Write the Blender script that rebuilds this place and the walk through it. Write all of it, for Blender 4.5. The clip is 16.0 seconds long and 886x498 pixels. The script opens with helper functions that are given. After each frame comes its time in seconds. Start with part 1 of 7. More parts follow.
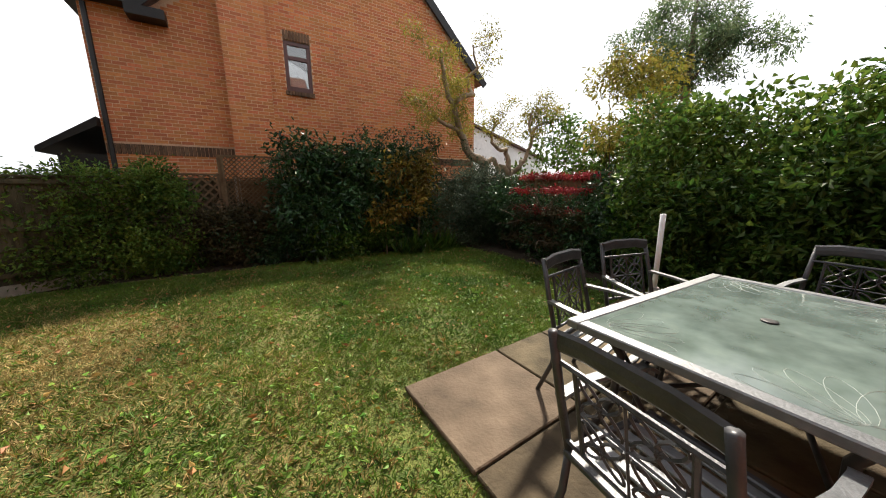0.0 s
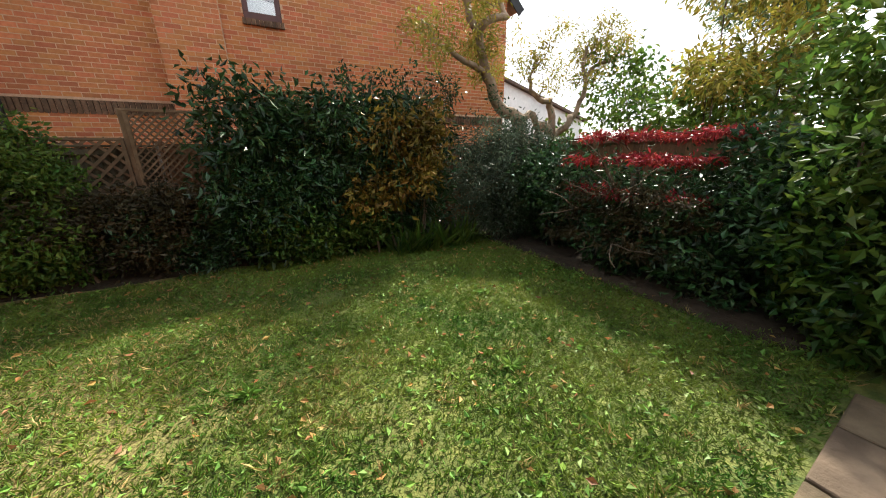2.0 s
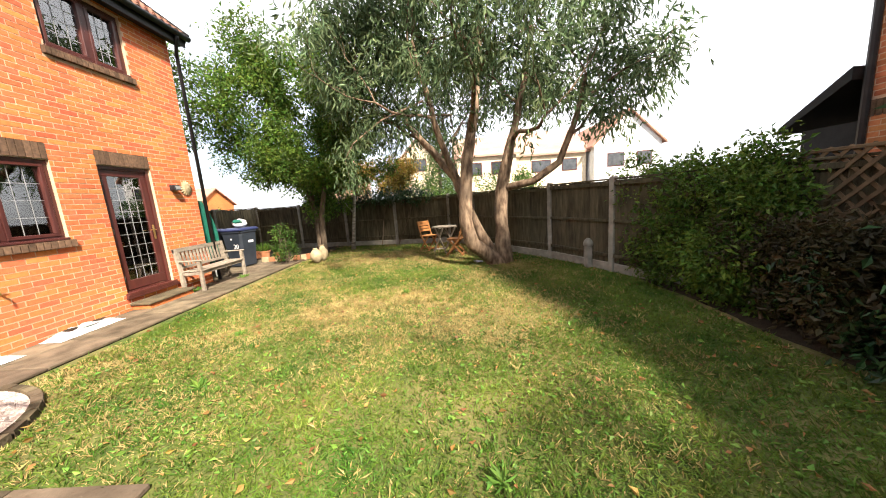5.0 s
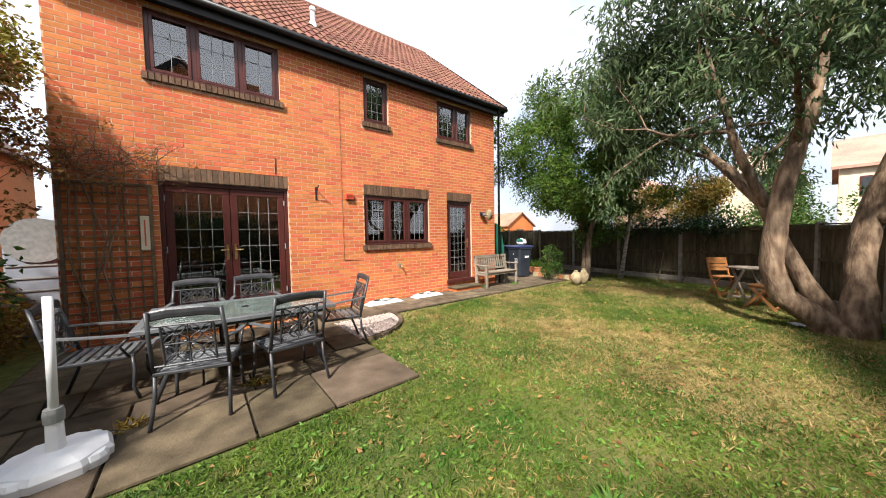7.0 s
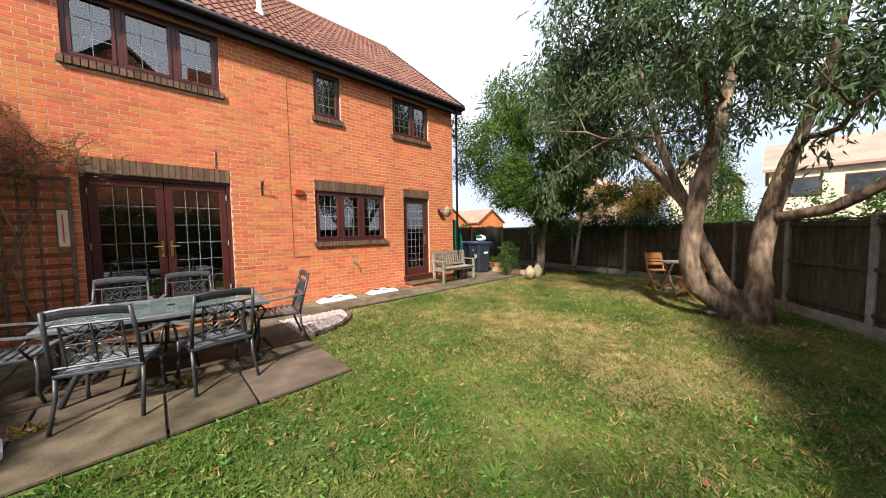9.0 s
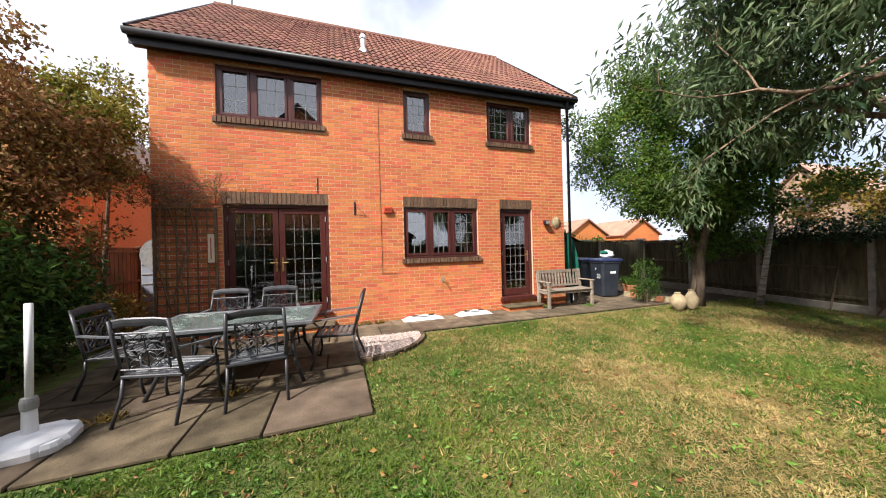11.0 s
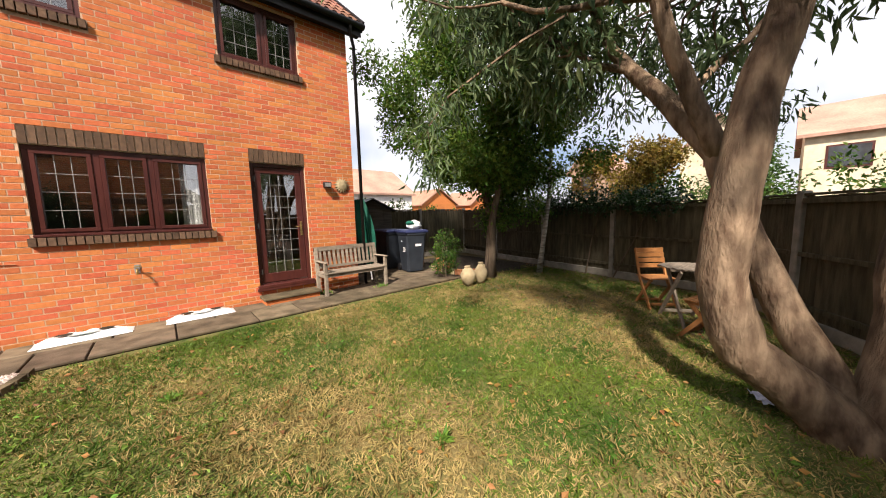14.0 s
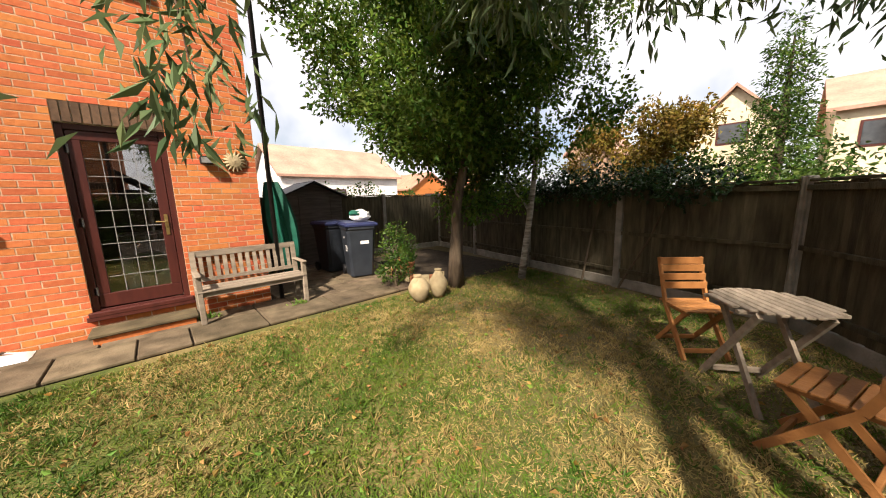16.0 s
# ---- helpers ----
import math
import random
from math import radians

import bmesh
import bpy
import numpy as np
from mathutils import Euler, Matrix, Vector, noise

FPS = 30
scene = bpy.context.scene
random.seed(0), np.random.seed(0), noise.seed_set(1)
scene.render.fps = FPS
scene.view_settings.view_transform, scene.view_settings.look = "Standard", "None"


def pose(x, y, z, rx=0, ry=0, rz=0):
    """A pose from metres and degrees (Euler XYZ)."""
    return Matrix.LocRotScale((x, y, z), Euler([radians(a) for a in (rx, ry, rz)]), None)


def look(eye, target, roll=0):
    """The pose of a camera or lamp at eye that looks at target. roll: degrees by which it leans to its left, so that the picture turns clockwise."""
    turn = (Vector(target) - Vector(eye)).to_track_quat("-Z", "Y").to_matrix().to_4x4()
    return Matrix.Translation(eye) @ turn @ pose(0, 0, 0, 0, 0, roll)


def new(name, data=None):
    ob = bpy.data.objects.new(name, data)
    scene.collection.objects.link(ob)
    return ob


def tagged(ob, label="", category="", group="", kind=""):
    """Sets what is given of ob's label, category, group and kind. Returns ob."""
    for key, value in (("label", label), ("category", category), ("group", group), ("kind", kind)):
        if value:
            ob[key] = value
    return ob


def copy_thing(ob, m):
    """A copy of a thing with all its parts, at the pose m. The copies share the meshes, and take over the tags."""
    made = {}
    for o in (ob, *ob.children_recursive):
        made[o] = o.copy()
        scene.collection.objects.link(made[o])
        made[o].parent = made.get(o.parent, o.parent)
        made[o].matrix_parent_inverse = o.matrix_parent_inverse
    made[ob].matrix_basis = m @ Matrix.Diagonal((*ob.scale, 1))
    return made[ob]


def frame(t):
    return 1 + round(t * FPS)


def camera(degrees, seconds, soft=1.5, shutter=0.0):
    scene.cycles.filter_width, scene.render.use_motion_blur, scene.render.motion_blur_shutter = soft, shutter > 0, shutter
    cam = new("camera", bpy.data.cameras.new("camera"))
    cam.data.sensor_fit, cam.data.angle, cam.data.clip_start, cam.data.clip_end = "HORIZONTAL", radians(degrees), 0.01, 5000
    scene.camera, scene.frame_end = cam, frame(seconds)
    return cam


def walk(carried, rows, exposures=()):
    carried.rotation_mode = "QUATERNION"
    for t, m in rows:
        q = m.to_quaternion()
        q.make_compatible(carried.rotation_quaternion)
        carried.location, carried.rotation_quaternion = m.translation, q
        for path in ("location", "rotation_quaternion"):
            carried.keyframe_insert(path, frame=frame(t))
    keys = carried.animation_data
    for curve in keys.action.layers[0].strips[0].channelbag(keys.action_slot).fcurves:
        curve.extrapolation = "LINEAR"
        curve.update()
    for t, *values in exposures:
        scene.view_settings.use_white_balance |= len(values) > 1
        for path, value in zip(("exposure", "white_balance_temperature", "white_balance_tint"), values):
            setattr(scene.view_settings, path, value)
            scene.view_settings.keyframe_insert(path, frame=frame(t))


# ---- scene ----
cam = camera(110.0, 16.0, soft=1.05)
PATH = [
    (0.0, look((4.513, 1.801, 1.415), (5.558, 3.463, 1.030), -0.38)),
    (0.5, look((4.773, 2.285, 1.408), (5.785, 3.957, 0.985), -0.54)),
    (1.0, look((5.012, 2.703, 1.461), (5.938, 4.407, 0.973), -0.42)),
    (1.5, look((5.385, 3.174, 1.451), (6.281, 4.880, 0.915), -0.58)),
    (2.0, look((5.757, 3.555, 1.457), (6.647, 5.247, 0.872), -0.85)),
    (2.5, look((6.088, 3.949, 1.466), (6.718, 5.738, 0.832), -1.46)),
    (3.0, look((6.231, 4.398, 1.421), (6.290, 6.332, 0.913), -2.64)),
    (3.5, look((6.452, 4.721, 1.415), (5.670, 6.492, 0.915), -3.70)),
    (4.0, look((6.592, 4.967, 1.415), (5.176, 6.320, 1.009), -4.26)),
    (4.5, look((6.702, 5.229, 1.465), (4.872, 5.960, 1.122), -4.42)),
    (5.0, look((6.819, 5.419, 1.503), (4.846, 5.361, 1.180), -4.18)),
    (5.2, look((6.839, 5.473, 1.544), (4.887, 5.166, 1.232), -3.90)),
    (7.3, look((7.188, 6.493, 1.507), (5.981, 4.900, 1.426), -0.81)),
    (7.5, look((7.224, 6.592, 1.528), (5.962, 5.043, 1.434), -0.98)),
    (8.0, look((7.235, 6.738, 1.519), (5.889, 5.262, 1.415), -0.84)),
    (8.2, look((7.200, 6.728, 1.496), (5.821, 5.285, 1.375), -0.80)),
    (10.3, look((6.026, 6.683, 1.519), (4.911, 5.023, 1.472), -1.49)),
    (10.5, look((5.913, 6.633, 1.505), (4.968, 4.870, 1.480), -1.44)),
    (11.0, look((5.594, 6.521, 1.497), (4.955, 4.626, 1.496), -1.49)),
    (11.5, look((5.224, 6.582, 1.505), (4.678, 4.659, 1.476), -1.55)),
    (12.0, look((4.801, 6.484, 1.481), (4.008, 4.648, 1.451), -1.54)),
    (12.5, look((4.415, 6.396, 1.452), (3.348, 4.705, 1.400), -1.60)),
    (13.0, look((4.012, 6.301, 1.470), (2.822, 4.698, 1.366), -1.51)),
    (13.5, look((3.535, 6.176, 1.478), (2.240, 4.658, 1.338), -1.52)),
    (14.0, look((3.125, 6.021, 1.468), (1.792, 4.546, 1.246), -1.43)),
    (14.5, look((2.728, 5.869, 1.481), (1.376, 4.419, 1.214), -1.43)),
    (15.0, look((2.220, 5.659, 1.496), (0.892, 4.196, 1.190), -1.56)),
    (15.5, look((1.753, 5.478, 1.486), (0.459, 3.987, 1.166), -1.59)),
    (16.0, look((1.274, 5.236, 1.505), (-0.058, 3.779, 1.185), -1.53)),
]
EXPOSURES = [(0.0, 1.18, 6450, 10), (2.0, 1.68, 6300, 9), (3.5, 2.0, 6400, 9), (5.0, 1.75, 6500, 12), (8.0, 0.99, 5900, 11), (10.5, 1.05, 5950, 13), (13.0, 0.89, 6200, 15), (16.0, 1.14, 6900, 15)]
walk(cam, PATH, EXPOSURES)

# ---- daylight: hazy sky with thin cloud, soft sun ----
SUN_AZ, SUN_EL = radians(57), radians(44)
world = bpy.data.worlds.new("sky")
scene.world = world
world.use_nodes = True
wn, wl = world.node_tree.nodes, world.node_tree.links
wn.clear()
w_out = wn.new("ShaderNodeOutputWorld")
w_bg = wn.new("ShaderNodeBackground")
w_sky = wn.new("ShaderNodeTexSky")
w_sky.sky_type, w_sky.sun_disc = "NISHITA", False
w_sky.sun_elevation, w_sky.sun_rotation = SUN_EL, SUN_AZ
w_sky.dust_density = 2.5
w_gain = wn.new("ShaderNodeVectorMath")
w_gain.operation = "SCALE"
w_gain.inputs[3].default_value = 0.11
w_noise = wn.new("ShaderNodeTexNoise")
w_noise.inputs["Scale"].default_value = 1.6
w_noise.inputs["Detail"].default_value = 6
w_ramp = wn.new("ShaderNodeValToRGB")
w_ramp.color_ramp.elements[0].position, w_ramp.color_ramp.elements[1].position = 0.30, 0.50
w_mix = wn.new("ShaderNodeMix")
w_mix.data_type = "RGBA"
w_mix.inputs[7].default_value = (0.97, 0.985, 1.01, 1)
w_co = wn.new("ShaderNodeTexCoord")
wl.new(w_co.outputs["Generated"], w_noise.inputs["Vector"])
wl.new(w_noise.outputs["Fac"], w_ramp.inputs["Fac"])
wl.new(w_ramp.outputs["Color"], w_mix.inputs[0])
wl.new(w_sky.outputs[0], w_gain.inputs[0])
wl.new(w_gain.outputs[0], w_mix.inputs[6])
wl.new(w_mix.outputs[2], w_bg.inputs["Color"])
w_bg.inputs["Strength"].default_value = 0.64
wl.new(w_bg.outputs[0], w_out.inputs["Surface"])

sun_data = bpy.data.lights.new("sun", "SUN")
sun_data.energy, sun_data.angle, sun_data.color = 4.8, radians(3.0), (1.0, 0.9, 0.76)
sun = new("sun", sun_data)
sun.matrix_world = look((30 * math.sin(SUN_AZ) * math.cos(SUN_EL), 30 * math.cos(SUN_AZ) * math.cos(SUN_EL), 30 * math.sin(SUN_EL)), (0, 0, 0))


# ---- materials ----
def mat(name, c1, c2, scale=6.0, rough=0.85, bump=0.25, bscale=60.0, metal=0.0, vary=0.0, big=0.8, bigdark=0.25, stretch=(1, 1, 1), spec=0.3, thin=0.0, hue=0.0):
    """A procedural surface: two colours by noise, slow stains, piece-to-piece change, fine relief."""
    m = bpy.data.materials.new(name)
    m.use_nodes = True
    n, l = m.node_tree.nodes, m.node_tree.links
    b = n["Principled BSDF"]
    b.inputs["Roughness"].default_value, b.inputs["Metallic"].default_value = rough, metal
    b.inputs["Specular IOR Level"].default_value = spec
    geo = n.new("ShaderNodeNewGeometry")
    mp = n.new("ShaderNodeMapping")
    mp.inputs["Scale"].default_value = stretch
    l.new(geo.outputs["Position"], mp.inputs["Vector"])
    n1 = n.new("ShaderNodeTexNoise")
    n1.inputs["Scale"].default_value, n1.inputs["Detail"].default_value = scale, 5
    l.new(mp.outputs[0], n1.inputs["Vector"])
    r1 = n.new("ShaderNodeValToRGB")
    r1.color_ramp.elements[0].position, r1.color_ramp.elements[1].position = 0.32, 0.68
    r1.color_ramp.elements[0].color, r1.color_ramp.elements[1].color = (*c1, 1), (*c2, 1)
    l.new(n1.outputs["Fac"], r1.inputs["Fac"])
    n2 = n.new("ShaderNodeTexNoise")
    n2.inputs["Scale"].default_value, n2.inputs["Detail"].default_value = big, 3
    l.new(geo.outputs["Position"], n2.inputs["Vector"])
    val = n.new("ShaderNodeMapRange")
    val.inputs["From Min"].default_value, val.inputs["From Max"].default_value = 0.3, 0.7
    val.inputs["To Min"].default_value, val.inputs["To Max"].default_value = 1 - bigdark, 1 + bigdark * 0.4
    l.new(n2.outputs["Fac"], val.inputs["Value"])
    hsv = n.new("ShaderNodeHueSaturation")
    l.new(r1.outputs["Color"], hsv.inputs["Color"])
    last = val.outputs[0]
    if vary or hue:
        info = n.new("ShaderNodeObjectInfo")
        add = n.new("ShaderNodeMath")
        l.new(info.outputs["Random"], add.inputs[0])
        l.new(geo.outputs["Random Per Island"], add.inputs[1])
        fr = n.new("ShaderNodeMath")
        fr.operation = "FRACT"
        l.new(add.outputs[0], fr.inputs[0])
        vr = n.new("ShaderNodeMapRange")
        vr.inputs["To Min"].default_value, vr.inputs["To Max"].default_value = 1 - vary, 1 + vary
        l.new(fr.outputs[0], vr.inputs["Value"])
        mul = n.new("ShaderNodeMath")
        mul.operation = "MULTIPLY"
        l.new(last, mul.inputs[0])
        l.new(vr.outputs[0], mul.inputs[1])
        last = mul.outputs[0]
        if hue:
            m7 = n.new("ShaderNodeMath")
            m7.operation = "MULTIPLY"
            m7.inputs[1].default_value = 7.31
            l.new(fr.outputs[0], m7.inputs[0])
            f7 = n.new("ShaderNodeMath")
            f7.operation = "FRACT"
            l.new(m7.outputs[0], f7.inputs[0])
            hr = n.new("ShaderNodeMapRange")
            hr.inputs["To Min"].default_value, hr.inputs["To Max"].default_value = 0.5 - hue, 0.5 + hue
            l.new(f7.outputs[0], hr.inputs["Value"])
            l.new(hr.outputs[0], hsv.inputs["Hue"])
    l.new(last, hsv.inputs["Value"])
    l.new(hsv.outputs["Color"], b.inputs["Base Color"])
    if bump:
        n3 = n.new("ShaderNodeTexNoise")
        n3.inputs["Scale"].default_value, n3.inputs["Detail"].default_value = bscale, 4
        l.new(mp.outputs[0], n3.inputs["Vector"])
        bp = n.new("ShaderNodeBump")
        bp.inputs["Strength"].default_value, bp.inputs["Distance"].default_value = bump, 0.02
        l.new(n3.outputs["Fac"], bp.inputs["Height"])
        l.new(bp.outputs[0], b.inputs["Normal"])
    if thin:
        tr = n.new("ShaderNodeBsdfTranslucent")
        l.new(hsv.outputs["Color"], tr.inputs["Color"])
        mx = n.new("ShaderNodeMixShader")
        mx.inputs[0].default_value = thin
        l.new(b.outputs[0], mx.inputs[1])
        l.new(tr.outputs[0], mx.inputs[2])
        l.new(mx.outputs[0], n["Material Output"].inputs["Surface"])
    return m


def glass_mat(name, tint=(0.9, 0.95, 0.95), rough=0.0):
    m = bpy.data.materials.new(name)
    m.use_nodes = True
    n, l = m.node_tree.nodes, m.node_tree.links
    n.remove(n["Principled BSDF"])
    g = n.new("ShaderNodeBsdfGlossy")
    g.inputs["Roughness"].default_value = 0.01
    t = n.new("ShaderNodeBsdfTransparent")
    t.inputs["Color"].default_value = (*tint, 1)
    fr = n.new("ShaderNodeFresnel")
    fr.inputs["IOR"].default_value = 2.9
    mx = n.new("ShaderNodeMixShader")
    l.new(fr.outputs[0], mx.inputs[0])
    l.new(t.outputs[0], mx.inputs[1])
    l.new(g.outputs[0], mx.inputs[2])
    l.new(mx.outputs[0], n["Material Output"].inputs["Surface"])
    return m


BRICK = mat("orange_brick", (0.47, 0.128, 0.042), (0.58, 0.18, 0.062), 22, 0.9, 0.35, 90, vary=0.15, hue=0.014, big=0.7, bigdark=0.12)
BRICK_BROWN = mat("brown_brick", (0.42, 0.145, 0.055), (0.53, 0.205, 0.085), 22, 0.9, 0.35, 90, vary=0.2, hue=0.012, big=0.6, bigdark=0.14)
BRICK_DARK = mat("dark_brick", (0.09, 0.055, 0.035), (0.17, 0.10, 0.06), 25, 0.9, 0.3, 90, vary=0.3)
MORTAR = mat("mortar", (0.54, 0.37, 0.245), (0.66, 0.475, 0.335), 30, 0.95, 0.4, 120)
MORTAR_PALE = mat("pale_mortar", (0.50, 0.42, 0.30), (0.62, 0.53, 0.40), 30, 0.95, 0.4, 120)
TILE = mat("roof_tile", (0.15, 0.07, 0.048), (0.235, 0.108, 0.075), 9, 0.9, 0.3, 70, vary=0.22, hue=0.01)
TILE_GREY = mat("grey_brown_tile", (0.13, 0.09, 0.07), (0.22, 0.15, 0.12), 9, 0.9, 0.3, 70, vary=0.2)
BLACK_PAINT = mat("black_paint", (0.012, 0.012, 0.014), (0.022, 0.021, 0.022), 8, 0.45, 0.08, 40)
FRAME = mat("mahogany_frame", (0.055, 0.014, 0.012), (0.085, 0.022, 0.017), 14, 0.35, 0.05, 60, stretch=(1, 1, 0.2), spec=0.5)
LEAD = mat("lead_strip", (0.20, 0.21, 0.21), (0.29, 0.29, 0.28), 20, 0.6, 0.1, 80)
WHITE = mat("white_plastic", (0.72, 0.73, 0.74), (0.80, 0.81, 0.82), 6, 0.5, 0.05, 50, bigdark=0.1)
RENDER = mat("white_render", (0.70, 0.70, 0.68), (0.80, 0.80, 0.78), 5, 0.9, 0.15, 80, bigdark=0.12)
CREAM = mat("cream_render", (0.62, 0.52, 0.36), (0.72, 0.62, 0.45), 5, 0.9, 0.15, 80)
# terrace slab: its shade and wetness are put into this darker colour
SLAB = mat("shaded_wet_slab", (0.062, 0.048, 0.031), (0.135, 0.104, 0.066), 5, 0.88, 0.4, 45, spec=0.15, vary=0.25, hue=0.012, big=1.6, bigdark=0.4)
# the same slab lighter, so the sunlit path is lit by its colour
SLAB_LIT = mat("lit_slab", (0.10, 0.078, 0.052), (0.20, 0.155, 0.105), 5, 0.88, 0.4, 45, spec=0.15, vary=0.25, hue=0.012, big=1.6, bigdark=0.35)
SLAB_PINK = mat("pink_slab", (0.09, 0.067, 0.046), (0.16, 0.12, 0.085), 4, 0.85, 0.35, 45, spec=0.15, vary=0.1, big=2.2, bigdark=0.35)
SOIL = mat("soil", (0.022, 0.016, 0.010), (0.05, 0.037, 0.023), 9, 1.0, 0.8, 40)
GRAVEL = mat("pink_gravel", (0.30, 0.24, 0.21), (0.52, 0.43, 0.38), 30, 0.9, 0.3, 90, vary=0.35)
FENCE = mat("weathered_fence", (0.046, 0.040, 0.024), (0.105, 0.090, 0.056), 7, 0.92, 0.4, 40, vary=0.25, stretch=(2.5, 2.5, 0.4), big=0.9, bigdark=0.35)
FENCE_WARM = mat("brown_fence", (0.10, 0.055, 0.028), (0.16, 0.088, 0.045), 7, 0.9, 0.35, 40, vary=0.2, stretch=(2.5, 2.5, 0.4))
CONCRETE = mat("concrete", (0.20, 0.19, 0.16), (0.31, 0.29, 0.25), 8, 0.92, 0.4, 50, big=1.5, bigdark=0.35)
TEAK_GREY = mat("weathered_teak", (0.20, 0.165, 0.125), (0.32, 0.27, 0.21), 9, 0.85, 0.35, 50, vary=0.15, stretch=(0.5, 2, 2))
TEAK = mat("oiled_teak", (0.27, 0.115, 0.035), (0.40, 0.18, 0.06), 9, 0.6, 0.25, 50, vary=0.18)
METAL = mat("grey_painted_metal", (0.035, 0.037, 0.042), (0.065, 0.067, 0.073), 10, 0.42, 0.12, 80, metal=0.25, spec=0.5)
METAL_TOP = mat("grey_hammered_rim", (0.13, 0.14, 0.15), (0.19, 0.20, 0.21), 16, 0.4, 0.15, 90, metal=0.3, spec=0.5)
BRASS = mat("brass", (0.55, 0.40, 0.14), (0.65, 0.48, 0.2), 8, 0.3, 0.05, 40, metal=0.9)
BIN = mat("dark_blue_grey_plastic", (0.018, 0.024, 0.034), (0.030, 0.038, 0.05), 5, 0.5, 0.08, 70, spec=0.5)
BIN_LID = mat("blue_plastic_lid", (0.018, 0.024, 0.075), (0.03, 0.04, 0.11), 5, 0.4, 0.08, 70, spec=0.5)
GREEN_CLOTH = mat("green_tarpaulin", (0.004, 0.075, 0.05), (0.01, 0.12, 0.08), 6, 0.6, 0.4, 30)
SHED_WOOD = mat("shed_boards", (0.06, 0.052, 0.046), (0.10, 0.088, 0.078), 8, 0.9, 0.3, 40, vary=0.15, stretch=(0.4, 0.4, 3))
STONE_POT = mat("buff_stoneware", (0.33, 0.26, 0.15), (0.47, 0.39, 0.24), 9, 0.85, 0.35, 45)
TERRACOTTA = mat("terracotta", (0.36, 0.14, 0.06), (0.45, 0.2, 0.1), 9, 0.85, 0.25, 45)
RED_PLASTIC = mat("red_plastic", (0.52, 0.07, 0.03), (0.6, 0.1, 0.045), 9, 0.5, 0.1, 45)
DARK_INSIDE = mat("room_wall", (0.20, 0.17, 0.14), (0.27, 0.23, 0.19), 4, 0.9, 0.1, 30)
CURTAIN = mat("white_cloth", (0.80, 0.80, 0.78), (0.88, 0.88, 0.86), 6, 0.9, 0.2, 30, stretch=(6, 6, 0.3))
BARK_GUM = mat("gum_bark", (0.085, 0.05, 0.03), (0.30, 0.215, 0.14), 8, 0.8, 1.0, 28, stretch=(1.7, 1.7, 0.55), big=3.2, bigdark=0.55)
BARK = mat("brown_bark", (0.075, 0.055, 0.038), (0.17, 0.13, 0.09), 7, 0.95, 0.8, 30, stretch=(2, 2, 0.5))
BARK_BIRCH = mat("birch_bark", (0.14, 0.12, 0.095), (0.50, 0.47, 0.41), 9, 0.85, 0.4, 30, stretch=(0.6, 0.6, 3))
STEM_WIS = mat("pale_twisted_bark", (0.16, 0.115, 0.075), (0.34, 0.27, 0.19), 8, 0.9, 0.5, 30)
TWIG = mat("dry_twig", (0.11, 0.065, 0.04), (0.22, 0.14, 0.09), 12, 0.95, 0.2, 50)
ETCH = mat("etched_line", (0.42, 0.47, 0.45), (0.52, 0.57, 0.55), 20, 0.6, 0.05, 80)
GLASS = glass_mat("window_glass", (0.88, 0.90, 0.90))
TABLE_GLASS = mat("etched_glass", (0.085, 0.115, 0.105), (0.16, 0.205, 0.188), 7, 0.08, 0.02, 60, spec=1.0, big=3, bigdark=0.25)


def leaf_mat(name, c1, c2, vary=0.45, hue=0.02, thin=0.3, rough=0.5):
    return mat(name, c1, c2, 2.5, rough, 0, 30, vary=vary, hue=hue, big=0.9, bigdark=0.3, thin=thin, spec=0.22)


LEAF_GUM = leaf_mat("gum_leaf", (0.065, 0.115, 0.052), (0.19, 0.255, 0.115), 0.45, 0.025, 0.45)
LEAF_CHERRY = leaf_mat("cherry_leaf", (0.045, 0.10, 0.014), (0.15, 0.24, 0.035), 0.5, 0.03, 0.45)
LEAF_GREEN = leaf_mat("fresh_leaf", (0.055, 0.11, 0.018), (0.14, 0.22, 0.035), 0.45, 0.03)
LEAF_DARK = leaf_mat("dark_glossy_leaf", (0.011, 0.036, 0.012), (0.042, 0.092, 0.03), 0.55, 0.02, 0.12, 0.28)
LEAF_MID = leaf_mat("mid_leaf", (0.026, 0.066, 0.009), (0.098, 0.17, 0.028), 0.5, 0.03)
LEAF_OLIVE = leaf_mat("grey_green_leaf", (0.025, 0.046, 0.026), (0.10, 0.135, 0.085), 0.5, 0.02)
LEAF_YELLOW = leaf_mat("yellowing_leaf", (0.18, 0.19, 0.03), (0.36, 0.30, 0.05), 0.4, 0.03)
LEAF_OCHRE = leaf_mat("ochre_leaf", (0.13, 0.11, 0.02), (0.26, 0.17, 0.03), 0.45, 0.025)
LEAF_RED = leaf_mat("crimson_leaf", (0.15, 0.012, 0.014), (0.33, 0.034, 0.03), 0.45, 0.015)
LEAF_ORANGE = leaf_mat("rust_leaf", (0.24, 0.14, 0.03), (0.40, 0.22, 0.09), 0.45, 0.03)
LEAF_PURPLE = leaf_mat("bronze_leaf", (0.030, 0.030, 0.014), (0.085, 0.065, 0.030), 0.4, 0.02)
GRASS_LEAF = mat("grass_blade", (0.045, 0.12, 0.010), (0.16, 0.215, 0.03), 1.2, 0.6, 0, 30, vary=0.35, hue=0.02, big=0.7, bigdark=0.25, thin=0.25)
TAN_WALL = mat("tan_wall", (0.30, 0.20, 0.13), (0.38, 0.26, 0.18), 6, 0.9, 0.3, 60)
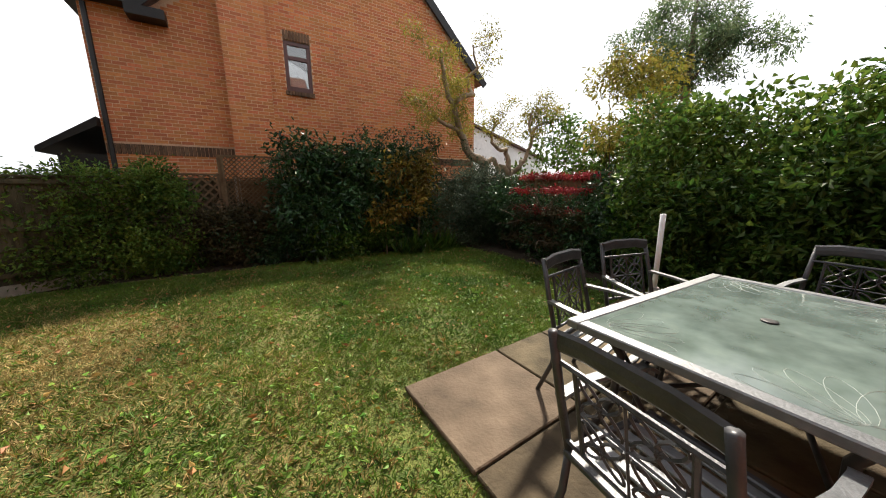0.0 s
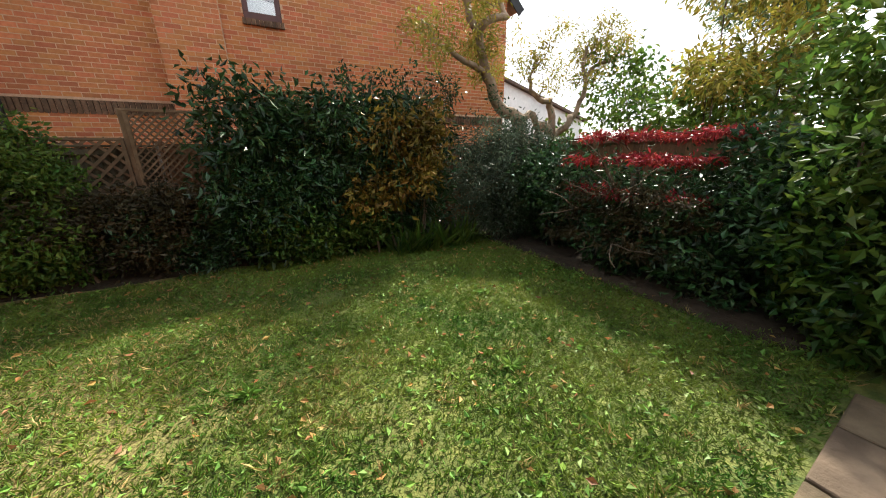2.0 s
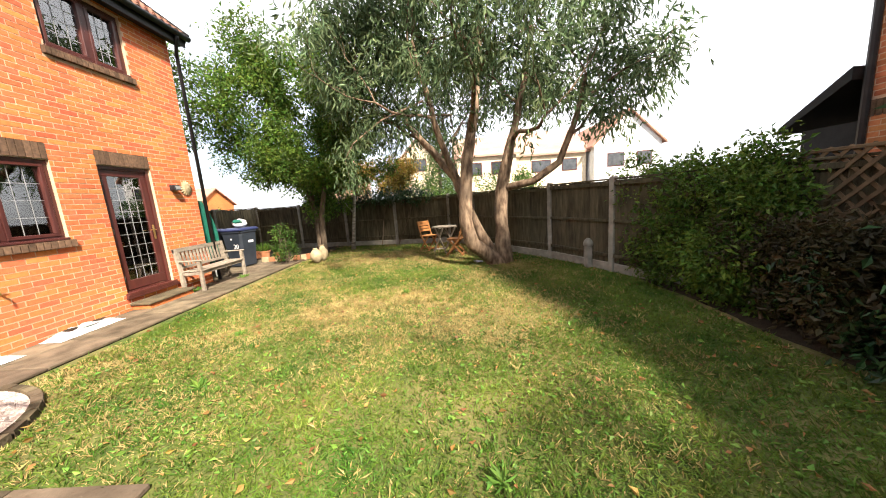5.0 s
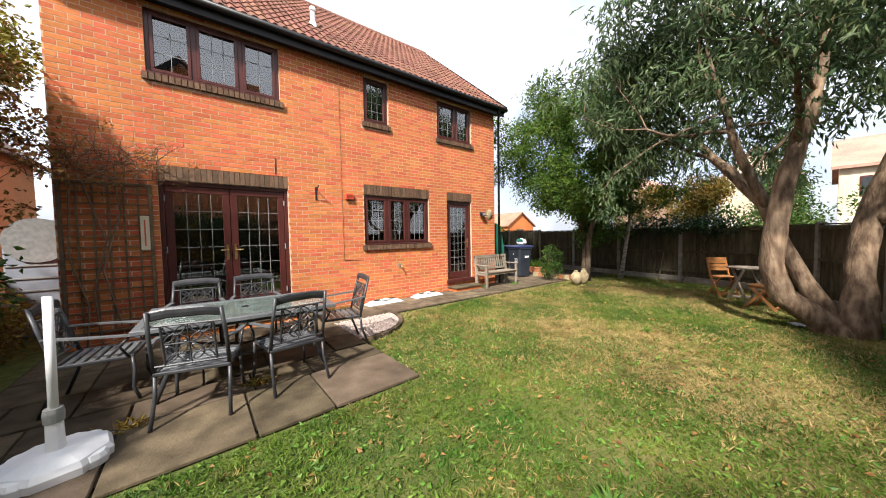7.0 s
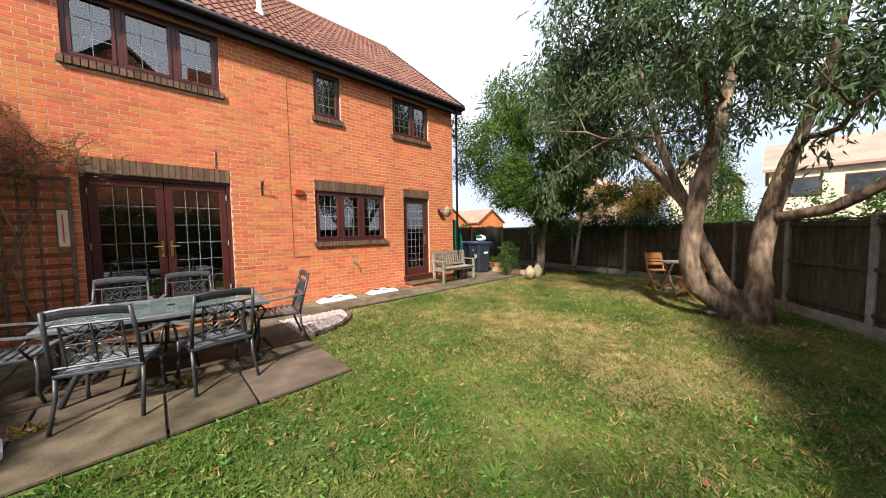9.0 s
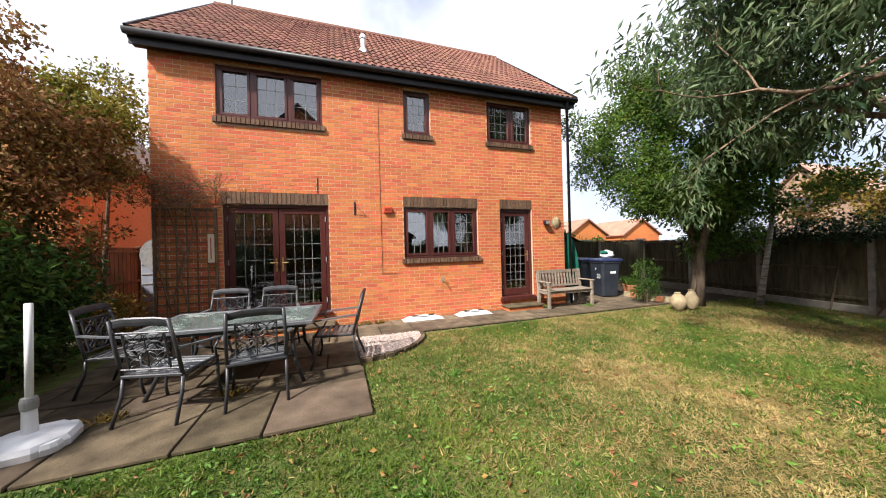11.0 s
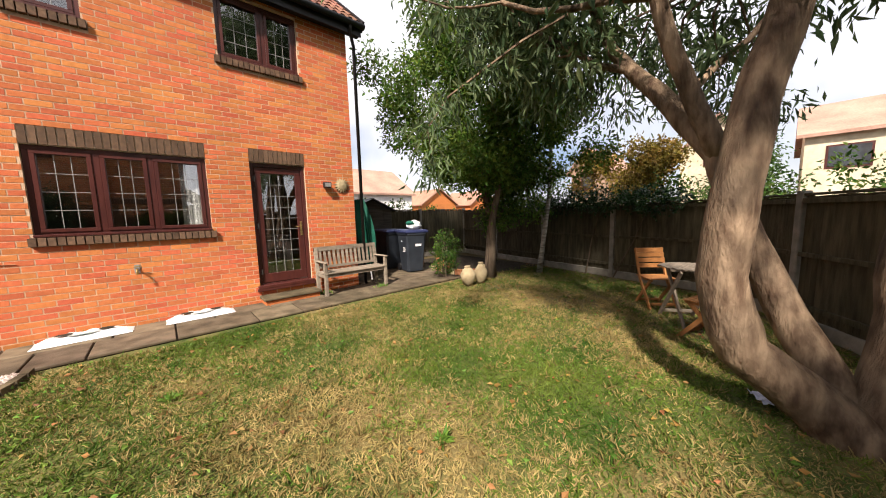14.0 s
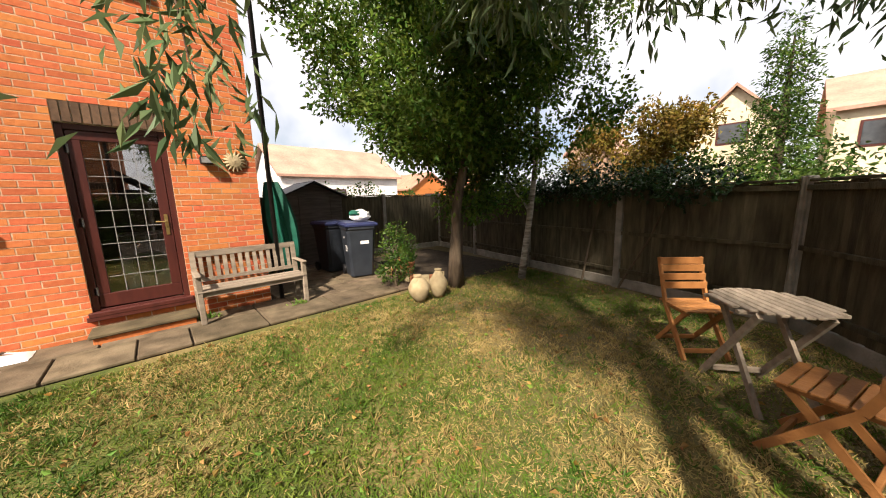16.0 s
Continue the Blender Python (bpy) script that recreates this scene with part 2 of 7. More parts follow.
GRASS_DRY = mat("dry_grass_blade", (0.20, 0.16, 0.05), (0.45, 0.345, 0.14), 3.5, 0.7, 0, 30, vary=0.3, hue=0.015, big=0.7, bigdark=0.2, thin=0.2)
WEED = leaf_mat("weed_leaf", (0.10, 0.21, 0.03), (0.20, 0.33, 0.06), 0.3, 0.02)


def lawn_mat():
    m = mat("lawn_turf", (0.045, 0.072, 0.012), (0.12, 0.135, 0.03), 9, 0.95, 0.9, 55, big=2.0, bigdark=0.3)
    n, l = m.node_tree.nodes, m.node_tree.links
    b = n["Principled BSDF"]
    old = b.inputs["Base Color"].links[0].from_socket
    geo = n.new("ShaderNodeNewGeometry")
    big = n.new("ShaderNodeTexNoise")
    big.inputs["Scale"].default_value, big.inputs["Detail"].default_value = 0.75, 6
    l.new(geo.outputs["Position"], big.inputs["Vector"])
    ramp = n.new("ShaderNodeValToRGB")
    ramp.color_ramp.elements[0].position, ramp.color_ramp.elements[1].position = 0.47, 0.62
    l.new(big.outputs["Fac"], ramp.inputs["Fac"])
    mx = n.new("ShaderNodeMix")
    mx.data_type = "RGBA"
    mx.inputs[7].default_value = (0.21, 0.16, 0.065, 1)
    sep = n.new("ShaderNodeSeparateXYZ")
    l.new(geo.outputs["Position"], sep.inputs[0])
    # the turf is worn and straw-coloured in the middle of the garden
    worn = n.new("ShaderNodeMapRange")
    worn.inputs["From Min"].default_value, worn.inputs["From Max"].default_value = 6.6, 3.6
    l.new(sep.outputs["X"], worn.inputs["Value"])
    mulw = n.new("ShaderNodeMath")
    mulw.operation = "MULTIPLY"
    l.new(ramp.outputs["Color"], mulw.inputs[0])
    l.new(worn.outputs[0], mulw.inputs[1])
    l.new(mulw.outputs[0], mx.inputs[0])
    l.new(old, mx.inputs[6])
    # bare ground with leaf litter in the corner under the trees
    bare = n.new("ShaderNodeMapRange")
    bare.inputs["From Min"].default_value, bare.inputs["From Max"].default_value = 0.2, -1.8
    wob = n.new("ShaderNodeMath")
    wob.operation = "MULTIPLY_ADD"
    wob.inputs[1].default_value = 2.4
    l.new(big.outputs["Fac"], wob.inputs[0])
    shift = n.new("ShaderNodeMath")
    shift.operation = "SUBTRACT"
    shift.inputs[1].default_value = 1.2
    l.new(sep.outputs["X"], shift.inputs[0])
    l.new(shift.outputs[0], wob.inputs[2])
    l.new(wob.outputs[0], bare.inputs["Value"])
    mx2 = n.new("ShaderNodeMix")
    mx2.data_type = "RGBA"
    mx2.inputs[7].default_value = (0.12, 0.095, 0.042, 1)
    l.new(bare.outputs[0], mx2.inputs[0])
    l.new(mx.outputs[2], mx2.inputs[6])
    l.new(mx2.outputs[2], b.inputs["Base Color"])
    return m


LAWN = lawn_mat()


# ---- building helpers ----
def mesh_of(bm, name, material, smooth=False):
    me = bpy.data.meshes.new(name)
    bm.to_mesh(me)
    bm.free()
    me.materials.append(material)
    if smooth:
        me.polygons.foreach_set("use_smooth", [True] * len(me.polygons))
    return me


def part(name, bm, material, parent=None, label="", smooth=False):
    ob = new(name, mesh_of(bm, name, material, smooth))
    ob.parent = parent
    if label:
        tagged(ob, label)
    return ob


def thing(name, label, category, m=None, group="", kind=""):
    ob = new(name)
    ob.empty_display_size = 0.1
    if m is not None:
        ob.matrix_world = m
    return tagged(ob, label, category, group, kind)


def box(bm, x0, x1, y0, y1, z0, z1, bevel=0.0):
    res = bmesh.ops.create_cube(bm, size=1)
    for v in res["verts"]:
        v.co = Vector((x0 + (v.co.x + 0.5) * (x1 - x0), y0 + (v.co.y + 0.5) * (y1 - y0), z0 + (v.co.z + 0.5) * (z1 - z0)))
    if bevel:
        edges = list({e for v in res["verts"] for e in v.link_edges})
        bmesh.ops.bevel(bm, geom=edges, offset=bevel, segments=1, affect="EDGES")
    return bm


def boxes(*dims, bevel=0.0):
    bm = bmesh.new()
    for d in dims:
        box(bm, *d, bevel=bevel)
    return bm


def tube(bm, pts, radii, sides=8, cap=True):
    """A tapered tube through the points."""
    pts = [Vector(p) for p in pts]
    if not hasattr(radii, "__len__"):
        radii = [radii] * len(pts)
    rings, side = [], None
    for i, p in enumerate(pts):
        d = (pts[min(i + 1, len(pts) - 1)] - pts[max(i - 1, 0)]).normalized()
        if side is None:
            side = d.cross(Vector((0, 0, 1)) if abs(d.z) < 0.9 else Vector((1, 0, 0))).normalized()
        side = (side - d * side.dot(d)).normalized()
        up = d.cross(side)
        rings.append([bm.verts.new(p + radii[i] * (math.cos(a) * side + math.sin(a) * up)) for a in [2 * math.pi * k / sides for k in range(sides)]])
    for a, b in zip(rings, rings[1:]):
        for k in range(sides):
            bm.faces.new((a[k], a[(k + 1) % sides], b[(k + 1) % sides], b[k]))
    if cap:
        bm.faces.new(rings[0][::-1])
        bm.faces.new(rings[-1])
    return bm


def tubes(*runs, sides=8):
    bm = bmesh.new()
    for pts, r in runs:
        tube(bm, pts, r, sides)
    return bm


def lathe(profile, sides=20):
    """A turned body from (radius, height) pairs."""
    bm = bmesh.new()
    rings = [[bm.verts.new((r * math.cos(2 * math.pi * k / sides), r * math.sin(2 * math.pi * k / sides), z)) for k in range(sides)] for r, z in profile]
    for a, b in zip(rings, rings[1:]):
        for k in range(sides):
            bm.faces.new((a[k], a[(k + 1) % sides], b[(k + 1) % sides], b[k]))
    bm.faces.new(rings[0][::-1])
    bm.faces.new(rings[-1])
    return bm


def plank_between(bm, a, b, width, thick, up=(0, 0, 1)):
    """A straight bar of rectangular section from a to b; width across, thick along up."""
    a, b, up = Vector(a), Vector(b), Vector(up)
    d = (b - a).normalized()
    s = d.cross(up).normalized()
    u = s.cross(d)
    v = [bm.verts.new(p + sx * s * width / 2 + sz * u * thick / 2) for p in (a, b) for sx, sz in ((-1, -1), (1, -1), (1, 1), (-1, 1))]
    for f in ((3, 2, 1, 0), (4, 5, 6, 7), (0, 1, 5, 4), (1, 2, 6, 5), (2, 3, 7, 6), (3, 0, 4, 7)):
        bm.faces.new([v[i] for i in f])
    return bm


rng = np.random.default_rng(7)


def leaves_mesh(name, pos, aim, length, width, material, fold=0.25):
    """Many folded leaves: base at pos, tip along aim, one island each."""
    k = len(pos)
    aim = aim / np.maximum(np.linalg.norm(aim, axis=1, keepdims=True), 1e-6)
    side = np.cross(aim, rng.normal(size=(k, 3)))
    side /= np.maximum(np.linalg.norm(side, axis=1, keepdims=True), 1e-6)
    nor = np.cross(side, aim)
    ln = (length * rng.uniform(0.6, 1.25, k))[:, None]
    wd = ln * (width / length)
    mid = pos + aim * ln * 0.45
    co = np.empty((k, 4, 3))
    co[:, 0], co[:, 2] = pos, pos + aim * ln - nor * ln * 0.12
    co[:, 1], co[:, 3] = mid + side * wd / 2 + nor * wd * fold, mid - side * wd / 2 + nor * wd * fold
    me = bpy.data.meshes.new(name)
    me.vertices.add(4 * k)
    me.vertices.foreach_set("co", co.ravel())
    base = 4 * np.arange(k)[:, None]
    tri = np.concatenate([base + [0, 1, 2], base + [0, 2, 3]], 1).reshape(-1, 3)
    me.loops.add(tri.size)
    me.loops.foreach_set("vertex_index", tri.ravel().astype(np.int32))
    me.polygons.add(len(tri))
    me.polygons.foreach_set("loop_start", np.arange(0, tri.size, 3, dtype=np.int32))
    me.polygons.foreach_set("use_smooth", np.zeros(len(tri), dtype=bool))
    me.update(calc_edges=True)
    me.materials.append(material)
    return me


def foliage(name, parent, clumps, count, length, width, material, droop=0.0, shell=0.6, label="", spread=1.0):
    """Leaves in ellipsoid clumps (x, y, z, rx, ry, rz), mostly near their skins, in small sprays."""
    clumps = np.array(clumps, float)
    vol = (clumps[:, 3] * clumps[:, 4] * clumps[:, 5]) ** 0.67
    pick = rng.choice(len(clumps), count // 9 + 1, p=vol / vol.sum())
    d = rng.normal(size=(len(pick), 3))
    d /= np.linalg.norm(d, axis=1, keepdims=True)
    r = shell + (1 - shell) * rng.uniform(0, 1, (len(pick), 1)) ** 0.6
    r *= 1 + 0.13 * rng.normal(size=(len(pick), 1))
    heart = clumps[pick, :3] + d * r * clumps[pick, 3:]
    pos = np.repeat(heart, 9, 0) + rng.normal(size=(9 * len(pick), 3)) * length * 0.9 * spread
    out = np.repeat(d, 9, 0)
    aim = out * 0.6 + rng.normal(size=pos.shape) * 0.7 + np.array([0, 0, -droop])
    keep = pos[:, 2] > 0.03
    ob = new(name, leaves_mesh(name, pos[keep], aim[keep], length, width, material))
    ob.parent = parent
    tagged(ob, label, kind="stuff") if label else tagged(ob, kind="stuff")
    return ob
# ---- structure: ground ----
def ground_sheet():
    bm = bmesh.new()
    bmesh.ops.create_grid(bm, x_segments=60, y_segments=60, size=7.5)
    for v in bm.verts:
        v.co.x += 2.0
        v.co.y += 5.0
        edge = max(0, min(1, (v.co.y - 1.5) / 1.0))
        v.co.z = -0.012 + 0.018 * edge * noise.noise(v.co * 0.9)
    ob = part("ground", bm, LAWN, None, smooth=True)
    tagged(ob, "patchy green lawn, straw-coloured where worn", "lawn", kind="structure")
    bm = bmesh.new()
    bmesh.ops.create_grid(bm, x_segments=8, y_segments=8, size=400)
    for v in bm.verts:
        v.co.z = -0.06
    tagged(part("ground_far", bm, SOIL), "bare dark earth beyond the garden", "ground", kind="structure")


ground_sheet()


def soil_bed(x0, x1, y0, y1):
    """A border of dug earth, uneven, a little above the turf."""
    bm = bmesh.new()
    nx, ny = int((x1 - x0) / 0.2) + 1, int((y1 - y0) / 0.2) + 1
    g = [[bm.verts.new((x0 + (x1 - x0) * i / nx, y0 + (y1 - y0) * j / ny, -0.03 if i in (0, nx) or j in (0, ny) else 0.035 + 0.03 * noise.noise(Vector((i * 0.7, j * 0.7, x0))))) for j in range(ny + 1)] for i in range(nx + 1)]
    for i in range(nx):
        for j in range(ny):
            bm.faces.new((g[i][j], g[i + 1][j], g[i + 1][j + 1], g[i][j + 1]))
    tagged(part("soil_border", bm, SOIL, None, smooth=True), "dark bare soil of the shrub border", "flower bed", kind="structure")


soil_bed(8.9, 10.9, 3.95, 8.35)
soil_bed(-0.8, 10.9, 8.4, 10.4)


# ---- structure: brick walls ----
def strips(x0, x1, z0, z1, openings):
    """Solid rectangles of a wall round its openings."""
    xs = sorted({x0, x1, *[v for o in openings for v in o[:2] if x0 < v < x1]})
    out = []
    for a, b in zip(xs, xs[1:]):
        cut = sorted((max(o[2], z0), min(o[3], z1)) for o in openings if o[0] < (a + b) / 2 < o[1] and o[3] > z0 and o[2] < z1)
        z = z0
        for c, d in cut:
            if c > z:
                out.append((a, b, z, c))
            z = max(z, d)
        if z < z1:
            out.append((a, b, z, z1))
    return out


def quads_mesh(name, blocks, material):
    """Open-backed blocks (x0, x1, z0, z1, front, back) with a small chamfer, each an island."""
    k = len(blocks)
    a = np.array(blocks, float)
    c = 0.0018
    co = np.empty((k, 8, 3))
    for i, (ex, ez) in enumerate(((0, 2), (1, 2), (1, 3), (0, 3))):
        co[:, i] = np.stack([a[:, ex], a[:, 5], a[:, ez]], 1)
        co[:, 4 + i] = np.stack([a[:, ex] + (c if ex == 0 else -c), a[:, 4], a[:, ez] + (c if ez == 2 else -c)], 1)
    face = np.array([(4, 5, 6, 7), (0, 1, 5, 4), (1, 2, 6, 5), (2, 3, 7, 6), (3, 0, 4, 7)])
    if a[0, 4] > a[0, 5]:
        face = face[:, ::-1]
    idx = (8 * np.arange(k)[:, None, None] + face).reshape(-1, 4)
    me = bpy.data.meshes.new(name)
    me.vertices.add(8 * k)
    me.vertices.foreach_set("co", co.ravel())
    me.loops.add(idx.size)
    me.loops.foreach_set("vertex_index", idx.ravel().astype(np.int32))
    me.polygons.add(len(idx))
    me.polygons.foreach_set("loop_start", np.arange(0, idx.size, 4, dtype=np.int32))
    me.polygons.foreach_set("use_smooth", np.zeros(len(idx), dtype=bool))
    me.update(calc_edges=True)
    me.materials.append(material)
    return me


BRICK_JOBS = []


def brick_wall(wall, x0, x1, z0, z1, face, back, openings, material, mortar, top=None, near=None, thick_core=True):
    """A wall in the xz plane: mortar core and bricks 6 mm proud of it. top(x) cuts the bricks below a slope."""
    out = 1 if face > back else -1
    if thick_core:
        core = bmesh.new()
        for a, b, c, d in strips(x0, x1, z0, z1, openings):
            box(core, a, b, min(face - out * 0.0035, back), max(face - out * 0.0035, back), c, d)
        part("core", core, mortar, wall)
    blocks, single = [], []
    course, n = 0.075, int(round((z1 - z0) / 0.075))
    if top is not None:
        n = int((max(top(x0 + (x1 - x0) * i / 40) for i in range(41)) - z0) / course)
    for j in range(n):
        za, zb = z0 + j * course + 0.0052, z0 + (j + 1) * course - 0.0052
        x = x0 - (0.1125 if j % 2 else 0)
        while x < x1:
            a, b = max(x + 0.005, x0), min(x + 0.22, x1)
            x += 0.225
            segs = [(a, b)]
            for o in openings:
                if o[2] < (za + zb) / 2 < o[3]:
                    segs = [s for p, q in segs for s in ((p, min(q, o[0])), (max(p, o[1]), q)) if s[1] - s[0] > 0.02]
            for p, q in segs:
                if q - p < 0.03 or (top is not None and max(zb, za) > min(top(p), top(q))):
                    continue
                lift = 0.0018 * noise.noise(Vector((p * 9, za * 9, 3)))
                if near is not None and q - p > 0.21 and near(p, za) and len(single) < 290:
                    single.append((p, za, lift))
                else:
                    blocks.append((p, q, za, zb, face + out * lift, face - out * 0.012))
    joined = new("brickwork", quads_mesh("brickwork", blocks, material))
    joined.parent = wall
    tagged(joined, kind="stuff")
    if single:
        BRICK_JOBS.append((wall, single, face, out, material))


def row_of_bricks(name, parent, x0, x1, z0, z1, face, back, step, material):
    """A soldier course or a brick sill: upright bricks side by side, each a piece."""
    k = max(1, round((x1 - x0) / step))
    w = (x1 - x0) / k
    me = quads_mesh(name, [(0.005, w - 0.005, 0.004, z1 - z0 - 0.004, face, back)], material)
    for i in range(k):
        ob = new("brick", me)
        ob.location = (x0 + i * w, 0, z0)
        ob.parent = parent


HX0, HX1 = 0.12, 8.57
DOOR_O = (1.07, 1.95, 0.28, 2.41)
KIT_O = (2.53, 4.26, 1.31, 2.41)
FD_O = (5.76, 7.55, 0.28, 2.41)
W1_O, W2_O, W3_O = (5.83, 7.61, 3.97, 4.93), (3.62, 4.21, 3.97, 4.93), (1.05, 2.235, 3.97, 4.93)
HOUSE_OPEN = [DOOR_O, KIT_O, FD_O, W1_O, W2_O, W3_O]

house = thing("house", "two-storey orange brick house with brown tiled roof", "house", kind="structure")
solid = HOUSE_OPEN + [(o[0], o[1], 2.41, 2.635) for o in (DOOR_O, KIT_O, FD_O)] + [(o[0] - 0.05, o[1] + 0.05, o[2] - 0.11, o[2]) for o in (KIT_O, W1_O, W2_O, W3_O)]
wall_south = tagged(new("wall_house"), "orange brick rear wall of the house", "wall", kind="structure")
brick_wall(wall_south, HX0, HX1, 0.0, 5.02, 0.0, -0.28, solid, BRICK, MORTAR, near=lambda x, z: 0.2 < x < 4.6 and 0.35 < z < 1.3)
back_bm = boxes(*[(o[0], o[1], -0.26, -0.012, 2.41, 2.635) for o in (DOOR_O, KIT_O, FD_O)], *[(o[0] - 0.05, o[1] + 0.05, -0.26, -0.012, o[2] - 0.11, o[2]) for o in (KIT_O, W1_O, W2_O, W3_O)])
part("lintel_core", back_bm, MORTAR_PALE, wall_south)
for o in (DOOR_O, KIT_O, FD_O):
    row_of_bricks("soldier", wall_south, o[0], o[1], 2.412, 2.633, 0.004, -0.012, 0.075, BRICK_DARK)
for o in (KIT_O, W1_O, W2_O, W3_O):
    row_of_bricks("sill_brick", wall_south, o[0] - 0.048, o[1] + 0.048, o[2] - 0.11, o[2] - 0.002, 0.05, -0.02, 0.075, BRICK_DARK)

# shell of the house: sides, rear, floors
shell = boxes((HX0, HX0 + 0.28, -7.5, -0.282, 0, 5.02), (HX1 - 0.28, HX1, -7.5, -0.282, 0, 5.02), (HX0, HX1, -7.78, -7.502, 0, 5.02))
part("side_walls", shell, BRICK, house)
part("inner_floors", boxes((HX0 + 0.282, HX1 - 0.282, -7.5, -0.284, 0.05, 0.27), (HX0 + 0.282, HX1 - 0.282, -7.5, -0.284, 2.66, 2.86), (HX0 + 0.282, HX1 - 0.282, -7.5, -0.284, 5.03, 5.1)), DARK_INSIDE, house)
part("partitions", boxes((HX0 + 0.283, HX1 - 0.283, -3.6, -3.5, 0.272, 2.658), (HX0 + 0.283, HX1 - 0.283, -3.0, -2.9, 2.862, 5.028), (5.2, 5.3, -3.49, -0.286, 0.272, 2.658), (2.3, 2.4, -3.49, -0.286, 0.272, 2.658), (5.0, 5.1, -2.89, -0.286, 2.862, 5.028), (3.0, 3.1, -2.89, -0.286, 2.862, 5.028)), DARK_INSIDE, house)
# gables
for gx in (HX0, HX1 - 0.28):
    bm = bmesh.new()
    v = [bm.verts.new((x, y, z)) for x in (gx, gx + 0.28) for y, z in ((-0.0, 5.022), (-7.78, 5.022), (-3.75, 8.3))]
    for f in ((0, 1, 2), (5, 4, 3), (0, 3, 4, 1), (1, 4, 5, 2), (2, 5, 3, 0)):
        bm.faces.new([v[i] for i in f])
    part("gable", bm, BRICK, house)

# roof: deck, tiles row by row on the garden slope, ridge, fascia and gutter
RX0, RX1, EAVE_Z, RIDGE_Z, RIDGE_Y = -0.12, 8.72, 5.16, 8.52, -3.75
roof = thing("roof_house", "brown interlocking tile roof with black fascia", "roof", kind="structure")
bm = bmesh.new()
v = [bm.verts.new((x, y, z)) for x in (RX0, RX1) for y, z in ((0.19, EAVE_Z - 0.03), (RIDGE_Y, RIDGE_Z - 0.05), (-7.9, EAVE_Z - 0.03), (RIDGE_Y, RIDGE_Z - 0.25), (-7.7, EAVE_Z - 0.15), (0.05, EAVE_Z - 0.15))]
for a, b in ((0, 1), (1, 2)):
    bm.faces.new((v[a], v[a + 6], v[b + 6], v[b]))
bm.faces.new([v[i] for i in (0, 1, 2, 4, 3, 5)])
bm.faces.new([v[i + 6] for i in (5, 3, 4, 2, 1, 0)])
part("deck", bm, TILE, roof)
part("fascia", boxes((RX0, RX1, 0.16, 0.19, 4.95, 5.17)), BLACK_PAINT, roof, "black fascia board")
part("soffit", boxes((RX0, RX1, 0.012, 0.158, 4.985, 5.005)), BLACK_PAINT, roof)
gut = bmesh.new()
tube(gut, [(RX0 - 0.04, 0.248, 5.12), (RX1 + 0.04, 0.248, 5.12)], 0.058, 10)
part("gutter", gut, BLACK_PAINT, roof, "black half-round gutter", smooth=True)
bm = bmesh.new()
for x in (RX0 - 0.02, RX1):
    plank_between(bm, (x, 0.23, 5.12), (x, RIDGE_Y, RIDGE_Z - 0.06), 0.04, 0.2)
part("bargeboard", bm, BLACK_PAINT, roof)
bm = bmesh.new()
tube(bm, [(RX0, RIDGE_Y, RIDGE_Z - 0.02), (RX1, RIDGE_Y, RIDGE_Z - 0.02)], 0.11, 8)
part("ridge", bm, TILE, roof)
down = bmesh.new()
tube(down, [(0.12, 0.25, 5.1), (0.12, 0.2, 4.98), (-0.02, 0.05, 4.8), (-0.02, 0.05, 0.02)], 0.034, 8)
part("downpipe", down, BLACK_PAINT, roof, "black rainwater downpipe", smooth=True)


def tile_mesh(w, ln):
    """One double-roman tile lying on its slope: x across, y up the slope, z out."""
    bm = bmesh.new()
    prof = [(0, 0.004), (0.08, 0.004), (0.2, 0.03), (0.34, 0.034), (0.46, 0.008), (0.58, 0.006), (0.7, 0.03), (0.84, 0.034), (0.97, 0.006)]
    lo = [bm.verts.new((p * w, 0, z + 0.022)) for p, z in prof]
    hi = [bm.verts.new((p * w, ln * 1.12, z)) for p, z in prof]
    bt = [bm.verts.new((p * w, 0, z - 0.004)) for p, z in prof]
    for i in range(len(prof) - 1):
        bm.faces.new((lo[i], lo[i + 1], hi[i + 1], hi[i]))
        bm.faces.new((bt[i], bt[i + 1], lo[i + 1], lo[i]))
    return mesh_of(bm, "tile", TILE)


slope = math.atan2(RIDGE_Z - EAVE_Z, 0.21 - RIDGE_Y)
run_len = math.hypot(RIDGE_Z - EAVE_Z, 0.21 - RIDGE_Y)
ROWS, COLS = 15, 29
tile_me = tile_mesh((RX1 - RX0) / COLS, run_len / ROWS)
TILE_ROT = Euler((math.pi - slope, 0, math.pi)).to_matrix()
upslope = Vector((0, -math.cos(slope), math.sin(slope)))
TILE_JOBS = []
for j in range(ROWS):
    for i in range(COLS):
        p = Vector((RX0 + i * (RX1 - RX0) / COLS, 0.23, EAVE_Z)) + upslope * (j * run_len / ROWS)
        TILE_JOBS.append((p, j))
TILE_M = Matrix(((1, 0, 0), (0, upslope.y, math.sin(slope)), (0, upslope.z, math.cos(slope)))).to_4x4()
part("vent_pipe", lathe([(0.055, 0), (0.055, 0.30), (0.075, 0.31), (0.075, 0.36), (0.05, 0.40)], 12), WHITE, roof, "white plastic vent pipe").location = (4.93, -0.9, 6.14)
part("vent_collar", lathe([(0.10, 0), (0.09, 0.10), (0.06, 0.14)], 12), WHITE, roof).location = (4.93, -0.9, 6.08)
bm = bmesh.new()
tube(bm, [(8.3, RIDGE_Y, RIDGE_Z), (8.3, RIDGE_Y, RIDGE_Z + 0.45)], 0.02, 6)
part("roof_spike", bm, BLACK_PAINT, roof)


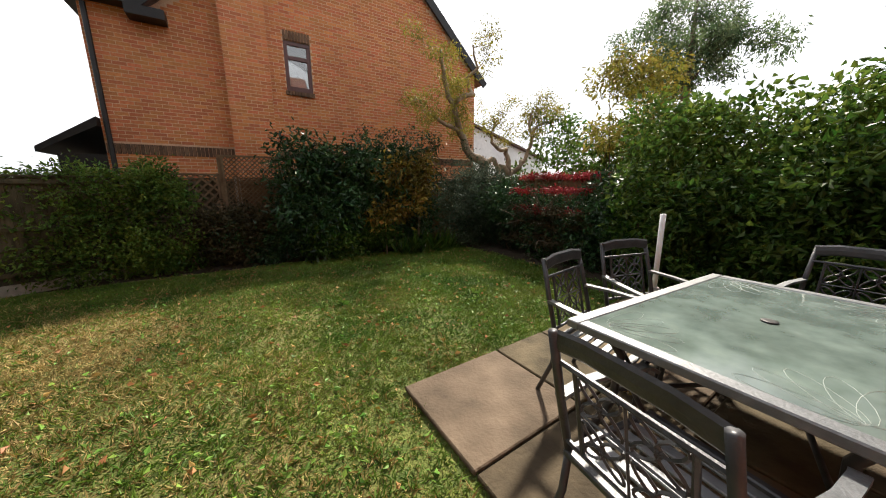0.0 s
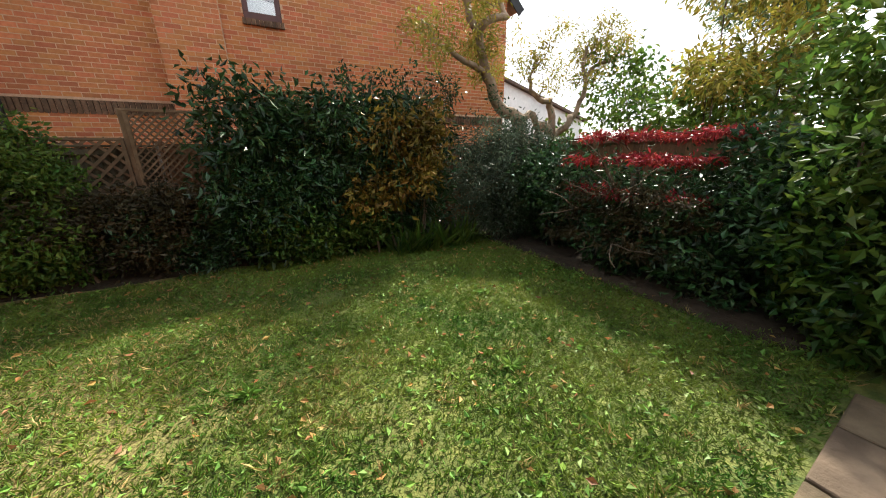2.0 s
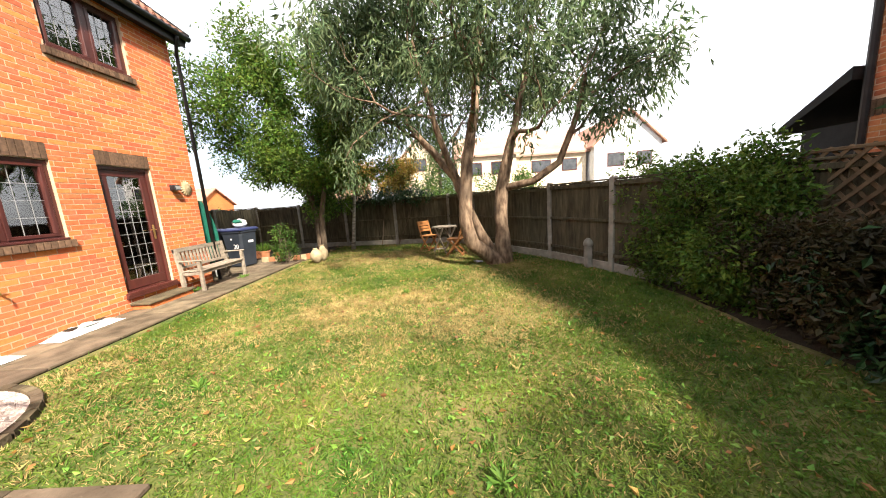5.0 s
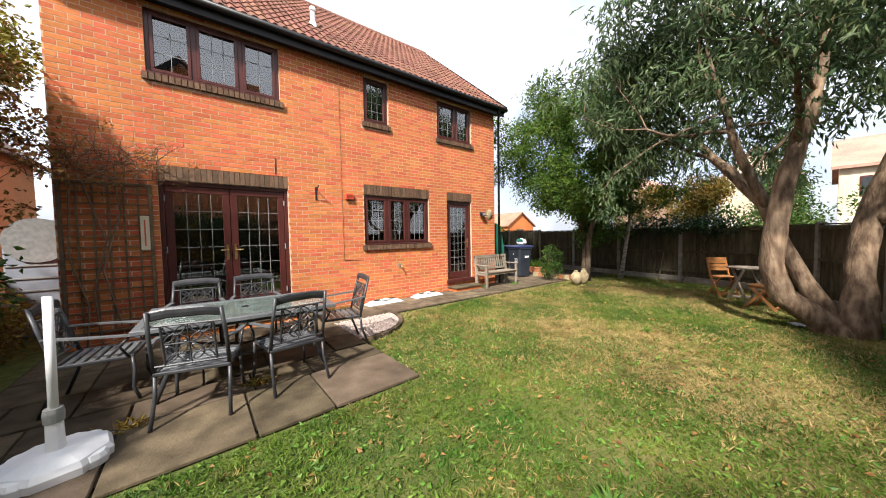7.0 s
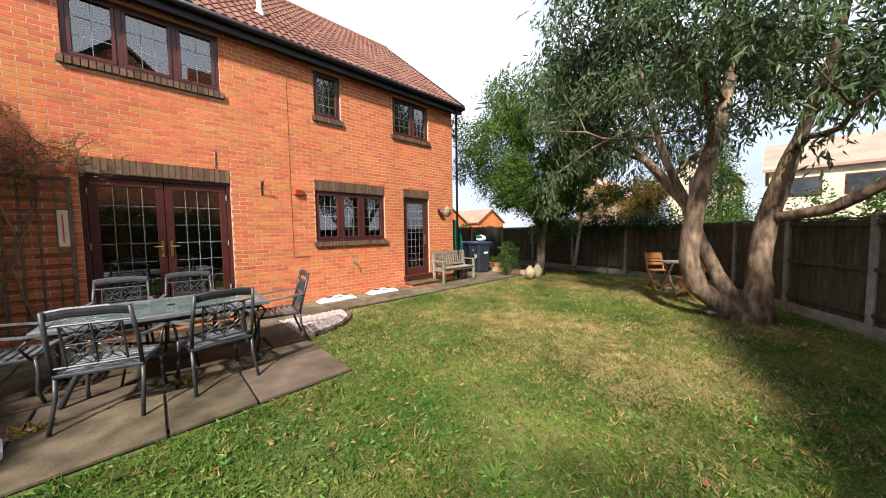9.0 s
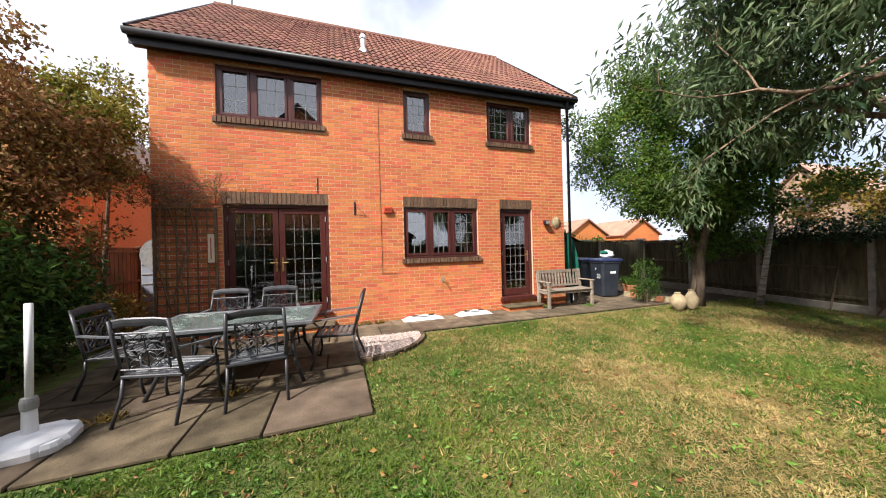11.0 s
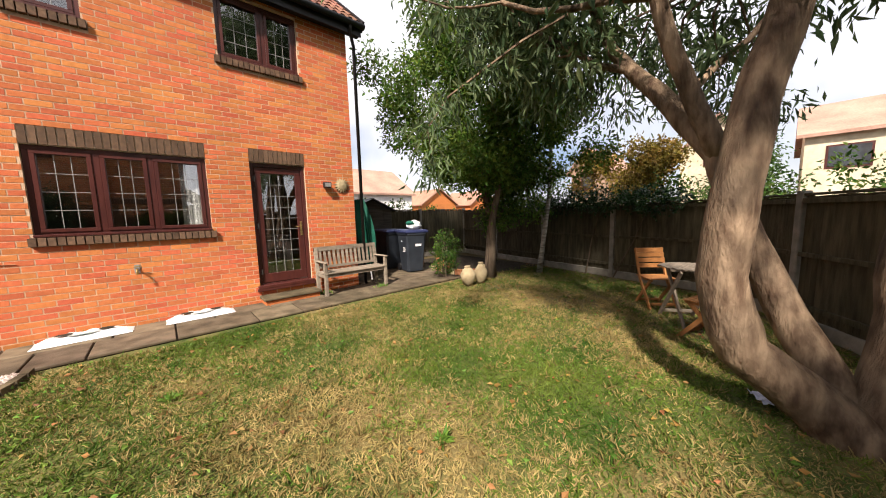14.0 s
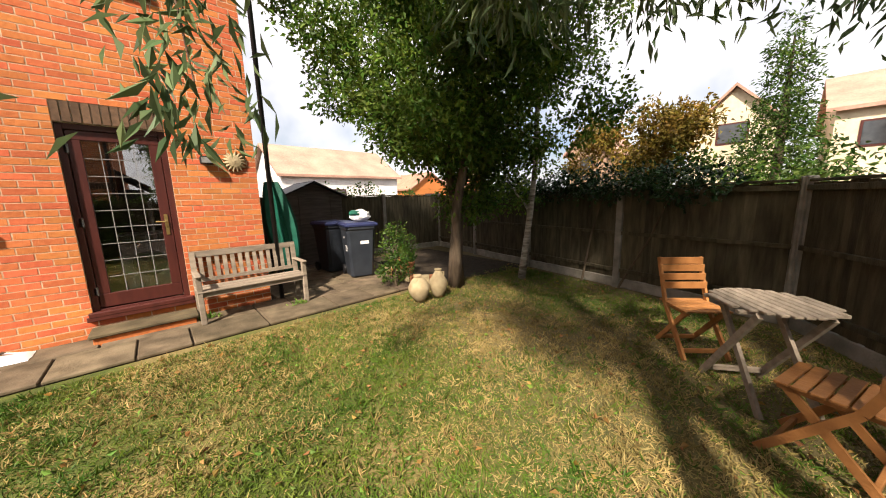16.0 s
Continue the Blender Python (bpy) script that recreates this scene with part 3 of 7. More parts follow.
# ---- windows and doors ----
def leaded_pane(parent, x0, x1, z0, z1, y, cols, rows, pane_mat=GLASS):
    pane = part("pane", boxes((x0, x1, y - 0.006, y, z0, z1)), pane_mat, parent)
    pane.visible_shadow = False
    bm = bmesh.new()
    for i in range(1, cols):
        x = x0 + (x1 - x0) * i / cols
        box(bm, x - 0.0035, x + 0.0035, y + 0.0005, y + 0.004, z0, z1)
    for j in range(1, rows):
        z = z0 + (z1 - z0) * j / rows
        box(bm, x0, x1, y + 0.0007, y + 0.0045, z - 0.0035, z + 0.0035)
    if cols > 1 or rows > 1:
        part("leading", bm, LEAD, pane, "grey lead strips")


def window(name, o, splits, grids, label, sash=True):
    """A dark timber window in the opening o, with lights at the fractions in splits."""
    x0, x1, z0, z1 = o
    w = tagged(new(name), label, "window", kind="structure")
    f, ya, yb = 0.055, -0.14, -0.05
    part("window_frame", boxes((x0, x1, ya, yb, z0, z0 + f), (x0, x1, ya, yb, z1 - f, z1), (x0, x0 + f, ya, yb, z0 + f, z1 - f), (x1 - f, x1, ya, yb, z0 + f, z1 - f), bevel=0.004), FRAME, w)
    part("window_sill", boxes((x0, x1, yb + 0.001, 0.02, z0 + 0.001, z0 + 0.03), bevel=0.004), FRAME, w)
    xs = [x0 + f] + [x0 + (x1 - x0) * s for s in splits] + [x1 - f]
    for s in xs[1:-1]:
        part("mullion", boxes((s - 0.035, s + 0.035, ya, yb, z0 + f, z1 - f), bevel=0.004), FRAME, w)
    for k, (a, b) in enumerate(zip(xs, xs[1:])):
        a, b = a + (0.035 if k else 0), b - (0.035 if k < len(xs) - 2 else 0)
        c, d, s = z0 + f, z1 - f, 0.045
        if sash:
            part("sash", boxes((a, b, ya + 0.02, yb + 0.012, c, c + s), (a, b, ya + 0.02, yb + 0.012, d - s, d), (a, a + s, ya + 0.02, yb + 0.012, c + s, d - s), (b - s, b, ya + 0.02, yb + 0.012, c + s, d - s), bevel=0.004), FRAME, w)
            a, b, c, d = a + s, b - s, c + s, d - s
        leaded_pane(w, a, b, c, d, -0.085, *grids[k])
    return w


window("window_kitchen", KIT_O, (0.36, 0.66), ((3, 4), (3, 4), (3, 4)), "mahogany three-light leaded kitchen window above brick sill")
window("window_bedroom", W1_O, (0.33, 0.68), ((2, 3), (3, 3), (2, 3)), "mahogany three-light leaded bedroom window under eaves")
window("window_landing", W2_O, (), ((3, 4),), "narrow mahogany leaded window under the eaves")
window("window_bathroom", W3_O, (0.45,), ((3, 4), (3, 4)), "mahogany two-light leaded window under the eaves")


def door_leaf(parent, name, x0, x1, z0, z1, grid, hinge_left, label):
    leaf = part(name, boxes((x0, x1, -0.13, -0.07, z0, z0 + 0.16), (x0, x1, -0.13, -0.07, z1 - 0.10, z1), (x0, x0 + 0.10, -0.13, -0.07, z0 + 0.16, z1 - 0.10), (x1 - 0.10, x1, -0.13, -0.07, z0 + 0.16, z1 - 0.10), bevel=0.005), FRAME, parent, label)
    leaded_pane(leaf, x0 + 0.10, x1 - 0.10, z0 + 0.16, z1 - 0.10, -0.09, *grid)
    hx = x0 + 0.05 if hinge_left else x1 - 0.05
    hb = boxes((hx - 0.018, hx + 0.018, -0.069, -0.06, z0 + 0.80, z0 + 1.06), bevel=0.003)
    tube(hb, [(hx, -0.06, z0 + 0.97), (hx, -0.02, z0 + 0.97), (hx + (0.10 if hinge_left else -0.10), -0.02, z0 + 0.97)], 0.009, 6)
    part("door_handle", hb, BRASS, leaf, "brass lever handle")
    gx = x1 + 0.012 if hinge_left else x0 - 0.012
    for hz in (z0 + 0.2, z0 + 1.0, z1 - 0.2):
        part("hinge", boxes((gx - 0.02, gx + 0.02, -0.069, -0.05, hz - 0.05, hz + 0.05), bevel=0.004), LEAD, leaf)
    return leaf


def door_frame(name, o, label):
    x0, x1, z0, z1 = o
    d = tagged(new(name), label, "door", kind="structure")
    part("door_frame", boxes((x0, x0 + 0.06, -0.15, -0.05, z0, z1), (x1 - 0.06, x1, -0.15, -0.05, z0, z1), (x0 + 0.06, x1 - 0.06, -0.15, -0.05, z1 - 0.06, z1), (x0 + 0.06, x1 - 0.06, -0.15, -0.05, z0, z0 + 0.05), bevel=0.004), FRAME, d)
    part("threshold", boxes((x0 - 0.03, x1 + 0.03, -0.048, 0.05, z0 - 0.012, z0 + 0.04), bevel=0.006), FRAME, d)
    return d


back_door = door_frame("door_1", DOOR_O, "closed mahogany leaded glass back door above a step")
door_leaf(back_door, "door_leaf", 1.135, 1.885, 0.345, 2.345, (4, 9), True, "")
french = door_frame("door_2", FD_O, "closed pair of mahogany leaded French doors")
door_leaf(french, "door_leaf", 5.825, 6.650, 0.345, 2.345, (4, 6), False, "")
door_leaf(french, "door_leaf", 6.660, 7.485, 0.345, 2.345, (4, 6), True, "")

# step slabs by the doors
for nm, x0, x1, y1, h in (("door_step", 1.03, 1.98, 0.36, 0.15), ("door_step", 5.68, 7.59, 0.42, 0.15)):
    st = thing(nm, "low brick doorstep topped with a paving slab", "step", kind="structure")
    part("riser", boxes((x0 + 0.03, x1 - 0.03, 0.012, y1 - 0.03, 0.0, h - 0.045), bevel=0.008), BRICK, st)
    part("tread", boxes((x0, x1, 0.012, y1, h - 0.045, h), bevel=0.012), SLAB, st)
part("sub_sill", boxes((1.0, 2.0, 0.008, 0.045, 0.22, 0.276), bevel=0.006), FRAME, back_door)

# ---- patio and path ----
patio = tagged(new("patio"), "stained brown stone paving slabs with sunken joints", "paving", kind="structure")
part("bed", boxes((5.34, 8.72, 0.01, 3.58, -0.05, 0.012), (-2.4, 5.335, 0.01, 1.04, -0.05, 0.012), (-2.6, 0.1, -2.0, 0.008, -0.05, 0.012)), SOIL, patio)
SLAB_JOBS = []


def lay(x0, x1, y0, y1, along, widths, mats=(SLAB,)):
    """Slabs in courses along y, cut to the given widths in turn, staggered."""
    y, k = y0, 0
    while y < y1 - 0.05:
        h = along[k % len(along)]
        yb = min(y + h, y1)
        x, i = x0, k * 2
        while x < x1 - 0.02:
            w = widths[i % len(widths)]
            xb = min(x + w, x1)
            if x1 - xb < 0.12:
                xb = x1
            SLAB_JOBS.append((x + 0.009, xb - 0.009, y + 0.009, yb - 0.009, mats[(i * 7 + k * 3) % len(mats)]))
            x = xb
            i += 1
        y = yb
        k += 1


lay(5.32, 8.70, 2.36, 3.63, (0.45, 0.89), (0.85, 0.56, 0.9, 0.6), (SLAB, SLAB, SLAB_PINK))
lay(5.32, 8.70, 0.02, 2.36, (0.6, 0.5, 0.65, 0.55), (0.6, 0.9, 0.45, 0.75))
# path courses use the lighter, sunlit copy of the terrace slab
lay(-2.3, 5.32, 0.02, 1.06, (0.42, 0.74), (0.6, 0.9, 0.75, 0.45), mats=(SLAB_LIT,))
lay(-2.5, 0.05, -1.9, 0.02, (0.6, 0.6), (0.6, 0.75, 0.6), mats=(SLAB_LIT,))

# quarter bed of pink gravel with a brick-like edging where patio and path meet
grav = thing("gravel_bed", "quarter-round bed of pale pink gravel edged with stone", "gravel bed", kind="structure")
bm = bmesh.new()
c = bm.verts.new((5.34, 1.08, 0.03))
arc = [bm.verts.new((5.34 - 1.08 * math.cos(a), 1.08 + 1.08 * math.sin(a), 0.03)) for a in [math.pi / 2 * i / 14 for i in range(15)]]
for a, b in zip(arc, arc[1:]):
    bm.faces.new((c, b, a))
part("gravel_base", bm, GRAVEL, grav)
# ---- fences ----
def fence_run(name, a, b, height, material, label, panels, both=False, gravel=True, boards=17, board_side=1):
    """Posts, gravel boards, upright feather-edge boards and rails between the points a and b."""
    a, b = Vector((*a, 0)), Vector((*b, 0))
    d = (b - a) / panels
    u = d.normalized()
    ang = math.atan2(u.y, u.x)
    f = thing(name, label, "fence", pose(a.x, a.y, 0, 0, 0, math.degrees(ang)), kind="structure")
    L = d.length
    z0 = 0.16 if gravel else 0.02
    post = mesh_of(boxes((-0.05, 0.05, -0.05, 0.05, -0.02, height + 0.06), bevel=0.01), "post", CONCRETE if gravel else material)
    grav = mesh_of(boxes((0.05, L - 0.05, -0.025, 0.025, 0.0, 0.155), bevel=0.008), "gravel_board", CONCRETE)
    w = (L - 0.1) / boards
    board = mesh_of(boxes((0.002, w + 0.008, -0.008, 0.008, z0, height), bevel=0.003), "board", material)
    rail = mesh_of(boxes((0.05, L - 0.05, 0.012, 0.045, height * 0.55, height * 0.55 + 0.05), (0.05, L - 0.05, 0.012, 0.045, z0 + 0.1, z0 + 0.16), (0.05, L - 0.05, 0.012, 0.05, height - 0.09, height - 0.03), bevel=0.004), "rail", material)
    cap = mesh_of(boxes((0.03, L - 0.03, -0.035, 0.05, height + 0.001, height + 0.03), bevel=0.005), "capping", material)
    for i in range(panels + 1):
        o = new("post", post)
        o.parent, o.location = f, (i * L, 0, 0)
        if i == panels:
            break
        for nm, me in (("rail", rail), ("capping", cap)) + ((("gravel_board", grav),) if gravel else ()):
            o = new(nm, me)
            o.parent, o.location = f, (i * L, 0, 0)
            if nm == "rail" and board_side < 0:
                o.scale.y = -1
        for k in range(boards):
            o = new("board", board)
            o.parent = f
            o.matrix_local = pose(i * L + 0.05 + k * w, 0, 0.012 * random.uniform(-1, 0.3), 0, 0, random.uniform(3, 5))
    return f


CORNER_NW = (-3.75, 5.4)
fence_run("fence_west", (-5.4, -2.2), CORNER_NW, 1.58, FENCE, "weathered dark timber fence with concrete posts", 4, board_side=-1)
fence_run("fence_north_west", CORNER_NW, (-0.15, 7.65), 1.58, FENCE, "weathered timber fence with concrete posts behind the tree", 3, board_side=-1)
fence_run("fence_north", (-0.15, 7.65), (4.4, 9.42), 1.60, FENCE, "weathered timber fence half hidden by shrubs", 3, board_side=-1)
fence_run("fence_north_east", (4.4, 9.42), (11.2, 9.5), 1.62, FENCE_WARM, "brown timber fence behind the shrubs", 4, board_side=-1, gravel=False)
fence_run("fence_east", (11.2, 9.5), (10.0, -2.6), 1.68, FENCE_WARM, "warm brown timber fence beside the house", 6, board_side=-1, gravel=False)
fence_run("fence_south", (0.1, -3.2), (-5.4, -2.2), 1.62, FENCE, "pale weathered fence behind the shed", 3, board_side=1)
stump = thing("gate_post", "short weathered concrete post at the fence foot", "post", pose(0.95, 8.0, 0))
part("shaft", boxes((-0.07, 0.07, -0.06, 0.06, 0, 0.42), bevel=0.02), CONCRETE, stump)
part("head", lathe([(0.085, 0.42), (0.09, 0.47), (0.07, 0.52), (0.03, 0.56)], 10), CONCRETE, stump)

# ---- lattice on the north fence ----
def lattice(name, x0, x1, y, z0, z1, step, w, material, label, diagonal=True):
    t = thing(name, label, "trellis")
    part("trellis_frame", boxes((x0, x1, y - 0.02, y + 0.02, z0, z0 + 0.035), (x0, x1, y - 0.02, y + 0.02, z1 - 0.035, z1), (x0, x0 + 0.04, y - 0.018, y + 0.018, z0 + 0.035, z1 - 0.035), (x1 - 0.04, x1, y - 0.018, y + 0.018, z0 + 0.035, z1 - 0.035), bevel=0.004), material, t)
    if diagonal:
        for s, off in ((1, -0.012), (-1, 0.012)):
            c = x0 + z0 if s < 0 else x0 - z1
            lim = x1 + z1 if s < 0 else x1 - z0
            while c < lim:
                # line x = c + s*z... clipped to the panel
                pts = [(c + s * z, z) for z in (z0, z1)]
                za, zb = z0, z1
                zs = sorted(((x0 - c) / s, (x1 - c) / s))
                za, zb = max(za, zs[0]), min(zb, zs[1])
                if zb - za > 0.04:
                    bm = bmesh.new()
                    plank_between(bm, (c + s * za, y + off, za), (c + s * zb, y + off, zb), w, 0.008, (0, 1, 0))
                    part("slat", bm, material, t)
                c += step
    else:
        x = x0 + step
        while x < x1 - 0.03:
            part("slat", boxes((x - w / 2, x + w / 2, y - 0.008, y + 0.004, z0, z1), bevel=0.002), material, t)
            x += step
        z = z0 + step
        while z < z1 - 0.03:
            part("slat", boxes((x0, x1, y + 0.005, y + 0.017, z - w / 2, z + w / 2), bevel=0.002), material, t)
            z += step
    return t


TRELLIS = mat("trellis_wood", (0.11, 0.075, 0.045), (0.19, 0.135, 0.08), 9, 0.9, 0.3, 45, vary=0.2)
lattice("trellis", 2.85, 4.14, 9.14, 0.72, 1.71, 0.16, 0.035, TRELLIS, "brown diagonal lattice trellis among shrubs")
lattice("trellis", 4.20, 5.2, 9.14, 0.95, 2.06, 0.085, 0.02, TRELLIS, "fine brown lattice trellis with climbing stems")
pst = thing("trellis_post", "square brown trellis post between lattice panels", "post", pose(4.17, 9.20, 0))
part("shaft", boxes((-0.035, 0.035, -0.035, 0.035, 0, 2.06), bevel=0.006), TRELLIS, pst)
lattice("wall_trellis", 7.62, 8.54, 0.03, 0.22, 2.32, 0.15, 0.022, TRELLIS, "brown square trellis fixed to the brick wall", diagonal=False)

# ---- neighbouring house to the north ----
NB_GABLE = lambda x: min(5.25 + 0.94 * (x - 3.4), 5.2 + 0.94 * (11.7 - x)) if x > 3.4 else 5.22
NB_SHIFT = Vector((-0.12, 0.25, -0.06))
nb = tagged(new("house_north"), "neighbour's brown brick gable with tiled roof", "house", kind="structure")
left_wall = tagged(new("wall_north_left"), "recessed brown brick wall of the neighbouring house", "wall", kind="structure")
NB_WIN = (5.82, 6.44, 3.90, 5.06)
brick_wall(left_wall, 2.32, 4.56, 0.0, 5.2, 10.9, 11.15, [(2.32, 4.56, 2.22, 2.445)], BRICK_BROWN, MORTAR, top=lambda x: min(5.2, 99) if x < 3.5 else 5.25 + 0.9 * (x - 3.45))
part("band_core", boxes((2.32, 4.56, 10.92, 11.15, 2.22, 2.445)), MORTAR, left_wall)
row_of_bricks("soldier", left_wall, 2.33, 4.55, 2.222, 2.443, 10.893, 10.93, 0.075, BRICK_DARK)
stack_wall = tagged(new("wall_north_chimney"), "projecting brick chimney breast", "wall", kind="structure")
brick_wall(stack_wall, 4.56, 5.46, 0.0, 8.8, 10.52, 11.15, [], BRICK_BROWN, MORTAR)
main_wall = tagged(new("wall_north_main"), "brown brick gable wall of the neighbouring house", "wall", kind="structure")
gable_open = [NB_WIN, (5.46, 11.7, 2.22, 2.445), (NB_WIN[0], NB_WIN[1], 5.06, 5.285), (NB_WIN[0] - 0.03, NB_WIN[1] + 0.03, 3.79, 3.90)]
brick_wall(main_wall, 5.46, 11.7, 0.0, 5.2, 10.7, 10.95, gable_open, BRICK_BROWN, MORTAR, top=NB_GABLE)
part("band_core", boxes((5.46, 11.7, 10.72, 10.95, 2.22, 2.445), (NB_WIN[0], NB_WIN[1], 10.72, 10.95, 5.06, 5.285), (NB_WIN[0] - 0.03, NB_WIN[1] + 0.03, 10.72, 10.95, 3.79, 3.90)), MORTAR, main_wall)
row_of_bricks("soldier", main_wall, 5.47, 11.69, 2.222, 2.443, 10.693, 10.73, 0.075, BRICK_DARK)
row_of_bricks("soldier", main_wall, NB_WIN[0], NB_WIN[1], 5.062, 5.283, 10.693, 10.73, 0.07, BRICK_DARK)
row_of_bricks("sill_brick", main_wall, NB_WIN[0] - 0.03, NB_WIN[1] + 0.03, 3.79, 3.898, 10.65, 10.73, 0.07, BRICK_DARK)
bm = bmesh.new()
prof = [(5.46, 5.2), (5.46, NB_GABLE(5.46)), (7.53, 9.07), (11.7, 5.2)]
fr = [bm.verts.new((x, 10.7035, z)) for x, z in prof]
bk = [bm.verts.new((x, 10.95, z)) for x, z in prof]
bm.faces.new(fr)
bm.faces.new(bk[::-1])
for i in range(4):
    bm.faces.new((fr[i], bk[i], bk[(i + 1) % 4], fr[(i + 1) % 4]))
part("gable_core", bm, MORTAR, main_wall)
bm = bmesh.new()
prof = [(3.4, 5.2), (4.56, 6.25), (4.56, 5.2)]
fr = [bm.verts.new((x, 10.9035, z)) for x, z in prof]
bk = [bm.verts.new((x, 11.15, z)) for x, z in prof]
bm.faces.new(fr[::-1])
bm.faces.new(bk)
for i in range(3):
    bm.faces.new((fr[i], fr[(i + 1) % 3], bk[(i + 1) % 3], bk[i]))
part("gable_core", bm, MORTAR, left_wall)
nw = tagged(new("window_north"), "narrow dark-framed window in the neighbour's gable", "window", kind="structure")
x0, x1, z0, z1 = NB_WIN
part("window_frame", boxes((x0, x1, 10.74, 10.84, z0, z0 + 0.12), (x0, x1, 10.74, 10.84, z1 - 0.09, z1), (x0, x0 + 0.09, 10.74, 10.84, z0 + 0.12, z1 - 0.09), (x1 - 0.09, x1, 10.74, 10.84, z0 + 0.12, z1 - 0.09), (x0 + 0.09, x1 - 0.09, 10.74, 10.84, 4.64, 4.73), bevel=0.005), FRAME, nw)
for za, zb in ((z0 + 0.12, 4.64), (4.73, z1 - 0.09)):
    p = part("pane", boxes((x0 + 0.09, x1 - 0.09, 10.77, 10.78, za, zb)), GLASS, nw)
    p.visible_shadow = False
part("blind", boxes((x0 + 0.09, x1 - 0.09, 10.86, 10.87, z0 + 0.12, z1 - 0.09)), CURTAIN, nw, "pale roller blind")
part("rear", boxes((2.32, 2.55, 11.152, 19, 0, 5.2), (11.45, 11.7, 10.952, 19, 0, 5.2), (2.32, 11.7, 19.01, 19.2, 0, 5.2), (2.56, 11.44, 11.2, 18.9, 5.1, 5.19)), BRICK_BROWN, nb)
bm = bmesh.new()
for a, b in (((3.15, 4.98), (7.53, 9.16)), ((7.53, 9.16), (12.0, 4.95))):
    v = [bm.verts.new((p[0], y, p[1] + dz)) for p in (a, b) for y in (10.58, 19.3) for dz in (0, 0.14)]
    for f in ((0, 1, 3, 2), (4, 6, 7, 5), (1, 5, 7, 3), (0, 2, 6, 4), (0, 4, 5, 1), (2, 3, 7, 6)):
        bm.faces.new([v[i] for i in f])
part("roof", bm, TILE_GREY, nb, "grey-brown tiled roof")
ridges = bmesh.new()
for k in range(9):
    x, z = 3.2 + 0.16 * k, 5.17 + 0.15 * k
    box(ridges, x - 0.02, x + 0.15, 10.5, 19.3, z, z + 0.05)
part("verge_tiles", ridges, TILE_GREY, nb)
bm = bmesh.new()
plank_between(bm, (3.1, 10.55, 4.98), (4.6, 10.55, 6.42), 0.03, 0.2, (0, 0, 1))
plank_between(bm, (7.53, 10.56, 9.12), (12.05, 10.56, 4.92), 0.03, 0.22, (0, 0, 1))
box(bm, 3.05, 3.65, 10.53, 10.9, 4.86, 5.04)
box(bm, 2.1, 3.05, 10.6, 19, 5.06, 5.24)
part("bargeboard", bm, BLACK_PAINT, nb, "black bargeboard and boxed eave")
bm = bmesh.new()
tube(bm, [(2.42, 10.83, 5.0), (2.42, 10.83, 0.0)], 0.045, 8)
part("downpipe", bm, BLACK_PAINT, nb, "black downpipe")
lean = thing("lean_to", "low lean-to with dark tiled roof beside the brick house", "outbuilding")
bm = bmesh.new()
v = [bm.verts.new(p) for p in ((1.4, 10.75, 2.3), (2.3, 10.75, 2.92), (2.3, 10.75, 2.75), (1.4, 10.75, 2.2), (1.4, 16, 2.3), (2.3, 16, 2.92), (2.3, 16, 2.75), (1.4, 16, 2.2))]
for f in ((0, 1, 2, 3), (7, 6, 5, 4), (0, 4, 5, 1), (3, 2, 6, 7), (0, 3, 7, 4), (1, 5, 6, 2)):
    bm.faces.new([v[i] for i in f])
part("lean_roof", bm, BLACK_PAINT, lean)
part("lean_wall", boxes((1.62, 2.31, 10.9, 15.8, 0, 2.2)), BLACK_PAINT, lean)
for ob in (nb, left_wall, stack_wall, main_wall, nw, lean):
    ob.location = NB_SHIFT


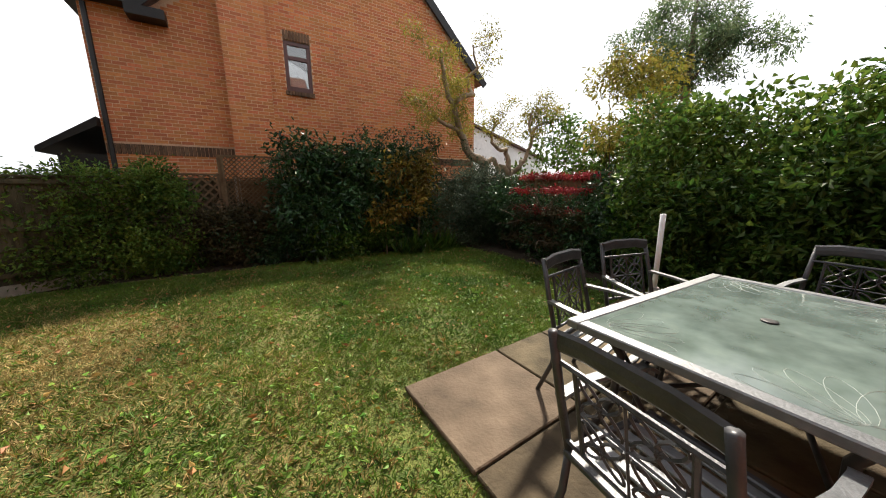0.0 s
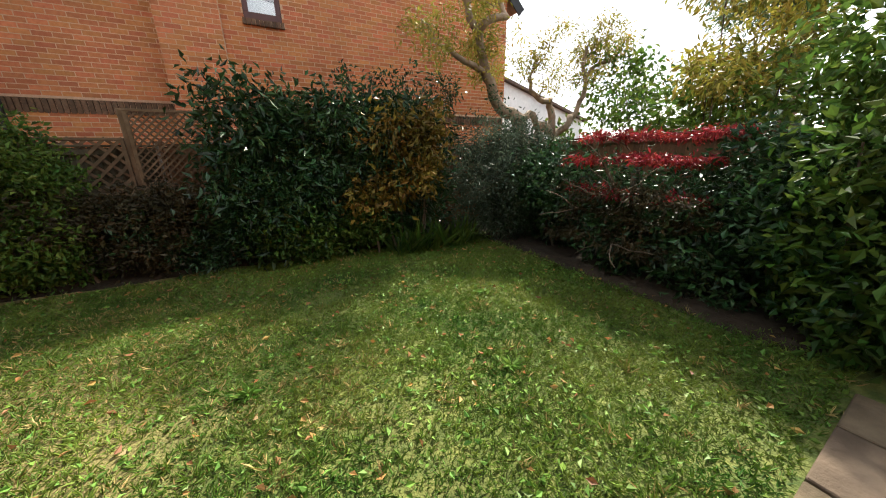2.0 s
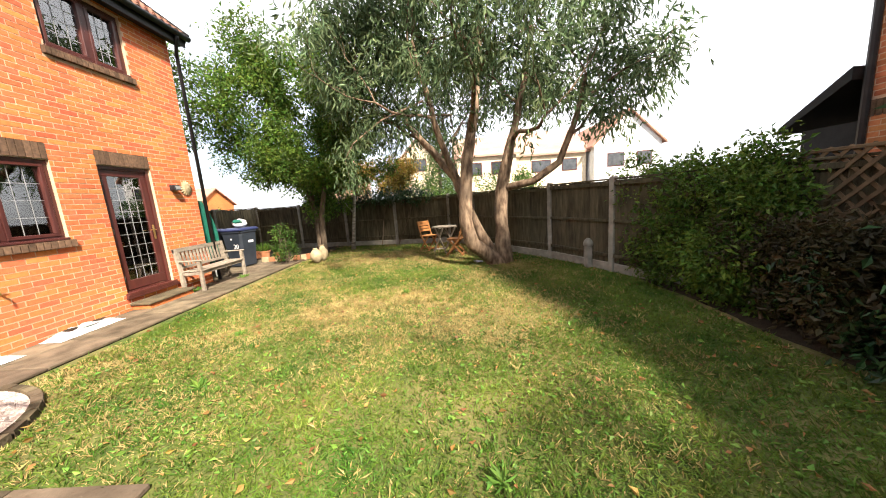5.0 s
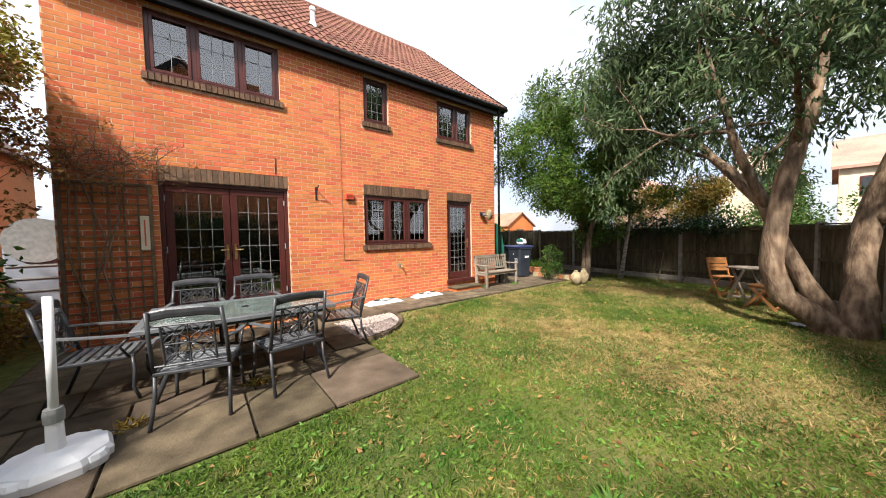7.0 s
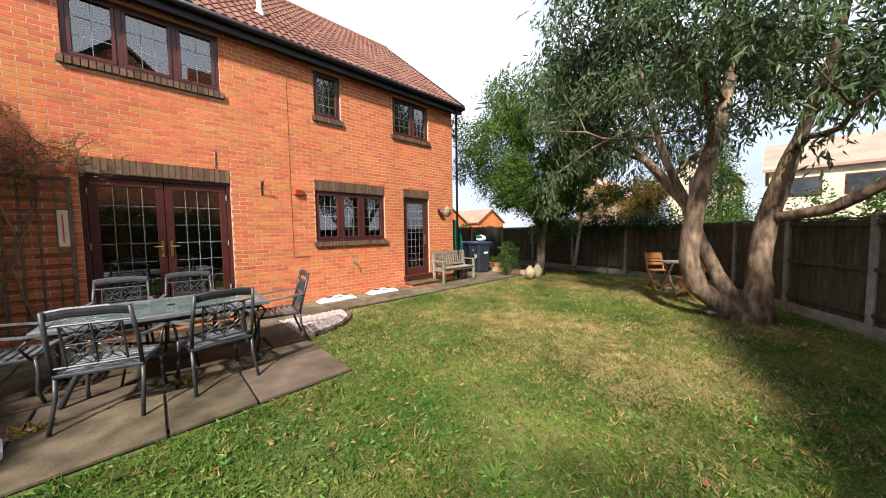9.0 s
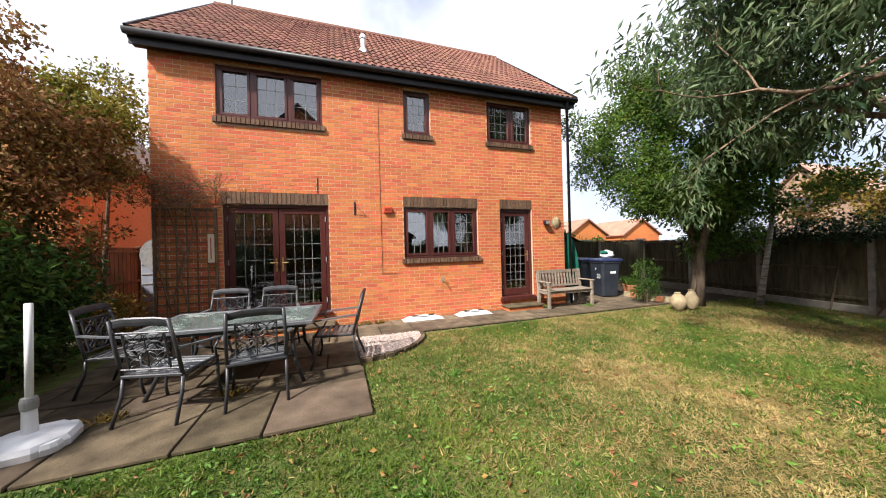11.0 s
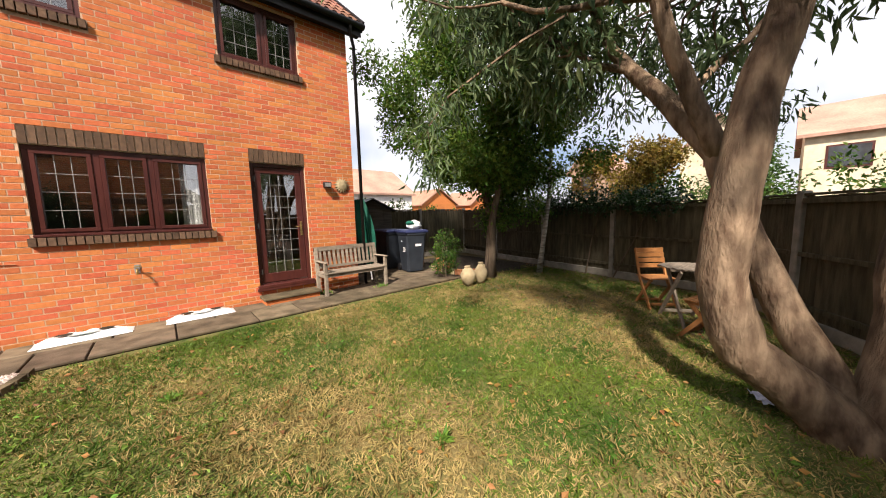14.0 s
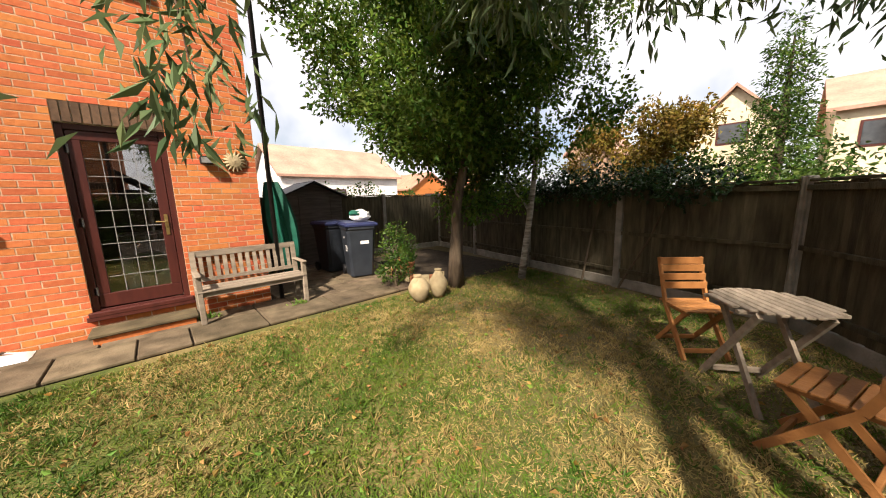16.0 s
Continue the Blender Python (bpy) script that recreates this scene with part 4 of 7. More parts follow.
# ---- other houses beyond the fences ----
def far_house(name, label, x0, x1, y0, y1, eave, ridge, along, wall_m, roof_m, windows=(), over=0.3):
    """A simple house: walls, pitched roof with overhang along x or y, framed windows as (side, centre, z0, width, height)."""
    h = thing(name, label, "house", kind="structure")
    part("walls", boxes((x0, x1, y0, y1, -0.05, eave)), wall_m, h)
    bm, gb = bmesh.new(), bmesh.new()
    if along == "x":
        mid = (y0 + y1) / 2
        s = (ridge - eave) / ((y1 - y0) / 2)
        ends = [(x, y, z) for x in (x0 - over, x1 + over) for y, z in ((y0 - over, eave - s * over), (mid, ridge), (y1 + over, eave - s * over))]
        tri = [[(x, y0, eave), (x, y1, eave), (x, mid, ridge - 0.02)] for x in (x0, x1)]
    else:
        mid = (x0 + x1) / 2
        s = (ridge - eave) / ((x1 - x0) / 2)
        ends = [(x, y, z) for y in (y0 - over, y1 + over) for x, z in ((x0 - over, eave - s * over), (mid, ridge), (x1 + over, eave - s * over))]
        tri = [[(x0, y, eave), (x1, y, eave), (mid, y, ridge - 0.02)] for y in (y0, y1)]
    lo = [bm.verts.new(p) for p in ends]
    hi = [bm.verts.new((p[0], p[1], p[2] + 0.16)) for p in ends]
    for a, b in ((0, 1), (1, 2)):
        bm.faces.new((hi[a], hi[b], hi[b + 3], hi[a + 3]))
        bm.faces.new((lo[a + 3], lo[b + 3], lo[b], lo[a]))
        for e in (0, 3):
            bm.faces.new((lo[a + e], lo[b + e], hi[b + e], hi[a + e]))
    for a in (0, 2):
        bm.faces.new((lo[a], hi[a], hi[a + 3], lo[a + 3]))
    part("roof", bm, roof_m, h)
    for t in tri:
        gb.faces.new([gb.verts.new(p) for p in t])
    part("gable", gb, wall_m, h)
    for side, c, z, w, ht in windows:
        if side in "EW":
            xa = x1 if side == "E" else x0
            o = 0.03 if side == "E" else -0.03
            dims = [sorted((xa, xa + o)) + [c - w / 2, c + w / 2, z, z + ht], sorted((xa, xa + o * 1.4)) + [c - w / 2 + 0.08, c + w / 2 - 0.08, z + 0.08, z + ht - 0.08]]
        else:
            ya = y1 if side == "N" else y0
            o = 0.03 if side == "N" else -0.03
            dims = [[c - w / 2, c + w / 2] + sorted((ya, ya + o)) + [z, z + ht], [c - w / 2 + 0.08, c + w / 2 - 0.08] + sorted((ya, ya + o * 1.4)) + [z + 0.08, z + ht - 0.08]]
        wd = part("window", boxes(dims[0]), FRAME, h)
        part("pane", boxes(dims[1]), DARK_PANE, wd)
    return h


DARK_PANE = mat("dark_pane", (0.03, 0.035, 0.04), (0.06, 0.065, 0.07), 3, 0.08, 0, spec=0.8)
# pale tile lightened further: distance haze and glare are put into its colour
PALE_HAZED_TILE = mat("pale_hazed_tile", (0.36, 0.22, 0.165), (0.46, 0.29, 0.22), 9, 0.9, 0.3, 60, stretch=(1, 1, 3))
ORANGE_TILE = mat("orange_tile", (0.32, 0.17, 0.115), (0.42, 0.235, 0.16), 9, 0.9, 0.3, 60, stretch=(1, 1, 3))
far_house("house_east", "neighbouring brick house with brown tiled roof", 11.6, 18.5, -11.5, -3.0, 4.3, 7.3, "y", BRICK_BROWN, TILE_GREY, (("N", 14, 1.0, 1.8, 1.3),))
# the western brick houses get cream walls, haze painted into their colour
far_house("house_west_brick", "distant brick house with brown roof", -31, -23, 12, 18.3, 4.9, 7.4, "y", CREAM, PALE_HAZED_TILE, (("E", 14.2, 3.2, 1.8, 1.1), ("E", 16.8, 3.2, 1.4, 1.1)))
far_house("house_west_white", "distant white house with orange roof", -32, -22, 18.6, 24.5, 5.2, 7.9, "x", RENDER, ORANGE_TILE, (("E", 20.5, 3.2, 1.5, 1.2), ("E", 23, 3.2, 1.3, 1.2)))
far_house("house_west_cream", "distant cream house with a window", -30, -21, 6.4, 11.5, 4.9, 7.0, "y", CREAM, PALE_HAZED_TILE, (("E", 7.8, 3.2, 1.4, 1.1), ("E", 10, 3.2, 1.4, 1.1)))
far_house("house_west_gable", "distant brick gable house", -30, -22, 1.2, 4.8, 5.0, 6.9, "x", CREAM, PALE_HAZED_TILE, (("E", 3.0, 4.0, 1.3, 1.1),))
far_house("house_west_tan", "distant tan brick house", -26, -20, -5.0, -2.6, 4.4, 5.8, "x", TAN_WALL, PALE_HAZED_TILE, (("E", -3.8, 3.0, 0.9, 1.0),))
far_house("bungalow", "far bungalow with an orange tiled roof", -27.5, -21.5, -32, -25, 2.8, 4.7, "y", BRICK, ORANGE_TILE, (("N", -24.5, 1.0, 1.8, 1.2),))
far_house("bungalow", "far bungalow with an orange tiled roof", -37, -30.5, -32, -25, 2.8, 4.8, "y", BRICK, ORANGE_TILE, (("N", -33.5, 1.0, 1.8, 1.2),))
far_house("bungalow", "far bungalow with pale tiled roof", -14, -5, -24, -17, 3.4, 5.6, "x", RENDER, PALE_HAZED_TILE, (("N", -8.5, 1.2, 1.8, 1.2),))
far_house("house_white", "white rendered gable with a dark tiled roof", 10.5, 27.0, 21.0, 28.0, 3.7, 6.0, "y", RENDER, TILE_GREY, ())


# ---- trees ----
def limbs(bm, p, d, length, r, depth, tips, lift=0.15, spread=0.6, bend=0.25):
    """A crooked limb that forks; the ends of its twigs are added to tips."""
    p, d = Vector(p), Vector(d).normalized()
    pts, rad, n = [p.copy()], [r], 4
    for i in range(n):
        d = (d + Vector((random.gauss(0, bend), random.gauss(0, bend), random.gauss(0, bend) + lift))).normalized()
        p = p + d * length / n
        pts.append(p.copy())
        rad.append(r * (1 - 0.45 * (i + 1) / n))
    tube(bm, pts, rad, 7 if r > 0.03 else 4, cap=False)
    if depth == 0:
        tips.append(p.copy())
        return
    tips.append(pts[2].copy())
    for k in range(random.choice((2, 3))):
        side = Vector((random.gauss(0, 1), random.gauss(0, 1), random.gauss(0.1, 0.6))).normalized()
        limbs(bm, pts[-1] if k < 2 else pts[2], d + side * spread * 1.3, length * random.uniform(0.6, 0.85), rad[-1] * 0.75, depth - 1, tips, lift * 0.8, spread, bend)


def ball_clumps(c, r, n, size, seed=1):
    rr = random.Random(seed)
    out = []
    for _ in range(n):
        a, h = rr.uniform(0, 2 * math.pi), rr.uniform(-1, 1)
        q = math.sqrt(1 - h * h)
        k = rr.uniform(0.45, 1.0)
        s = size * rr.uniform(0.6, 1.3)
        out.append((c[0] + r[0] * k * q * math.cos(a), c[1] + r[1] * k * q * math.sin(a), c[2] + r[2] * k * h, s, s, s * 0.8))
    return out


random.seed(11)
gum = thing("eucalyptus_tree", "large multi-stemmed eucalyptus with peeling tan bark", "tree", pose(0.18, 6.67, 0))
GUM_STEMS = (
    ([(0.01, 6.48, -0.05), (0.11, 6.2, 0.2), (0.26, 5.87, 0.5), (0.31, 5.74, 1.0), (0.28, 5.76, 1.6), (0.2, 5.87, 2.3), (0.06, 6.07, 3.2), (-0.04, 6.22, 4.4), (-0.04, 6.32, 6.0)], [0.19, 0.16, 0.15, 0.14, 0.135, 0.12, 0.095, 0.06, 0.025]),
    ([(-0.04, 6.58, -0.05), (-0.16, 6.56, 0.8), (-0.3, 6.63, 1.6), (-0.32, 6.72, 2.1), (-0.3, 6.92, 2.8), (-0.24, 7.22, 4.0), (-0.24, 7.42, 5.5)], [0.22, 0.145, 0.14, 0.13, 0.085, 0.06, 0.025]),
    ([(-0.06, 6.42, 0.05), (-0.14, 6.07, 0.7), (-0.19, 5.77, 1.4), (-0.24, 5.62, 1.9), (-0.44, 5.12, 2.55), (-0.74, 4.62, 3.2), (-1.04, 4.12, 4.2)], [0.12, 0.11, 0.105, 0.10, 0.08, 0.06, 0.03]),
    ([(-0.3, 6.67, 1.62), (0.11, 7.22, 1.72), (0.36, 7.67, 2.05), (0.48, 7.92, 2.7), (0.56, 8.12, 3.6)], [0.085, 0.075, 0.07, 0.055, 0.03]),
    ([(-0.22, 5.64, 1.85), (-0.04, 5.32, 2.7), (0.11, 5.12, 3.6), (0.26, 4.92, 4.6)], [0.08, 0.065, 0.05, 0.025]),
)


def in_place(ob, parent):
    """Keep a part that was built in world coordinates where it is, under its thing."""
    bpy.context.view_layer.update()
    ob.parent = parent
    ob.matrix_parent_inverse = parent.matrix_world.inverted()


bpy.context.view_layer.update()
gum_inv = gum.matrix_world.inverted()
gum_tips = []
twigs = bmesh.new()
for pts, rad in GUM_STEMS:
    # finer, slightly crooked line through the given points
    fine, fr_ = [], []
    for i in range(len(pts) - 1):
        for k in range(4):
            t = k / 4
            q = Vector(pts[i]).lerp(Vector(pts[i + 1]), t)
            q += Vector((noise.noise(q * 2.1), noise.noise(q * 2.1 + Vector((9, 0, 0))), 0)) * 0.035
            fine.append(q)
            fr_.append((rad[i] * (1 - t) + rad[i + 1] * t) * (1 + 0.09 * noise.noise(q * 5)))
    fine.append(Vector(pts[-1]))
    fr_.append(rad[-1])
    stem = part("stem", tube(bmesh.new(), fine, fr_, 14), BARK_GUM, None, smooth=True)
    in_place(stem, gum)
    n = len(fine)
    for k in range(n // 2, n, 3):
        out = Vector((fine[k].x + 0.1, fine[k].y - 6.4, 0))
        out = out.normalized() if out.length > 0.05 else Vector((1, 0, 0))
        d = (out + Vector((random.gauss(0, 0.8), random.gauss(0, 0.8), random.uniform(0.1, 0.8)))).normalized()
        if fine[k].z > 2.3:
            limbs(twigs, fine[k], d, random.uniform(0.9, 1.4), fr_[k] * 0.5 + 0.006, 2, gum_tips, 0.12)
    limbs(twigs, fine[-1], (0, 0, 1), 1.3, 0.02, 2, gum_tips, 0.1)
in_place(tagged(part("branchwork", twigs, BARK_GUM, None, smooth=True), kind="stuff"), gum)


def spray_clumps(tips, r, flat=0.8, limit=None, test=None):
    out = []
    for t in tips:
        if test is None or test(t):
            s = r * random.uniform(0.6, 1.25)
            out.append((t.x, t.y, t.z, s, s, s * flat))
    return out


gum_cl = spray_clumps(gum_tips, 0.3, 1.0, test=lambda t: t.z > 2.4 and abs(t.y - 6.2) < 3.4 and abs(t.x + 0.4) < 3)
for i in range(36):
    a, h = random.uniform(0, 2 * math.pi), random.uniform(-1, 1)
    rr = math.sqrt(1 - h * h) * random.uniform(0.6, 1.0)
    c = (-0.5 + 2.7 * rr * math.cos(a), 6.1 + 3.3 * rr * math.sin(a), 5.4 + 2.4 * h)
    if c[2] > 3.0 and not (c[0] > 0.8 and c[2] < 3.6):
        gum_cl.append((*c, random.uniform(0.35, 0.75), random.uniform(0.35, 0.75), random.uniform(0.4, 0.8)))
for y, z in ((8.8, 2.9), (9.2, 3.3), (9.4, 3.8), (9.0, 4.1)):
    gum_cl.append((0.2, y, z, 0.45, 0.4, 0.45))
for y, z in ((3.2, 3.6), (2.9, 4.3), (3.4, 4.9), (2.7, 5.2), (3.8, 3.3)):
    gum_cl.append((-0.9, y, z, 0.5, 0.5, 0.5))
gum_cl += ball_clumps((-2.0, 5.2, 4.6), (1.6, 1.8, 1.0), 16, 0.42, 51)
in_place(foliage("crown", None, gum_cl, 46000, 0.165, 0.042, LEAF_GUM, droop=1.0, shell=0.3, spread=0.9), gum)
# the low spray that hangs towards the lawn
hang = bmesh.new()
tube(hang, [(-0.3, 5.0, 3.6), (0.4, 4.2, 3.1), (0.95, 3.75, 2.6), (1.12, 3.62, 2.3), (1.1, 3.66, 1.95)], [0.02, 0.014, 0.01, 0.006, 0.003], 5)
in_place(part("hanging_branch", hang, BARK_GUM, None), gum)
in_place(foliage("hanging_leaves", None, [(1.13, 3.62, 2.3, 0.16, 0.16, 0.2), (1.1, 3.7, 1.98, 0.16, 0.16, 0.22), (1.0, 3.75, 2.55, 0.2, 0.2, 0.18), (0.6, 4.0, 2.9, 0.25, 0.25, 0.2)], 560, 0.115, 0.026, LEAF_GUM, droop=1.3, shell=0.2), gum)
# thin sprays that droop over the folding table
low_cl = []
for tip in ((-1.05, 4.65, 2.75), (-1.45, 5.05, 2.8), (-1.75, 5.4, 2.72), (-1.95, 5.75, 2.6), (-0.8, 4.35, 2.9)):
    droop_bm = tube(bmesh.new(), [(-0.4, 5.6, 3.3), (tip[0] * 0.6 - 0.15, tip[1] * 0.6 + 2.15, 3.4), (tip[0], tip[1], tip[2] + 0.25), (tip[0] - 0.08, tip[1], tip[2] - 0.25)], [0.014, 0.011, 0.007, 0.003], 5)
    in_place(part("hanging_branch", droop_bm, BARK_GUM, None), gum)
    low_cl += [(tip[0] + random.uniform(-0.15, 0.15), tip[1] + random.uniform(-0.15, 0.15), tip[2] + dz, 0.2, 0.2, 0.16) for dz in (-0.12, 0.2, 0.5)]
in_place(foliage("hanging_leaves", None, low_cl, 1500, 0.12, 0.026, LEAF_GUM, droop=1.3, shell=0.2), gum)


def bush_tree(name, label, base, stems, tips_r, clumps, count, leaf, lw, leaf_m, bark, droop=0.2, shell=0.35):
    t = thing(name, label, "tree", pose(base[0], base[1], 0))
    bpy.context.view_layer.update()
    tips, tw = [], bmesh.new()
    for pts, rad in stems:
        in_place(part("trunk", tube(bmesh.new(), pts, rad, 10), bark, None, smooth=True), t)
        limbs(tw, pts[-1], Vector(pts[-1]) - Vector(pts[-2]), 0.9, rad[-1] * 0.8, 2, tips, 0.1)
        for f in (0.55, 0.75, 0.9):
            k = int(f * (len(pts) - 1))
            limbs(tw, pts[k], (random.gauss(0, 1), random.gauss(0, 1), 0.5), 0.8, rad[k] * 0.45, 2, tips, 0.1)
    in_place(tagged(part("branchwork", tw, bark, None), kind="stuff"), t)
    cl = spray_clumps(tips, tips_r) + list(clumps)
    in_place(foliage("crown", None, cl, count, leaf, lw, leaf_m, droop=droop, shell=shell), t)
    return t


random.seed(5)
bush_tree("cherry_tree", "leafy dark green tree with a split grey trunk", (-2.5, 1.66),
          (([(-2.45, 1.48, 0), (-2.47, 1.46, 0.5), (-2.6, 1.41, 1.2), (-2.55, 1.26, 2.0), (-2.45, 0.96, 3.0), (-2.45, 0.66, 4.2)], [0.15, 0.12, 0.10, 0.09, 0.06, 0.03]),
           ([(-2.37, 1.56, 0), (-2.35, 1.61, 0.6), (-2.3, 1.66, 1.3), (-2.35, 1.86, 2.2), (-2.45, 2.06, 3.4)], [0.11, 0.08, 0.075, 0.06, 0.03])),
          0.4, ball_clumps((-2.55, 0.66, 4.2), (2.2, 2.7, 2.1), 78, 0.46, 3) + ball_clumps((-2.15, 1.86, 2.6), (1.0, 0.9, 0.6), 10, 0.4, 4), 58000, 0.095, 0.05, LEAF_CHERRY, BARK, 0.3)
bush_tree("birch_tree", "slender leaning birch with pale flaking bark", (-3.5, 2.37),
          (([(-3.62, 2.05, 0), (-3.57, 2.15, 0.6), (-3.59, 2.22, 1.2), (-3.52, 2.35, 2.0), (-3.47, 2.4, 3.2), (-3.52, 2.5, 4.8)], [0.075, 0.055, 0.05, 0.045, 0.035, 0.015]),),
          0.32, ball_clumps((-3.77, 2.6, 4.5), (1.5, 1.5, 1.5), 30, 0.36, 6), 17000, 0.065, 0.045, LEAF_CHERRY, BARK_BIRCH, 0.4)
bush_tree("acer_tree", "small maple turning rust and yellow by the fence", (9.55, 0.9),
          (([(9.55, 0.9, 0), (9.5, 0.85, 1.0), (9.55, 0.8, 1.9), (9.5, 0.6, 2.8)], [0.06, 0.05, 0.04, 0.025]),
           ([(9.6, 0.95, 0), (9.65, 1.1, 1.1), (9.6, 1.4, 2.1), (9.6, 1.6, 2.9)], [0.045, 0.04, 0.03, 0.02])),
          0.28, ball_clumps((9.6, 0.9, 3.0), (0.75, 1.5, 1.05), 34, 0.34, 8), 19000, 0.07, 0.045, LEAF_ORANGE, BARK, 0.3)
extra_green = thing("ash_sapling", "young tree with yellow-green leaves beside the fence", "tree", pose(9.7, -0.9, 0))
bpy.context.view_layer.update()
in_place(part("trunk", tube(bmesh.new(), [(9.7, -0.9, 0), (9.65, -0.85, 1.5), (9.5, -0.8, 3.4)], [0.05, 0.04, 0.015], 8), BARK, None), extra_green)
in_place(foliage("crown", None, ball_clumps((9.45, -0.3, 3.75), (0.8, 1.0, 0.95), 24, 0.32, 12), 11000, 0.075, 0.04, LEAF_YELLOW, 0.3, 0.35), extra_green)
bush_tree("far_eucalyptus", "tall grey-green eucalyptus beyond the fence", (18, 7.2),
          (([(18, 7.2, 0), (18, 7.1, 2.5), (18, 7.2, 5.0), (18, 7.2, 7.5)], [0.22, 0.18, 0.12, 0.04]),),
          0.5, ball_clumps((18, 7.2, 6.3), (2.0, 2.4, 2.3), 34, 0.5, 14), 24000, 0.14, 0.045, LEAF_GUM, BARK, 0.7)
conifer = thing("conifer", "dark pyramidal conifer behind the west fence", "tree", pose(-12, 5.0, 0))
bpy.context.view_layer.update()
in_place(part("trunk", tube(bmesh.new(), [(-12, 5, 0), (-12, 5, 3), (-12, 5, 5.6)], [0.16, 0.1, 0.02], 8), BARK, None), conifer)
in_place(foliage("crown", None, [(-12 + random.uniform(-0.2, 0.2), 5 + random.uniform(-0.2, 0.2), z, 1.15 * (6.0 - z) / 5 + 0.15, 1.15 * (6.0 - z) / 5 + 0.15, 0.4) for z in (0.8, 1.3, 1.8, 2.3, 2.8, 3.3, 3.8, 4.3, 4.8, 5.3, 5.7)], 12000, 0.13, 0.05, LEAF_MID, 0.2, 0.5), conifer)
rust_bush = thing("rust_bush", "rust-tinted tree behind the west fence", "tree", pose(-7.6, 2.6, 0))
bpy.context.view_layer.update()
in_place(part("trunk", tube(bmesh.new(), [(-7.6, 2.6, 0), (-7.6, 2.7, 1.6), (-7.5, 2.8, 2.6)], [0.09, 0.07, 0.03], 8), BARK, None), rust_bush)
in_place(foliage("crown", None, ball_clumps((-7.5, 2.7, 2.7), (1.2, 1.5, 0.75), 22, 0.4, 21), 11000, 0.09, 0.06, LEAF_OCHRE, 0.2, 0.4), rust_bush)


# ---- shrubs round the lawn ----
def shrub(name, label, clumps, count, leaf, lw, m, droop=0.15, shell=0.72, stems=5, category="shrub", spread=1.0):
    c = np.array(clumps)
    bx, by = c[:, 0].mean(), c[:, 1].mean()
    s = thing(name, label, category, pose(bx, by, 0))
    bpy.context.view_layer.update()
    for k in range(stems):
        q = clumps[(k * 3) % len(clumps)]
        a = (bx + (q[0] - bx) * 0.75 + random.uniform(-0.1, 0.1), by + (q[1] - by) * 0.6, -0.02)
        mid = Vector(a).lerp(Vector(q[:3]), 0.5) + Vector((random.gauss(0, 0.06), random.gauss(0, 0.06), 0))
        in_place(part("stem", tube(bmesh.new(), [a, mid, (q[0], q[1], q[2] + 0.2 * q[5])], [0.02, 0.015, 0.007], 5), BARK, None), s)
    in_place(foliage("leaves", None, clumps, count, leaf, lw, m, droop, shell, spread=spread), s)
    return s


def hedge_clumps(x0, x1, y0, y1, z1, n, size, seed):
    rr = random.Random(seed)
    out = []
    for _ in range(n):
        z = rr.uniform(0.15, 1) ** 0.8
        s = size * rr.uniform(0.75, 1.25)
        out.append((rr.uniform(x0, x1), rr.uniform(y0, y1), max(0.25, z * z1 - s * 0.6), s, s * 0.8, s))
    return out


random.seed(9)
shrub("privet_shrub", "broad green shrub with small leaves against the fence", hedge_clumps(0.9, 3.6, 8.55, 9.0, 1.85, 56, 0.34, 1), 33000, 0.07, 0.036, LEAF_GREEN, stems=9)
shrub("bronze_shrub", "low bronze-leaved shrub at the lawn edge", hedge_clumps(3.4, 4.9, 8.5, 8.8, 1.05, 18, 0.26, 2), 7000, 0.07, 0.04, LEAF_PURPLE)
shrub("low_evergreen", "low dark evergreen shrub beneath the trellis", hedge_clumps(3.9, 6.0, 8.45, 8.85, 0.8, 22, 0.26, 3), 8000, 0.085, 0.035, LEAF_DARK)
shrub("dark_evergreen", "large dark glossy evergreen shrub", hedge_clumps(5.3, 8.0, 8.35, 9.1, 2.3, 60, 0.42, 4), 30000, 0.13, 0.05, LEAF_DARK, 0.3, stems=9)
shrub("low_green_shrub", "low yellow-green shrub at the lawn edge", hedge_clumps(5.6, 7.1, 8.1, 8.4, 0.75, 16, 0.24, 5), 5500, 0.085, 0.05, LEAF_MID)
shrub("golden_climber", "golden autumn climber trailing over the evergreen", [(7.3, 8.13, 1.75, 0.35, 0.22, 0.35), (7.7, 8.13, 1.55, 0.4, 0.25, 0.45), (7.95, 8.18, 1.9, 0.3, 0.25, 0.3), (7.2, 8.08, 1.0, 0.4, 0.2, 0.25), (7.6, 8.10, 1.15, 0.35, 0.2, 0.3), (6.9, 8.08, 0.85, 0.3, 0.18, 0.2), (7.9, 8.18, 1.3, 0.3, 0.2, 0.3)], 3000, 0.12, 0.055, LEAF_OCHRE, 0.5, 0.4)
shrub("olive_shrub", "grey-green shrub with pale leaf tips", hedge_clumps(8.6, 10.2, 7.4, 8.7, 2.0, 42, 0.36, 6), 23000, 0.08, 0.022, LEAF_OLIVE, 0.1, stems=8)
